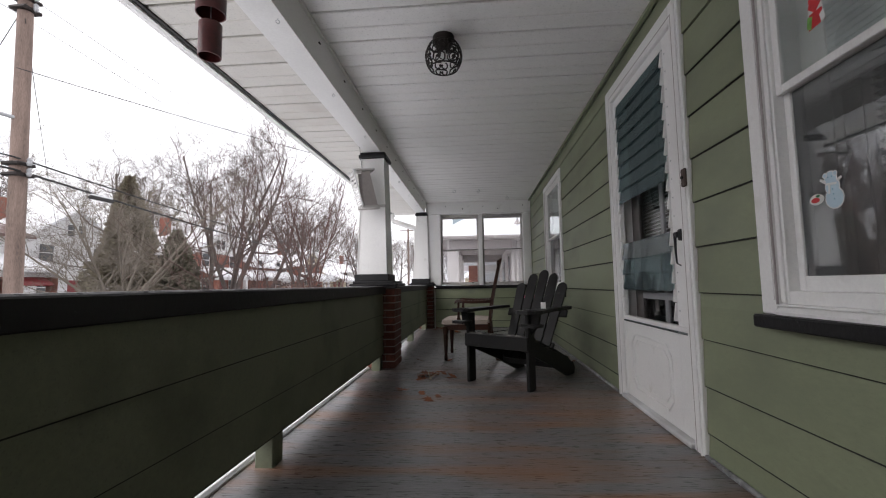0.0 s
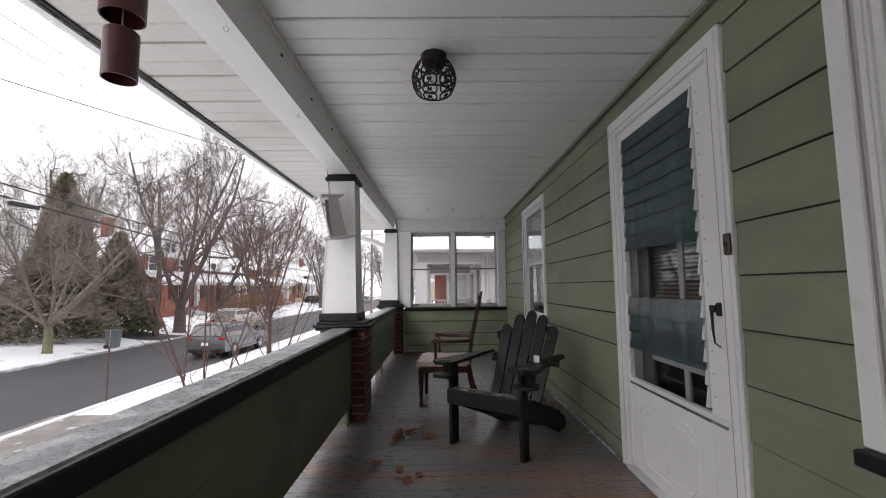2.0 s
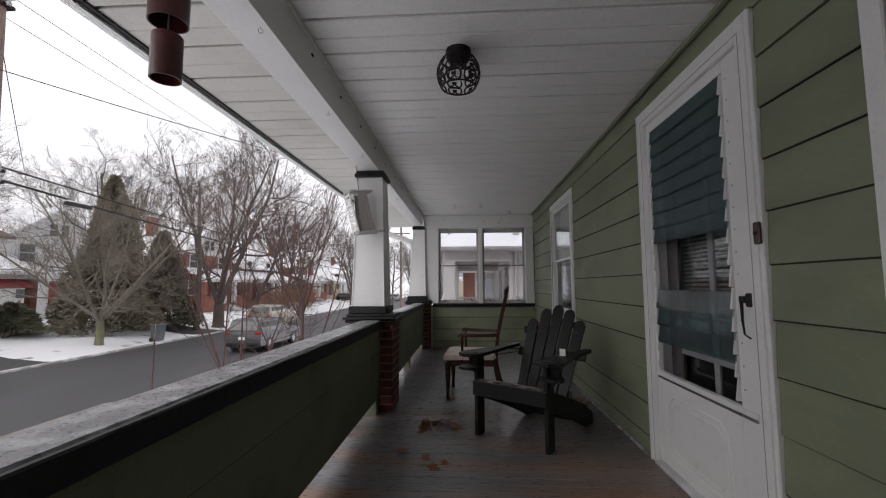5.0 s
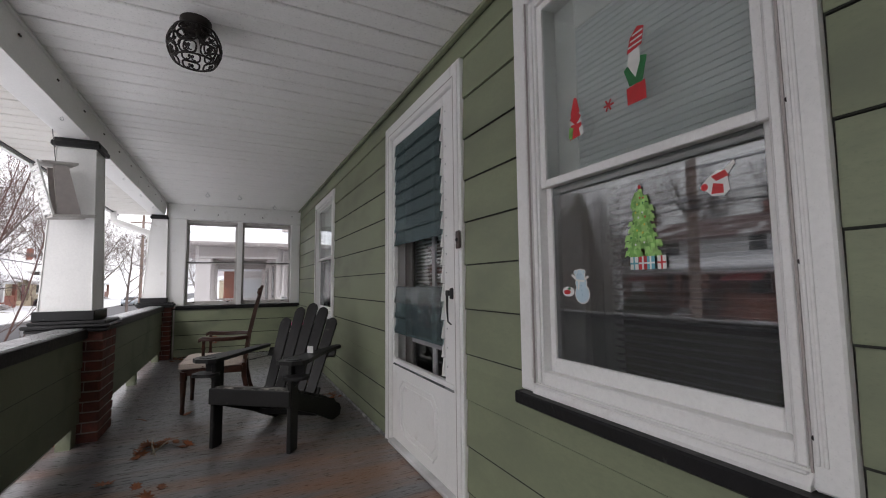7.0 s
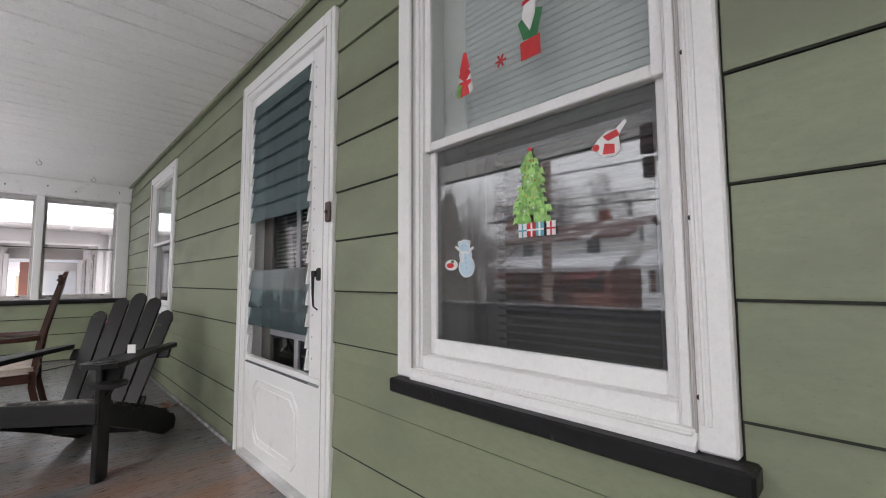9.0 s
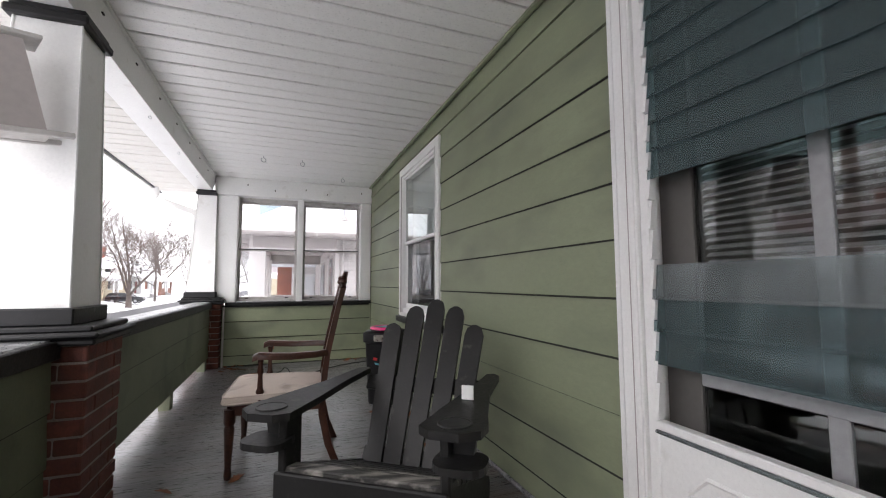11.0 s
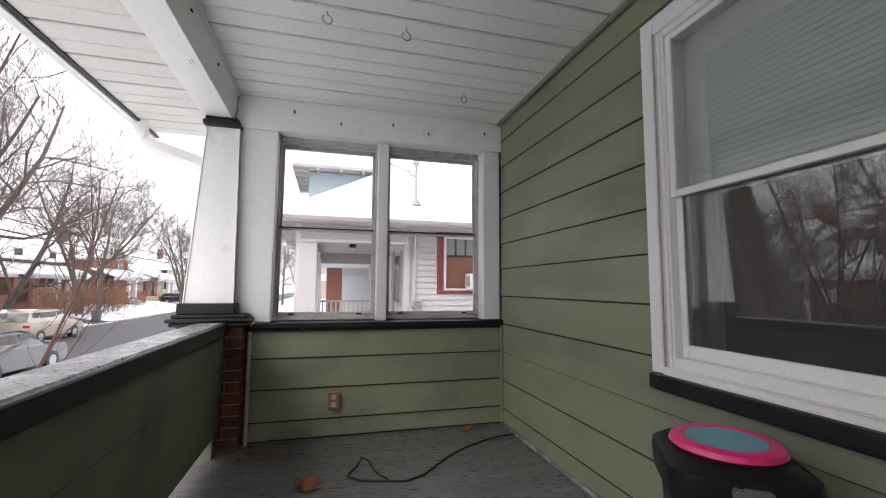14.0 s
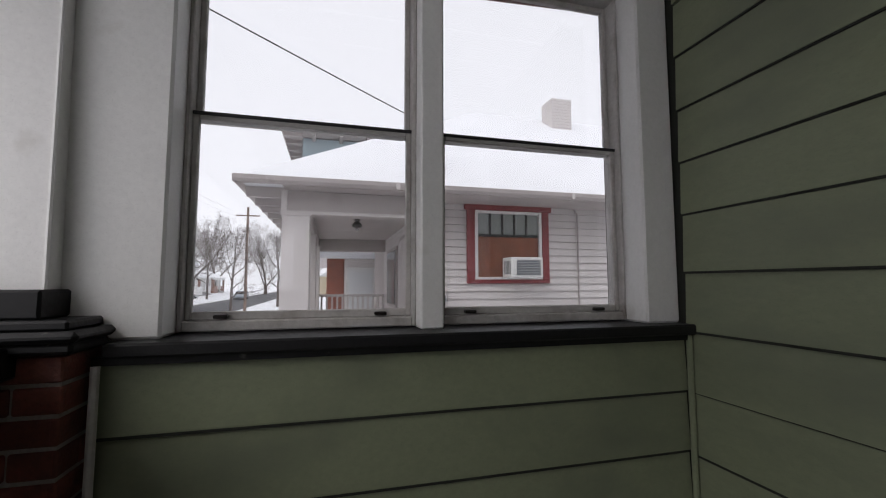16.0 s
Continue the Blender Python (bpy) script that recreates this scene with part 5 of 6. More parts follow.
        trunk.tube([(0, 0, -0.1), (0.01, 0, 0.12), (0.02, 0.01, fork * 0.6), (0, 0, fork * 1.02)], [r0 * 1.35, r0, r0 * 0.92, r0 * 0.8], 12)
    return trunk, crown


def tree(geos, m, label, bark=BARK, twig=BARK, name="bare_tree", group="bare trees"):
    t = thing(name, m, label, "tree", group)
    part("trunk", geos[0], bark, t)
    part("crown", geos[1], twig, t)
    return t


big = branch_geo(3, 14.0, 0.22, 4, first=0.18, spread=44, kids=(11, 8, 6, 5), shrink=0.48, stems=4, min_r=0.008, twist=0.30, up=0.14, fork=1.7, open_out=0.5)
broad = branch_geo(8, 8.4, 0.105, 4, first=0.10, spread=50, kids=(12, 8, 6, 4), shrink=0.46, stems=7, min_r=0.0055, twist=0.18, up=0.09, fork=1.35, open_out=1.05)
tall = branch_geo(15, 11.0, 0.22, 5, first=0.24, spread=40, kids=(10, 6, 5, 4, 2), shrink=0.54, min_r=0.007)
slim = branch_geo(21, 4.6, 0.04, 3, first=0.25, spread=34, kids=(10, 6, 4), shrink=0.45, min_r=0.004)
sapling = branch_geo(33, 5.4, 0.030, 3, first=0.16, spread=36, kids=(8, 6, 4), shrink=0.50, stems=3, up=0.09, twist=0.12, min_r=0.0038, open_out=0.36)

big_tree = tree(big, pose(-19.2, 31.6, lawn_z(-19.2)), "tall grey bare tree with several leaning stems", group="bare trees")
tree(broad, pose(-19.4, 21.4, lawn_z(-19.4), 0, 0, 30), "broad low-forked bare street tree with mossy green trunk", BARKGREEN, BARKPALE)
tall_tree = tree(tall, pose(-27, 30, lawn_z(-27)), "tall bare tree behind the houses")
tree(slim, pose(-9.06, 15.3, GZ), "young slim bare street tree", TWIGRED, TWIGRED)
near_sap = tree(sapling, pose(-4.7, 11.5, GZ, 0, 0, 20), "many-stemmed bare sapling with red brown twigs", TWIGRED, TWIGRED, "bare_sapling", "bare saplings")
copy_thing(near_sap, pose(-5.2, 9.6, GZ, 0, 0, 140))
forked = branch_geo(38, 3.2, 0.019, 3, first=0.15, spread=34, kids=(6, 5, 4), shrink=0.40, stems=6, up=0.09, twist=0.11, min_r=0.0036, fork=2.85, open_out=0.46, lean=(-0.16, 0.0))
tree(forked, pose(-3.35, 8.3, GZ), "bare orange brown sapling forked above the rail", TWIGRED, TWIGRED, "bare_sapling", "bare saplings")
tree(branch_geo(47, 9.5, 0.20, 4, first=0.2, spread=42, kids=(10, 6, 5, 4), shrink=0.48, min_r=0.007, lean=(0.42, 0.05), up=0.06), pose(-17.6, 32.5, GZ), "grey bare tree leaning over the street")
tree_rng = random.Random(4)
for src, x, y, s in ((tall_tree, -19.2, 29, 0.95), (big_tree, -22, 50, 0.9), (tall_tree, -18.6, 46, 0.85), (big_tree, -19, 68, 0.85), (tall_tree, -20, 84, 0.9), (tall_tree, -34, 40, 1.1), (big_tree, -40, 24, 0.9), (tall_tree, -38, 16, 0.9), (big_tree, -42, 48, 1.0), (tall_tree, -36, 60, 1.0), (big_tree, -34, 80, 1.0), (tall_tree, -28, 104, 1.1), (big_tree, -16, 120, 1.0), (tall_tree, -6.5, 62, 0.8), (tall_tree, -7.4, 78, 0.9), (big_tree, -6.5, 100, 0.9), (tall_tree, -8, 130, 1.0), (tall_tree, -44, 34, 1.1), (tall_tree, -48, 66, 1.2), (big_tree, -30, 130, 1.1), (tall_tree, -8.0, 44, 0.6)):
    c = copy_thing(src, pose(x, y, lawn_z(x), 0, 0, tree_rng.uniform(0, 360)))
    c.scale = (s, s, s)


def conifer(seed, m, height, width, needle, label, count=9000):
    rng = random.Random(seed)
    t = thing("conifer", m, label, "tree", "conifers")
    part("trunk", Geo().tube([(0, 0, 0), (0, 0, height * 0.96)], [0.16, 0.02], 8), BARK, t)
    v, f = [], []
    for i in range(count):
        h = rng.random() ** 0.75
        h = 1 - h
        z = 0.25 + h * (height - 0.25)
        a = rng.uniform(0, 2 * math.pi)
        bulge = 1 + 0.22 * math.sin(3 * a + 9 * h) + 0.14 * math.sin(7 * a - 17 * h)
        reach = width * (1 - h) ** 0.8 * bulge * (0.5 + 0.5 * rng.random() ** 0.35)
        p = Vector((reach * math.cos(a), reach * math.sin(a), z - 0.1 * reach))
        out = Vector((math.cos(a + rng.gauss(0, 0.5)), math.sin(a + rng.gauss(0, 0.5)), rng.gauss(0.25, 0.4))).normalized()
        side = out.orthogonal().normalized()
        side.rotate(Matrix.Rotation(rng.uniform(0, 6.3), 3, out))
        s = rng.uniform(0.16, 0.34)
        n = len(v)
        v += [tuple(p - side * s * 0.3), tuple(p + out * s * 0.5 - side * s * 0.12), tuple(p + out * s), tuple(p + side * s * 0.3)]
        f.append((n, n + 1, n + 2, n + 3))
    g = Geo()
    g.v, g.f, g.smooth = v, f, [False] * len(f)
    part("crown", g, needle, t)


conifer(1, pose(-21.9, 24.6, lawn_z(-21.9)), 9.5, 2.3, NEEDLE_BROWN, "tall brown green conifer behind the street tree", 20000)
conifer(2, pose(-21.3, 28.2, lawn_z(-21.3)), 6.6, 2.1, NEEDLE, "smaller dark green conifer", 14000)
conifer(3, pose(-23.4, 20.6, lawn_z(-23.4)), 1.6, 1.3, NEEDLE, "low dark evergreen shrub beside the houses", 4000)
shrub = branch_geo(51, 1.6, 0.03, 3, first=0.05, spread=50, kids=(9, 6, 5), shrink=0.6, stems=6, min_r=0.008)
for x, y in ((-24.4, 16.2), (-23.8, 19.0), (-27.2, 48.0)):
    tree(shrub, pose(x, y, lawn_z(x)), "low bare twiggy shrub before a house", TWIGRED, TWIGRED, "shrub", "shrubs")


# ---- houses across the street ----
def house(m, w, d, h, ridge, wall_mat, gable_mat, roof_mat, porch, label, along=True, lower_mat=None):
    """Faces +x; w runs along y. ridge: roof height over the eave; along: ridge parallel to the street."""
    t = thing("house", m, label, "house", "houses across the street")
    part("wall", Geo().box(-d, 0, -w / 2, w / 2, -0.1, h), wall_mat, t)
    o = 0.4
    if lower_mat is not None:
        part("lower_wall", Geo().box(-d - 0.06, 0.06, -w / 2 - 0.06, w / 2 + 0.06, -0.1, 2.9), lower_mat, t)
        wall_mat, upper_mat = lower_mat, wall_mat
    if along:
        part("gable", Geo().prism([(-d, h), (0, h), (-d / 2, h + ridge)], "y", -w / 2, w / 2), gable_mat, t)
        for s in (-1, 1):
            e = -d / 2 + s * (d / 2 + o)
            drop = ridge * o / (d / 2)
            part("roof", Geo().prism([(e, h - drop), (-d / 2, h + ridge), (-d / 2, h + ridge + 0.18), (e, h - drop + 0.18)], "y", -w / 2 - o, w / 2 + o), roof_mat, t)
    else:
        part("gable", Geo().prism([(-w / 2, h), (w / 2, h), (0, h + ridge)], "x", -d, 0), gable_mat, t)
        for s in (-1, 1):
            e = s * (w / 2 + o)
            drop = ridge * o / (w / 2)
            part("roof", Geo().prism([(e, h - drop), (0, h + ridge), (0, h + ridge + 0.18), (e, h - drop + 0.18)], "x", -d - o, o), roof_mat, t)
    ch = part("chimney", Geo().box(-d * 0.55, -d * 0.55 + 0.7, -w * 0.2, -w * 0.2 + 0.8, h, h + ridge + 1.0, 0.03), HOUSEBRICK, t)
    part("cap", Geo().box(-d * 0.55 - 0.06, -d * 0.55 + 0.76, -w * 0.2 - 0.06, -w * 0.2 + 0.86, h + ridge + 1.0, h + ridge + 1.1, 0.02), CONCRETE, ch)

    def window(x0, y, z, ww, hh, side=0):
        """side 0: on the front; -1 or 1: on that end."""
        f = Geo()
        if side == 0:
            fr = part("window", f.box(x0, x0 + 0.06, y - ww / 2 - 0.09, y + ww / 2 + 0.09, z - 0.09, z + hh + 0.09, 0.02), HOUSEWHITE, t)
            part("pane", Geo().box(x0 + 0.055, x0 + 0.075, y - ww / 2, y + ww / 2, z, z + hh * 0.48), DARKGLASS, fr)
            part("pane", Geo().box(x0 + 0.055, x0 + 0.075, y - ww / 2, y + ww / 2, z + hh * 0.53, z + hh), DARKGLASS, fr)
        else:
            yy = side * w / 2
            fr = part("window", f.box(x0 - ww / 2 - 0.09, x0 + ww / 2 + 0.09, yy, yy + side * 0.06, z - 0.09, z + hh + 0.09, 0.02), HOUSEWHITE, t)
            part("pane", Geo().box(x0 - ww / 2, x0 + ww / 2, yy + side * 0.055, yy + side * 0.075, z, z + hh), DARKGLASS, fr)

    for y in (-w * 0.28, w * 0.26):
        window(0, y, 1.5, 1.1, 1.3)
        if h > 4.5:
            window(0, y, 4.1, 1.0, 1.2)
    if not along:
        window(0, -0.45, h + ridge * 0.2, 0.55, 0.9)
        window(0, 0.45, h + ridge * 0.2, 0.55, 0.9)
    for x in (-d * 0.3, -d * 0.7):
        window(x, 0, 1.5, 0.9, 1.2, -1)
        window(x, 0, h - 0.2 if along else 4.0, 0.8, 1.1, -1)
    dr = part("door", Geo().box(0, 0.07, -0.5, 0.5, 0.6, 2.7, 0.02), NBRED, t)
    part("door_frame", Geo().box(0.0, 0.05, -0.6, 0.6, 0.6, 2.8, 0.02), HOUSEWHITE, dr)
    if porch:
        p = part("porch_floor", Geo().box(0, 2.4, -w / 2, w / 2, -0.1, 0.6), wall_mat, t)
        part("porch_wall", Geo().box(2.25, 2.4, -w / 2, -0.9, 0.6, 1.35), wall_mat, p)
        part("porch_wall", Geo().box(2.25, 2.4, 0.9, w / 2, 0.6, 1.35), wall_mat, p)
        part("porch_roof", Geo().prism([(0, 3.9), (2.8, 2.95), (2.8, 3.12), (0, 4.1)], "y", -w / 2 - 0.3, w / 2 + 0.3), SNOW, t, "snowy porch roof")
        part("porch_beam", Geo().box(2.15, 2.45, -w / 2, w / 2, 2.7, 3.0), HOUSEWHITE, t)
        for y in (-w / 2 + 0.25, -0.9, 0.9, w / 2 - 0.25):
            part("porch_post", Geo().box(2.12, 2.48, y - 0.2, y + 0.2, 0.6, 2.7, 0.02), wall_mat if abs(y) > 1 or lower_mat is not None else HOUSEWHITE, t)
        for i in range(4):
            part("step", Geo().box(2.4 + i * 0.3, 2.7 + i * 0.3, -0.7, 0.7, -0.1, 0.6 - (i + 1) * 0.15, 0.015), CONCRETE, t)
        for s in (-1, 1) if lower_mat is not None else ():
            part("awning", Geo().prism([(2.4, 2.7), (3.1, 2.25), (3.1, 2.2), (2.4, 2.62)], "y", s * w * 0.32 - 1.1, s * w * 0.32 + 1.1), NBRED, t)
    return t


house(pose(-27.0, 17.6, lawn_z(-27)), 10.5, 9, 5.2, 1.7, HOUSEWHITE, HOUSEWHITE, SHINGLE, True, "red brick and white sided house with porch and brown roof", True, HOUSEBRICK)
house(pose(-31.5, 30.5, lawn_z(-31.5)), 8, 10, 5.6, 2.6, HOUSEWHITE, HOUSEWHITE, SNOW, False, "white two-storey sided house with snowy gable roof", False)
house(pose(-26.5, 41.5, lawn_z(-26.5)), 8.5, 10, 5.4, 2.8, HOUSEBRICK, HOUSEWHITE, SNOW, True, "brick two-storey house with white gable and snowy porch roof", False)
house(pose(-27, 53, lawn_z(-27)), 9, 9, 4.6, 2.8, HOUSEBRICK2, HOUSEBRICK2, SNOW, True, "brown brick house with snowy roof", True)
house(pose(-26, 65, lawn_z(-26)), 8.5, 9, 5.2, 2.6, HOUSEBRICK, HOUSETAN, SNOW, True, "red brick house with tan gable and snowy roof", False)
house(pose(-26, 78, lawn_z(-26)), 9, 9, 3.6, 2.8, HOUSETAN, HOUSETAN, SNOW, True, "tan bungalow with snowy roof", True)
house(pose(-25, 92, lawn_z(-25)), 9, 9, 5.0, 2.6, HOUSEWHITE, HOUSEWHITE, SNOW, True, "white house with snowy roof far down the street", False)
house(pose(-26, 107, lawn_z(-26)), 9, 9, 4.0, 2.8, HOUSEBRICK2, HOUSEBRICK2, SNOW, True, "brown brick house far down the street", True)
house(pose(-27, 6.0, lawn_z(-27)), 9, 9, 5.2, 2.6, HOUSEWHITE, HOUSEWHITE, SNOW, True, "white two-storey house with dark hip porch", False)
house(pose(-27, -10.0, lawn_z(-27)), 9, 9, 4.2, 3.0, HOUSEBRICK2, HOUSEWHITE, SHINGLE, True, "brown brick house with brown roof", True)
for y in (118, 131, 144):
    house(pose(-3, y, GZ, 0, 0, 180), 9, 9, 4.4, 2.8, HOUSETAN, HOUSEWHITE, SNOW, False, "distant sided house with snowy roof", True)


def hedge(seed, m, length, height, depth, label, count=7000):
    rng = random.Random(seed)
    t = thing("hedge", m, label, "hedge")
    v, f = [], []
    for i in range(count):
        y = rng.uniform(0, length)
        top = height * (0.82 + 0.12 * math.sin(y * 1.7) + 0.08 * math.sin(y * 4.3 + 1))
        z = top * rng.random() ** 0.7
        x = rng.uniform(-0.5, 0.5) * depth * (1 - 0.35 * (z / height) ** 3)
        a, l, w = rng.uniform(0, math.pi), rng.uniform(0.18, 0.45), rng.uniform(0.012, 0.03)
        d = Vector((math.cos(a) * 0.45, math.sin(a) * 0.45, rng.uniform(0.3, 1.0))).normalized() * l
        s = Vector((-math.sin(a), math.cos(a), 0)) * w
        p = Vector((x, y, z))
        n = len(v)
        v += [tuple(p - s), tuple(p + s), tuple(p + d)]
        f.append((n, n + 1, n + 2))
    tagged(part("foliage", Geo().add(v, f), HEDGE, t, "brown leafy twigs"), "brown leafy twigs", kind="stuff")
    for i in range(int(length / 0.9)):
        part("stem", Geo().tube([(0, 0.4 + i * 0.9, -0.05), (0.05, 0.45 + i * 0.9, height * 0.7)], [0.05, 0.02], 5), BARK, t)


hedge(5, pose(-21.0, 43.0, lawn_z(-21.0)), 13.0, 2.7, 1.6, "brown leafy winter hedge in the snow")


# ---- utility pole, wires, sign ----
def pole(m, label, arm=True):
    t = thing("utility_pole", m, label, "utility pole", "utility poles")
    part("shaft", Geo().tube([(0, 0, -0.2), (0, 0, 10.5)], [0.15, 0.11], 14), POLEWOOD, t)
    for z in (8.15, 8.35, 4.95, 5.15):
        part("clamp", Geo().box(-0.18, 0.18, -0.17, 0.17, z, z + 0.07, 0.02), IRON, t)
        part("insulator", Geo().lathe([(0.03, 0), (0.05, 0.05), (0.03, 0.08), (0.045, 0.12), (0.01, 0.16)], (0.22, 0, z), 10), ALU, t)
    if arm:
        arm_part = part("lamp_arm", Geo().tube([(0, -0.1, 6.05), (-0.8, -1.3, 6.25), (-1.5, -2.4, 6.42)], 0.035, 8), ALU, t)
        part("lamp_head", Geo(pose(-1.66, -2.65, 6.43, 0, 0, 58)).loft([[(u - 0.0, v, z) for u, v in rounded(l, wd, wd * 0.45, 4)] for l, wd, z in ((0.30, 0.12, -0.07), (0.56, 0.24, -0.03), (0.58, 0.25, 0.02), (0.36, 0.14, 0.09))]), ALU, arm_part)
    else:
        part("cross_arm", Geo().box(-1.1, 1.1, -0.06, 0.06, 9.6, 9.72, 0.01), POLEWOOD, t)
    return t


pole(pose(-8.5, 7.05, GZ, 1.3, 0, 0), "weathered brown wooden utility pole with clamps and wires")
pole(pose(-8.4, 52, GZ, 0, 0, 0), "wooden utility pole with cross arm down the street", False)


def wire(points, r=0.012, label="thin black overhead cable"):
    t = thing("cable", pose(0, 0, 0), label, "cable", "overhead cables")
    pts = []
    for (a, b, sag) in points:
        a, b = Vector(a), Vector(b)
        for i in range(17):
            k = i / 16
            p = a.lerp(b, k)
            p.z -= sag * 4 * k * (1 - k)
            pts.append(p)
    part("strand", Geo().tube(pts, r, 5), WIRE, t)


wire([((-8.4, -38, 3.3), (-8.4, 6.75, 3.05), 0.6), ((-8.4, 6.75, 3.05), (-8.4, 52, 3.0), 0.8)], 0.022)
wire([((-8.4, -38, 3.6), (-8.4, 6.75, 3.28), 0.5), ((-8.4, 6.75, 3.28), (-8.4, 52, 3.3), 0.7)], 0.016)
wire([((-8.2, -38, 6.4), (-8.2, 6.65, 6.3), 0.5), ((-8.2, 6.65, 6.3), (-8.2, 52, 7.5), 0.7)], 0.005)
wire([((-8.6, -38, 6.2), (-8.6, 6.65, 6.1), 0.5), ((-8.6, 6.65, 6.1), (-8.6, 52, 7.3), 0.7)], 0.005)
wire([((-8.3, 6.7, 6.2), (-27, 16, 3.2), 0.5)], 0.008)
wire([((-8.3, 6.7, 5.9), (-31, 29, 4.2), 0.6)], 0.008)
wire([((-8.4, 6.7, 4.95), (1.14, 12.33, 3.2), 0.12)], 0.008)
wire([((-8.4, 6.75, 3.2), (-27, 2, 3.6), 0.5)], 0.008)
splice = thing("splice_box", pose(-8.4, 8.6, 2.86), "black cable splice box hanging on the wire under snow", "splice box")
part("body", Geo().box(-0.05, 0.05, -0.3, 0.3, -0.04, 0.04, 0.02), WIRE, splice)
part("snow_cap", Geo().box(-0.045, 0.045, -0.27, 0.27, 0.035, 0.075, 0.02), SNOW, splice)
sign_post = thing("street_sign", pose(-9.5, 12.45, GZ), "thin metal street sign post seen edge on", "street sign")
part("post", Geo().tube([(0, 0, 0), (0, 0, 2.0)], 0.022, 8), TWIGRED, sign_post)
part("plate", Geo(pose(0, 0, 0, 0, 0, 38)).box(-0.006, 0.006, -0.15, 0.15, 1.6, 2.0, 0.003), ALU, sign_post)


def wheelie_bin(m):
    t = thing("wheelie_bin", m, "grey plastic wheeled rubbish bin on the snow", "bin", "wheeled bins")
    part("body", Geo().loft([[(u, v, z) for u, v in rounded(w, w * 1.1, 0.05, 3)] for w, z in ((0.44, 0.05), (0.56, 0.92))]), BINGREY, t)
    part("lid", Geo().box(-0.30, 0.32, -0.32, 0.32, 0.92, 1.0, 0.03), BINGREY, t)
    for s in (-1, 1):
        part("wheel", Geo().lathe([(0.12, -0.03), (0.12, 0.03)], (-0.2, s * 0.25, 0.12), 14, "y"), RUBBER, t)


wheelie_bin(pose(-18.1, 23.9, lawn_z(-18.1)))
wheelie_bin(pose(-18.5, 45.6, lawn_z(-18.5)))


# ---- parked vehicles ----
def car(m, paint, label, h=1.62, length=4.6, logo=False):
    """Nose towards +x in its own frame."""
    t = thing("car", m, label, "car", "parked cars")
    L, W = length / 2, 0.90
    k = h / 1.62
    low = [(-L, 0.42), (-L + 0.05, 0.30), (L - 0.10, 0.28), (L, 0.42), (L - 0.02, 0.72), (L - 0.18, 0.90), (L - 1.15, 1.02 * k), (-L + 0.05, 1.06 * k), (-L - 0.02, 0.80)]
    rings = []
    for y, s in ((-W, 0.94), (-W + 0.06, 1.0), (W - 0.06, 1.0), (W, 0.94)):
        rings.append([(x * (0.985 if s < 1 else 1.0), y, 0.62 + (z - 0.62) * s) for x, z in low])
    body = part("body", Geo().loft(rings), paint, t)
    cab = [(L - 1.25, 1.0 * k), (L - 1.95, 1.50 * k), (L - 2.4, 1.60 * k), (-L + 0.8, h), (-L + 0.32, 1.50 * k), (-L + 0.04, 1.04 * k)]
    rings = []
    for y, s in ((-W + 0.02, 0.0), (-W + 0.16, 1.0), (W - 0.16, 1.0), (W - 0.02, 0.0)):
        rings.append([(x, y if z < 1.1 * k else math.copysign(W - 0.17 - (0.04 if s == 0 else 0.0), y) if s == 0 else y, z - (0.05 if s == 0 else 0)) for x, z in cab])
    part("roof", Geo().loft(rings), paint, t)
    for s in (-1, 1):
        y0, y1 = s * (W - 0.085), s * (W - 0.165)
        for a, b in ((L - 1.42, L - 2.42), (L - 2.5, -L + 0.95), (-L + 0.87, -L + 0.30)):
            top = 1.47 * k
            fa = a - (0.42 if a > L - 2 else 0.0)
            fb = b + (0.18 if b < -L + 0.5 else 0.0)
            part("side_window", Geo().add([(a, y0, 1.06 * k), (b, y0, 1.06 * k), (fb, y1, top), (fa, y1, top), (a, y0 * 0.97, 1.06 * k), (b, y0 * 0.97, 1.06 * k), (fb, y1 * 0.97, top), (fa, y1 * 0.97, top)],
                                          [(0, 1, 2, 3), (4, 7, 6, 5), (0, 4, 5, 1), (2, 6, 7, 3), (0, 3, 7, 4), (1, 5, 6, 2)]), CARGLASS, t)
        part("mirror", Geo().box(L - 1.5, L - 1.3, s * (W - 0.02), s * (W + 0.17), 1.02 * k, 1.15 * k, 0.04), paint, t)
        part("headlight", Geo().box(L - 0.24, L - 0.03, s * 0.55, s * 0.86, 0.68, 0.82, 0.04), ALU, t)
        part("tail_light", Geo().box(-L - 0.02, -L + 0.12, s * 0.60, s * 0.88, 0.85, 1.0, 0.03), REDLENS, t)
        for x in (L - 0.92, -L + 0.88):
            wh = part("wheel", Geo().lathe([(0.20, -0.10), (0.33, -0.11), (0.345, -0.07), (0.345, 0.07), (0.33, 0.11), (0.20, 0.10)], (x, s * (W - 0.08), 0.345), 22, "y"), RUBBER, t)
            part("rim", Geo().lathe([(0.05, -0.125), (0.20, -0.115), (0.215, 0.0), (0.20, 0.115), (0.05, 0.125)], (x, s * (W - 0.08), 0.345), 10, "y"), ALU, wh)
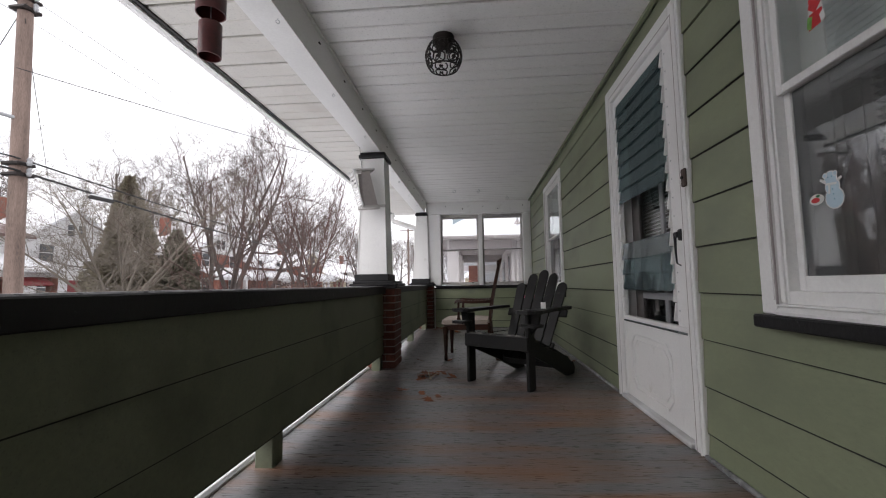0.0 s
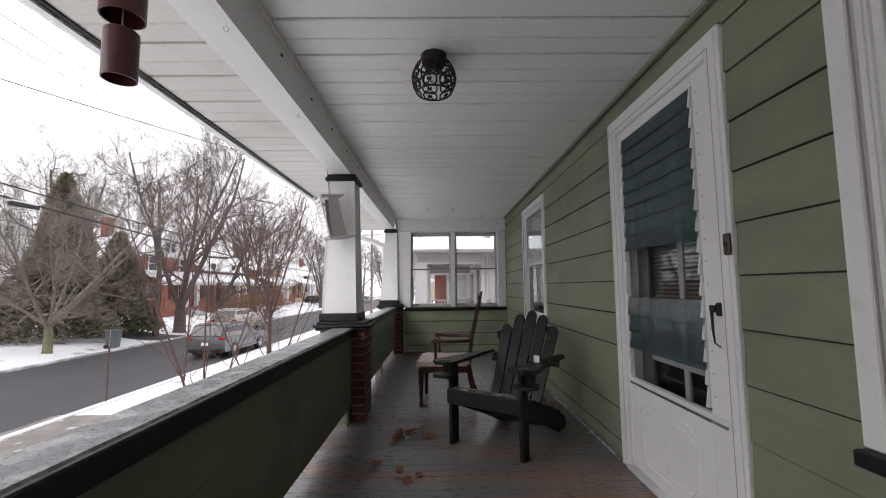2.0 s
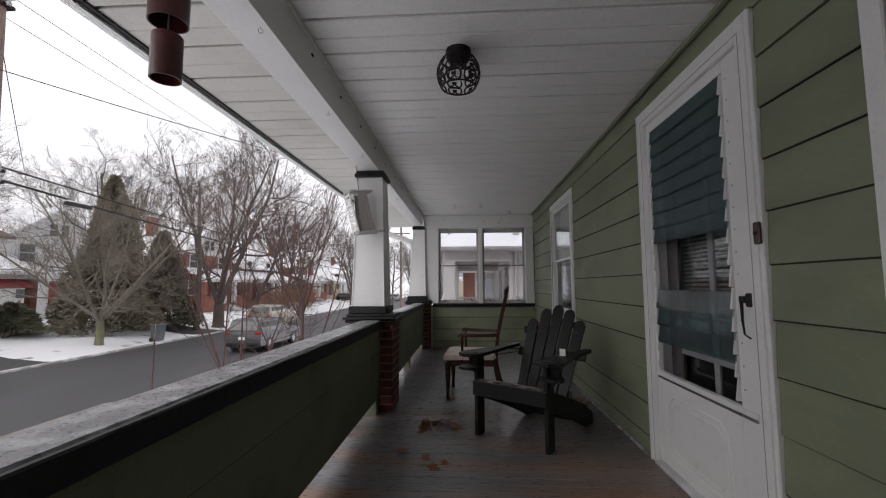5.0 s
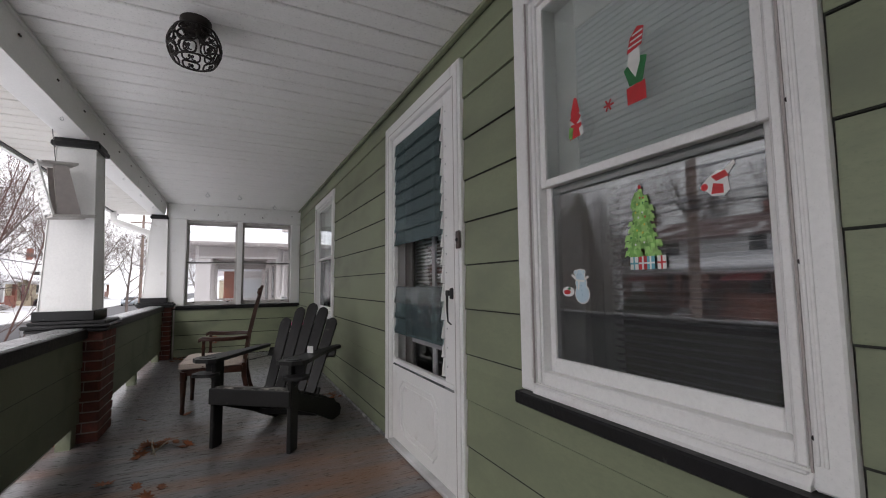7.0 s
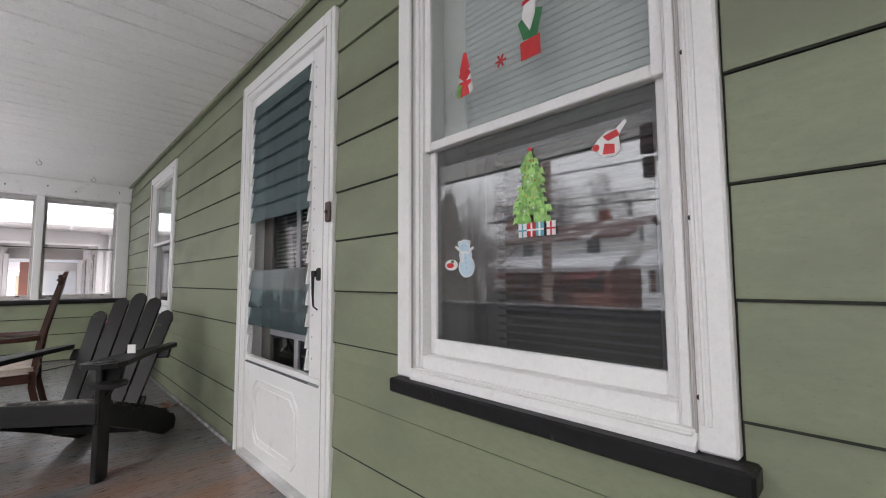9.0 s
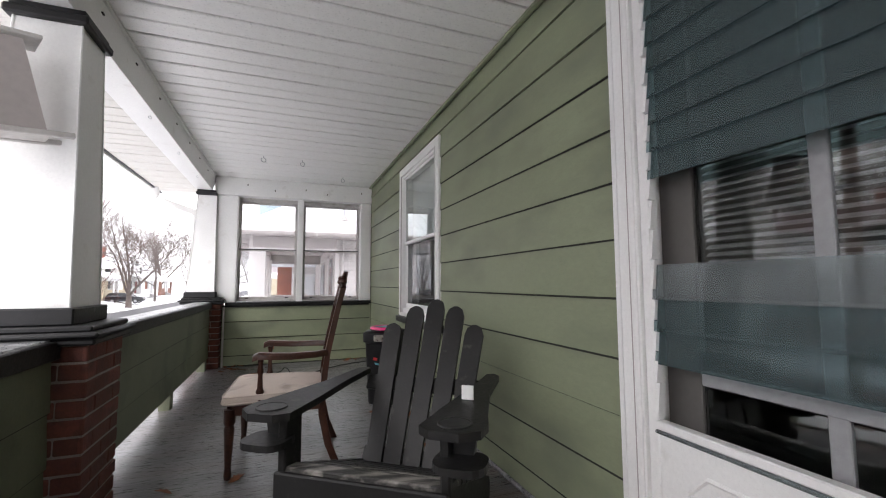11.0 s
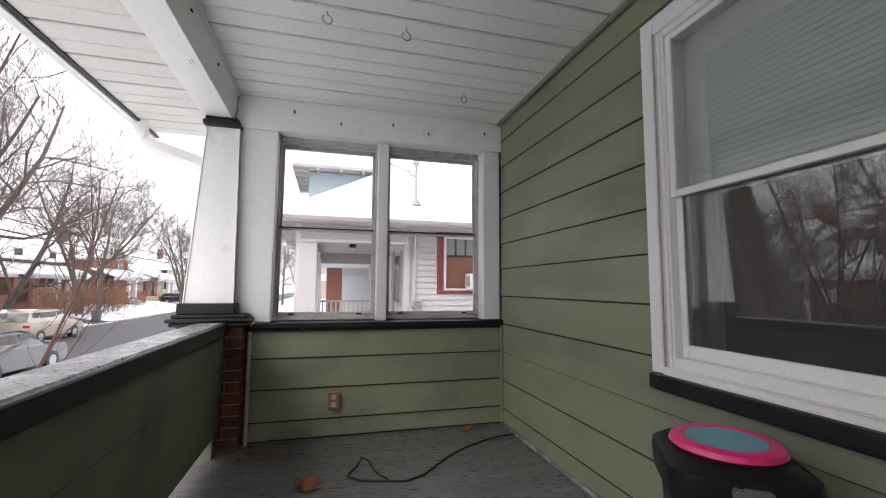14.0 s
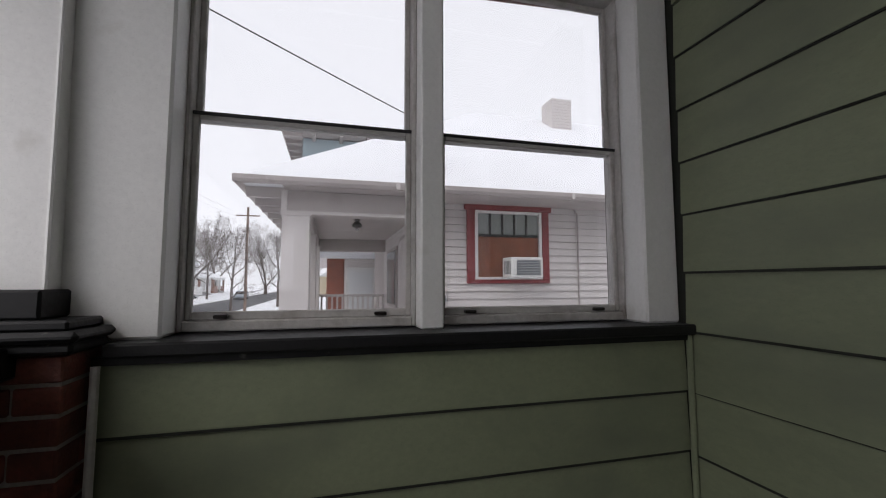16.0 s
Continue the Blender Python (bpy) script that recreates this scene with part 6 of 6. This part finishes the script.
    part("windscreen", Geo().add([(L - 1.22, -0.74, 1.05 * k), (L - 1.22, 0.74, 1.05 * k), (L - 1.90, 0.66, 1.49 * k), (L - 1.90, -0.66, 1.49 * k), (L - 1.26, -0.74, 1.03 * k), (L - 1.26, 0.74, 1.03 * k), (L - 1.94, 0.66, 1.47 * k), (L - 1.94, -0.66, 1.47 * k)],
                                 [(0, 1, 2, 3), (4, 7, 6, 5), (0, 4, 5, 1), (2, 6, 7, 3), (0, 3, 7, 4), (1, 5, 6, 2)]), CARGLASS, t)
    part("rear_window", Geo().add([(-L + 0.06, -0.7, 1.10 * k), (-L + 0.06, 0.7, 1.10 * k), (-L + 0.32, 0.64, 1.48 * k), (-L + 0.32, -0.64, 1.48 * k), (-L + 0.02, -0.7, 1.10 * k), (-L + 0.02, 0.7, 1.10 * k), (-L + 0.28, 0.64, 1.48 * k), (-L + 0.28, -0.64, 1.48 * k)],
                                  [(0, 1, 2, 3), (4, 7, 6, 5), (0, 4, 5, 1), (2, 6, 7, 3), (0, 3, 7, 4), (1, 5, 6, 2)]), CARGLASS, t)
    part("bumper", Geo().box(-L - 0.05, -L + 0.1, -0.8, 0.8, 0.35, 0.55, 0.04), RUBBER, t)
    part("number_plate", Geo().box(-L - 0.055, -L - 0.04, -0.16, 0.16, 0.62, 0.76), PAPER, t)
    if logo:
        for s in (-1, 1):
            y = s * (W + 0.004)
            part("badge", Geo().lathe([(0.19, -0.004), (0.19, 0.004)], (0.45, y, 0.72), 20, "y"), PAPER, t, "plain white round badge")
            part("badge", Geo().lathe([(0.14, -0.007), (0.14, 0.007)], (0.45, y, 0.72), 20, "y"), CARBLACK, t)
            for z, x0, x1, mm in ((0.80, -0.95, 0.2, PAPER), (0.715, -0.85, 0.2, PAPER), (0.63, -0.95, 0.2, PAPER)):
                part("lettering_bar", Geo().box(x0, x1, y - 0.004, y + 0.004, z - 0.03, z + 0.03), mm, t)
            part("trim_line", Geo().box(-1.2, 0.9, y - 0.003, y + 0.003, 0.50, 0.515), PAPER, t)
    return t


car(pose(-16.0, 10.15, GZ, 0, 0, -91), CARBLACK, "black crossover car with white side lettering parked across the street", 1.54, 4.6, True)
car(pose(-10.7, 21.9, GZ, 0, 0, 89), CARGREY, "silver grey crossover car parked at the near kerb", 1.56, 4.5)
car(pose(-15.45, 32.9, GZ, 0, 0, 90), CARTAN, "tan sport utility car parked at the far kerb", 1.75, 4.8)
car(pose(-15.6, 88, GZ, 0, 0, -90), CARBLUE, "silver blue car parked far down the street", 1.5, 4.5)
car(pose(-21, 74, lawn_z(-21), 0, 0, 0), CARBLACK, "dark car parked in a far driveway", 1.55, 4.5)


# ---- neighbour's house beyond the end windows ----
NY = 12.36
nb = thing("neighbour_house", pose(0, 0, 0), "off-white sided bungalow with dark red window trim and snowy hip roof", "house")
nwall = part("wall", Geo().box(1.12, 9.5, NY + 0.03, 20.0, GZ, 2.20), NBTRIM, nb)
part("front_wall", Geo().box(1.08, 1.12, NY + 0.2, 17.2, GZ, 2.0), NBWHITE, nb)
part("corner_board", Geo().box(1.06, 1.17, NY - 0.015, NY + 0.1, GZ, 2.20, 0.006), NBWHITE, nb)
EAVE, EX, EY = 2.19, -1.25, 11.72
RIDGE_Y, RIDGE_Z, APEX = 16.2, 5.18, 3.17
nroof = part("roof", Geo().add([(EX, EY, EAVE), (9.9, EY, EAVE), (9.9, 20.68, EAVE), (EX, 20.68, EAVE), (APEX, RIDGE_Y, RIDGE_Z), (9.9, RIDGE_Y, RIDGE_Z), (EX, EY, EAVE - 0.06), (9.9, EY, EAVE - 0.06), (9.9, 20.68, EAVE - 0.06), (EX, 20.68, EAVE - 0.06)],
                         [(0, 1, 5, 4), (2, 3, 4, 5), (3, 0, 4), (1, 2, 5), (0, 6, 7, 1), (1, 7, 8, 2), (2, 8, 9, 3), (3, 9, 6, 0), (6, 9, 8, 7)]), SNOW, nb, "snow covered hip roof")
part("gutter", Geo().prism([(EY - 0.075, EAVE - 0.01), (EY - 0.07, EAVE - 0.06), (EY - 0.045, EAVE - 0.095), (EY + 0.01, EAVE - 0.095), (EY + 0.01, EAVE - 0.01)], "x", EX - 0.06, 9.9), NBTRIM, nroof)
part("gutter", Geo().box(EX - 0.065, EX + 0.01, EY - 0.06, 20.68, EAVE - 0.095, EAVE - 0.01, 0.015), NBTRIM, nroof)
for x in (0.55, 3.0, 5.6):
    part("gutter_joint", Geo().box(x, x + 0.05, EY - 0.082, EY - 0.07, EAVE - 0.10, EAVE - 0.005, 0.003), NBWHITE, nroof)
for i in range(14):
    part("rafter", Geo().box(EX + 0.02, -0.78, 12.05 + i * 0.6, 12.12 + i * 0.6, EAVE - 0.19, EAVE - 0.062), NBTRIM, nroof)
part("soffit_board", Geo().box(-0.78, 9.9, EY + 0.02, NY + 0.02, EAVE - 0.10, EAVE - 0.062), NBTRIM, nroof)
part("porch_beam", Geo().box(-0.80, 1.06, 12.0, 12.30, 1.81, 2.09, 0.01), NBTRIM, nb)
part("beam_board", Geo().box(-0.82, 1.06, 11.985, 12.0, 1.795, 1.835, 0.004).box(-0.82, -0.745, 11.98, 12.0, 1.835, 2.09, 0.004), NBWHITE, nb)
part("porch_beam", Geo().box(-0.80, -0.50, 12.30, 17.2, 1.81, 2.09, 0.01), NBTRIM, nb)
part("porch_ceiling", Geo().box(-0.50, 1.09, 12.30, 17.2, 1.985, 2.02), NBTRIM, nb)
part("end_beam", Geo().box(-0.50, 1.09, 16.95, 17.2, 1.70, 1.985, 0.01), NBTRIM, nb)
part("porch_floor", Geo().box(-0.95, 1.09, 11.9, 17.3, -0.35, -0.2), NBTRIM, nb)
part("porch_base", Geo().box(-0.9, 1.09, 12.0, 17.2, GZ, -0.35), NBTRIM, nb)
for y in (12.0, 14.4, 16.85):
    part("porch_column", Geo().loft([[(-0.645 - q, y + 0.165 - q, z), (-0.645 + q, y + 0.165 - q, z), (-0.645 + q, y + 0.165 + q, z), (-0.645 - q, y + 0.165 + q, z)] for q, z in ((0.20, GZ), (0.178, -0.2), (0.160, 1.79))]), NBWHITE, nb)
    part("column_cap", Geo().box(-0.83, -0.46, y - 0.02, y + 0.35, 1.775, 1.812, 0.006), NBWHITE, nb)
part("hand_rail", Geo().box(-0.5, 1.08, 17.05, 17.12, 0.60, 0.66, 0.01).box(-0.5, 1.08, 17.05, 17.12, -0.02, 0.03, 0.01), NBWHITE, nb)
for i in range(13):
    x = -0.42 + i * 0.122
    part("baluster", Geo().box(x - 0.022, x + 0.022, 17.065, 17.105, 0.03, 0.60), NBWHITE, nb)
for y0, y1, z0, z1, mm in ((12.75, 13.3, 0.75, 1.65, DARKGLASS), (13.7, 14.5, -0.2, 1.72, NBWHITE), (15.0, 16.2, 0.5, 1.6, DARKGLASS)):
    f = part("window" if mm is DARKGLASS else "door", Geo().box(1.04, 1.085, y0 - 0.08, y1 + 0.08, z0 - 0.08, z1 + 0.08, 0.01), NBTRIM, nb)
    part("pane", Geo().box(1.025, 1.045, y0, y1, z0, z1), mm, f)
lantern = part("porch_lamp", Geo().lathe([(0.05, 0.12), (0.05, 0.10), (0.02, 0.09), (0.05, 0.07), (0.085, 0.03), (0.075, 0.0), (0.03, -0.02)], (0.19, 13.57, 1.865), 12), IRON, nb)
part("lamp_bulb", Geo().lathe([(0.012, -0.02), (0.03, -0.05), (0.02, -0.075), (0.002, -0.08)], (0.19, 13.57, 1.865), 10), PAPER, lantern)
# electric service: meter, conduit, mast through the eave and weatherhead
part("conduit", Geo().tube([(1.245, NY - 0.045, 2.10), (1.245, NY - 0.045, 0.80)], 0.028, 10), NBWHITE, nb)
meter = part("meter", Geo().lathe([(0.085, 0.0), (0.095, -0.03), (0.09, -0.07), (0.06, -0.10), (0.002, -0.105)], (1.275, NY - 0.03, 0.71), 20, "y"), ALU, nb, "round glass electric meter")
part("meter_box", Geo().box(1.17, 1.38, NY - 0.05, NY - 0.015, 0.56, 0.84, 0.008), NBWHITE, meter)
mast = part("service_mast", Geo().tube([(1.265, NY - 0.03, 2.13), (1.265, NY - 0.03, 3.36)], 0.026, 10), ALU, nb, "grey metal service mast")
part("flashing", Geo().lathe([(0.11, -0.02), (0.075, 0.05), (0.03, 0.12)], (1.265, NY - 0.03, 2.58), 14), NBTRIM, mast)
part("weatherhead", Geo().lathe([(0.028, 0.0), (0.06, 0.02), (0.065, 0.06), (0.03, 0.10), (0.002, 0.11)], (1.265, NY - 0.03, 3.33), 14), NBTRIM, mast)
part("bracket", Geo().box(1.14, 1.30, NY - 0.045, NY - 0.015, 3.12, 3.15, 0.004).tube([(1.15, NY - 0.03, 3.15), (1.13, NY - 0.03, 3.22)], 0.012, 6), ALU, mast)
part("cable", Geo().tube([(3.45, NY - 0.02, 2.1), (3.52, NY - 0.02, 2.0), (3.52, NY - 0.02, 0.6), (3.54, NY - 0.02, -1.5)], 0.014, 6), NBTRIM, nb)
# window with dark red casing, plywood and an air conditioner
F0, F1, G0, G1 = 1.816, 2.90, 0.985, 2.01
nw = part("window", Geo().box(F0 - 0.125, F0, NY - 0.03, NY + 0.03, G0, G1, 0.006).box(F1, F1 + 0.115, NY - 0.03, NY + 0.03, G0, G1, 0.006).box(F0 - 0.165, F1 + 0.155, NY - 0.045, NY + 0.03, G1, G1 + 0.125, 0.008).box(F0 - 0.125, F1 + 0.115, NY - 0.04, NY + 0.03, G0 - 0.055, G0, 0.006), NBRED, nb, "dark red wooden window casing")
part("window_frame", Geo().box(F0, F0 + 0.05, NY - 0.02, NY + 0.06, G0, G1, 0.004).box(F1 - 0.05, F1, NY - 0.02, NY + 0.06, G0, G1, 0.004).box(F0 + 0.05, F1 - 0.05, NY - 0.02, NY + 0.06, G0, G0 + 0.04, 0.004).box(F0 + 0.05, F1 - 0.05, NY - 0.02, NY + 0.06, G1 - 0.04, G1, 0.004), PAPER, nw)
part("panel", Geo().box(F0 + 0.05, F1 - 0.05, NY + 0.015, NY + 0.045, G0 + 0.04, 1.625), PLYWOOD, nw, "reddish plywood panel")
part("pane", Geo().box(F0 + 0.05, F1 - 0.05, NY + 0.02, NY + 0.045, 1.65, G1 - 0.04), NBSHADE, nw)
for i in range(4):
    x = F0 + 0.05 + (F1 - F0 - 0.1) * (i + 1) / 5
    part("muntin", Geo().box(x - 0.014, x + 0.014, NY + 0.005, NY + 0.02, 1.65, G1 - 0.04), RUBBER, nw)
part("meeting_rail", Geo().box(F0 + 0.05, F1 - 0.05, NY - 0.005, NY + 0.03, 1.62, 1.66, 0.004), RUBBER, nw)
ac = thing("air_conditioner", pose(2.49, NY - 0.02, 1.015) @ Matrix.Diagonal((0.83, 0.95, 0.80, 1)), "white window air conditioner with grey side grille", "air conditioner")
part("body", Geo().box(-0.30, 0.30, -0.34, 0.0, 0.0, 0.36, 0.015), PAPER, ac)
part("grille", Geo().box(-0.20, 0.24, -0.348, -0.338, 0.04, 0.31), BINGREY, ac)
for i in range(9):
    part("slat", Geo().box(-0.20, 0.24, -0.354, -0.348, 0.055 + i * 0.029, 0.066 + i * 0.029), ALU, ac)
for i in range(5):
    part("side_vent", Geo().box(-0.304, -0.298, -0.31 + i * 0.05, -0.285 + i * 0.05, 0.06, 0.30), BINGREY, ac)
# street-side dormer with open eaves
dm = part("dormer", Geo().box(-0.80, 3.4, 15.1, 17.3, 2.4, 3.80), DORMERBLUE, nb, "pale blue dormer wall")
part("dormer_roof", Geo().box(-1.15, 3.6, 14.65, 17.75, 3.845, 3.90, 0.01), SNOW, dm)
part("dormer_eave", Geo().box(-1.16, 3.6, 14.64, 14.67, 3.79, 3.86, 0.006).box(-1.165, -1.14, 14.67, 17.75, 3.79, 3.86, 0.006).box(-1.14, 3.6, 14.67, 17.7, 3.825, 3.845), NBTRIM, dm)
for i in range(6):
    part("rafter_tail", Geo().box(-1.14, -0.80, 14.85 + i * 0.45, 14.92 + i * 0.45, 3.74, 3.824), NBTRIM, dm)
for i in range(5):
    x = -0.62 + i * 0.52
    part("rafter_tail", Geo().box(x, x + 0.07, 14.67, 15.1, 3.74, 3.824), NBTRIM, dm)
chim = part("chimney", Geo().box(4.88, 5.40, 15.4, 15.9, 3.9, 5.40, 0.01), NBTRIM, nb)
for c in range(20):
    part("brick_course", Geo().box(4.875, 5.405, 15.395, 15.905, 3.95 + c * 0.073, 3.95 + c * 0.073 + 0.062, 0.004), NBWHITE, chim)
# next house on: orange brick with a wide window
nb2 = thing("brick_house", pose(0, 0, 0), "orange brick house with a wide white framed window", "house")
part("wall", Geo().box(-0.35, 8, 21.2, 30, GZ, 1.75), ORANGEBRICK, nb2)
part("wall_panel", Geo().box(0.22, 8, 21.12, 21.25, GZ, 1.75), NBWHITE, nb2)
part("roof", Geo().prism([(-1.0, 1.75), (9, 1.75), (9, 2.05), (-1.0, 1.95)], "y", 20.7, 31), SNOW, nb2)
w2 = part("window", Geo().box(0.28, 2.2, 21.05, 21.14, -0.05, 1.45, 0.01), PAPER, nb2)
part("pane", Geo().box(0.38, 1.15, 21.02, 21.06, 0.08, 1.33), SHADE, w2)
part("pane", Geo().box(1.25, 2.1, 21.02, 21.06, 0.08, 1.33), BINGREY, w2)
for c in range(30):
    for k in range(2):
        part("brick", Geo().box(-0.36 + k * 0.28 + 0.02 * (c % 2), -0.36 + k * 0.28 + 0.26, 21.175, 21.2, -0.4 + c * 0.072, -0.4 + c * 0.072 + 0.062), ORANGEBRICK, nb2)
# courses of the neighbour's siding
for c in range(23):
    z = -0.05 + c * 0.108
    if z > 2.07:
        continue
    for x0, x1 in ((1.17, F0 - 0.12), (F1 + 0.11, 9.5)) if 0.84 < z < G1 + 0.10 else ((1.17, 9.5),):
        part("siding_board", Geo().prism([(NY + 0.03, z), (NY - 0.012, z), (NY + 0.016, z + 0.103), (NY + 0.03, z + 0.103)], "x", x0, x1), NBWHITE, nwall)

# eave downspout near the end column
sp = thing("downspout", pose(0, 0, 0), "white bent metal downspout under the eave", "downspout")
part("pipe", Geo().tube([(-1.68, 8.28, 2.30), (-1.68, 8.28, 2.16), (-1.65, 8.275, 2.12), (-1.20, 8.14, 1.95), (-1.16, 8.12, 1.90), (-1.15, 8.10, 1.0), (-1.15, 8.10, -1.8)], 0.054, 4), WHITE, sp)

# ---- pieces: boards and bricks ----
board_mesh = Geo().box(-1.25, 1.068, 0.0, 0.0846, -0.024, 0.0, 0.0012).mesh("floor_board", FLOOR)
y = Y0
while y < 8.0:
    b = new("floor_board", board_mesh)
    b.parent = floor
    b.location = (0, y, 0.0006 * math.sin(y * 37.0))
    y += 0.0855


def lap_board(parent, flip, face, u0, u1, z0, z1, material, axis):
    """One lapped board on a wall; face is the wall's plane, flip the side it faces."""
    t, low = 0.0115 * flip, 0.0035 * flip
    prof = [(face, z0 + 0.001), (face + t, z0 + 0.001), (face + t * 1.05, z0 + 0.006), (face + low, z1 - 0.0055), (face, z1 - 0.0055)]
    g = Geo()
    if axis == "y":
        g.prism(prof, "y", u0, u1)
    else:
        v = [(u, d, z) for u in (u0, u1) for d, z in prof]
        n = len(prof)
        g.add(v, [tuple(range(n)), tuple(range(n, 2 * n))[::-1]] + [(i, (i + 1) % n, n + (i + 1) % n, n + i) for i in range(n)])
    part("siding_board", g, material, parent)
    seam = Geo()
    # dark strip standing in for the lap's shadow line, deeper on lower boards
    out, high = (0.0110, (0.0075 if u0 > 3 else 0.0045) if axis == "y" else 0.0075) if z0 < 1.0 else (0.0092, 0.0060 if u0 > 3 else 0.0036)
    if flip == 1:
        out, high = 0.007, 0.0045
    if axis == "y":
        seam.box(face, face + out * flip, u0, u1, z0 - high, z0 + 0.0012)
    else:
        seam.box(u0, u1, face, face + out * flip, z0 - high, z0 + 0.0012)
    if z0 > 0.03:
        part("joint", seam, GAPSHADE, parent)


def spans(a, b, z0, z1, holes):
    out = [(a, b)]
    for h0, h1, hz0, hz1 in holes:
        if z1 <= hz0 + 0.004 or z0 >= hz1 - 0.004:
            continue
        nxt = []
        for s, e in out:
            if h1 <= s or h0 >= e:
                nxt.append((s, e))
                continue
            if h0 > s:
                nxt.append((s, h0))
            if h1 < e:
                nxt.append((h1, e))
        out = nxt
    return out


for z0, z1 in zip(COURSES, COURSES[1:]):
    levels = sorted({z0, z1, *[q for c in CASED for q in c[2:] if z0 + 0.004 < q < z1 - 0.004]})
    for q0, q1 in zip(levels, levels[1:]):
        for a, b in spans(Y0, 7.835, q0, q1, CASED):
            f0, f1 = (q0 - z0) / (z1 - z0), (q1 - z0) / (z1 - z0)
            # the boards beyond the door sit a little lower than those before it
            up = 0.010 if b < 0.6 else 0.006 if b < 2.0 else 0.014 if a > 6.0 and z0 < 1.3 else 0.012 if a > 3.0 and z0 < 0.6 else -0.008 if a > 3.0 and z0 > 1.5 else 0.0
            if q0 == z0 and q1 == z1:
                lap_board(wall_east, -1, WALLX, a, b, z0 + (0.012 if z0 == 0 else up), z1 + up, SIDING, "y")
            else:
                t0, t1 = -(0.0115 - 0.008 * f0), -(0.0115 - 0.008 * f1)
                d0 = -0.001 - up if q0 == z0 else 0.0
                d1 = 0.0045 - up if q1 == z1 else 0.0
                part("siding_board", Geo().prism([(WALLX, q0 - d0), (WALLX + t0, q0 - d0), (WALLX + t1, q1 - d1), (WALLX, q1 - d1)], "y", a, b), SIDING, wall_east)
for z0, z1 in zip([0.0, 0.135, 0.347, 0.556], [0.135, 0.347, 0.556, 0.74]):
    lap_board(wall_north, -1, BACK + 0.02, -0.795, 1.05, z0 + 0.012 * (z0 == 0), z1, SIDING, "x")
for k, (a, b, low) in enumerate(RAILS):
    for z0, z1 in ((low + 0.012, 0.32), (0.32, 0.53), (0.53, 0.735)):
        lap_board(rail_walls[k], 1, RAILX - 0.005, a, b, z0, z1, RAILSHADED, "y")

# bricks: running courses on the faces of each pier
def brick_mesh(l, w, h):
    key = (round(l, 3), round(w, 3))
    if key not in BRICK_MESHES:
        BRICK_MESHES[key] = Geo().box(-l / 2, l / 2, -w / 2, w / 2, 0, h, 0.004).mesh("brick", BRICK)
    return BRICK_MESHES[key]


brick_rng = random.Random(9)
for p, (cx, cy) in zip(piers, PIERS):
    for c in range(11):
        z = 0.004 + c * 0.0715
        shift = c % 2
        for side in range(4):
            half_u, half_v = (0.185, 0.19) if side % 2 == 0 else (0.19, 0.18)
            cells = [(-0.2 + 0.0, 0.19), (0.0, 0.19)] if shift == 0 else [(-0.2, 0.09), (-0.1, 0.19), (0.1, 0.09)]
            for u, l in cells:
                uc = u + 0.005 + l / 2
                d = half_v - 0.004 + brick_rng.uniform(-0.0015, 0.002)
                if side == 0:
                    pos, turn = (cx + d, cy + uc * 0.94), 90
                elif side == 1:
                    pos, turn = (cx + uc * 0.97, cy - d - 0.001), 0
                elif side == 2:
                    pos, turn = (cx - d, cy + uc * 0.94), 90
                else:
                    pos, turn = (cx + uc * 0.97, cy + d + 0.001), 0
                b = new("brick", brick_mesh(l, 0.02, 0.061))
                b.parent = p
                b.matrix_basis = pose(pos[0], pos[1], z, 0, 0, turn)
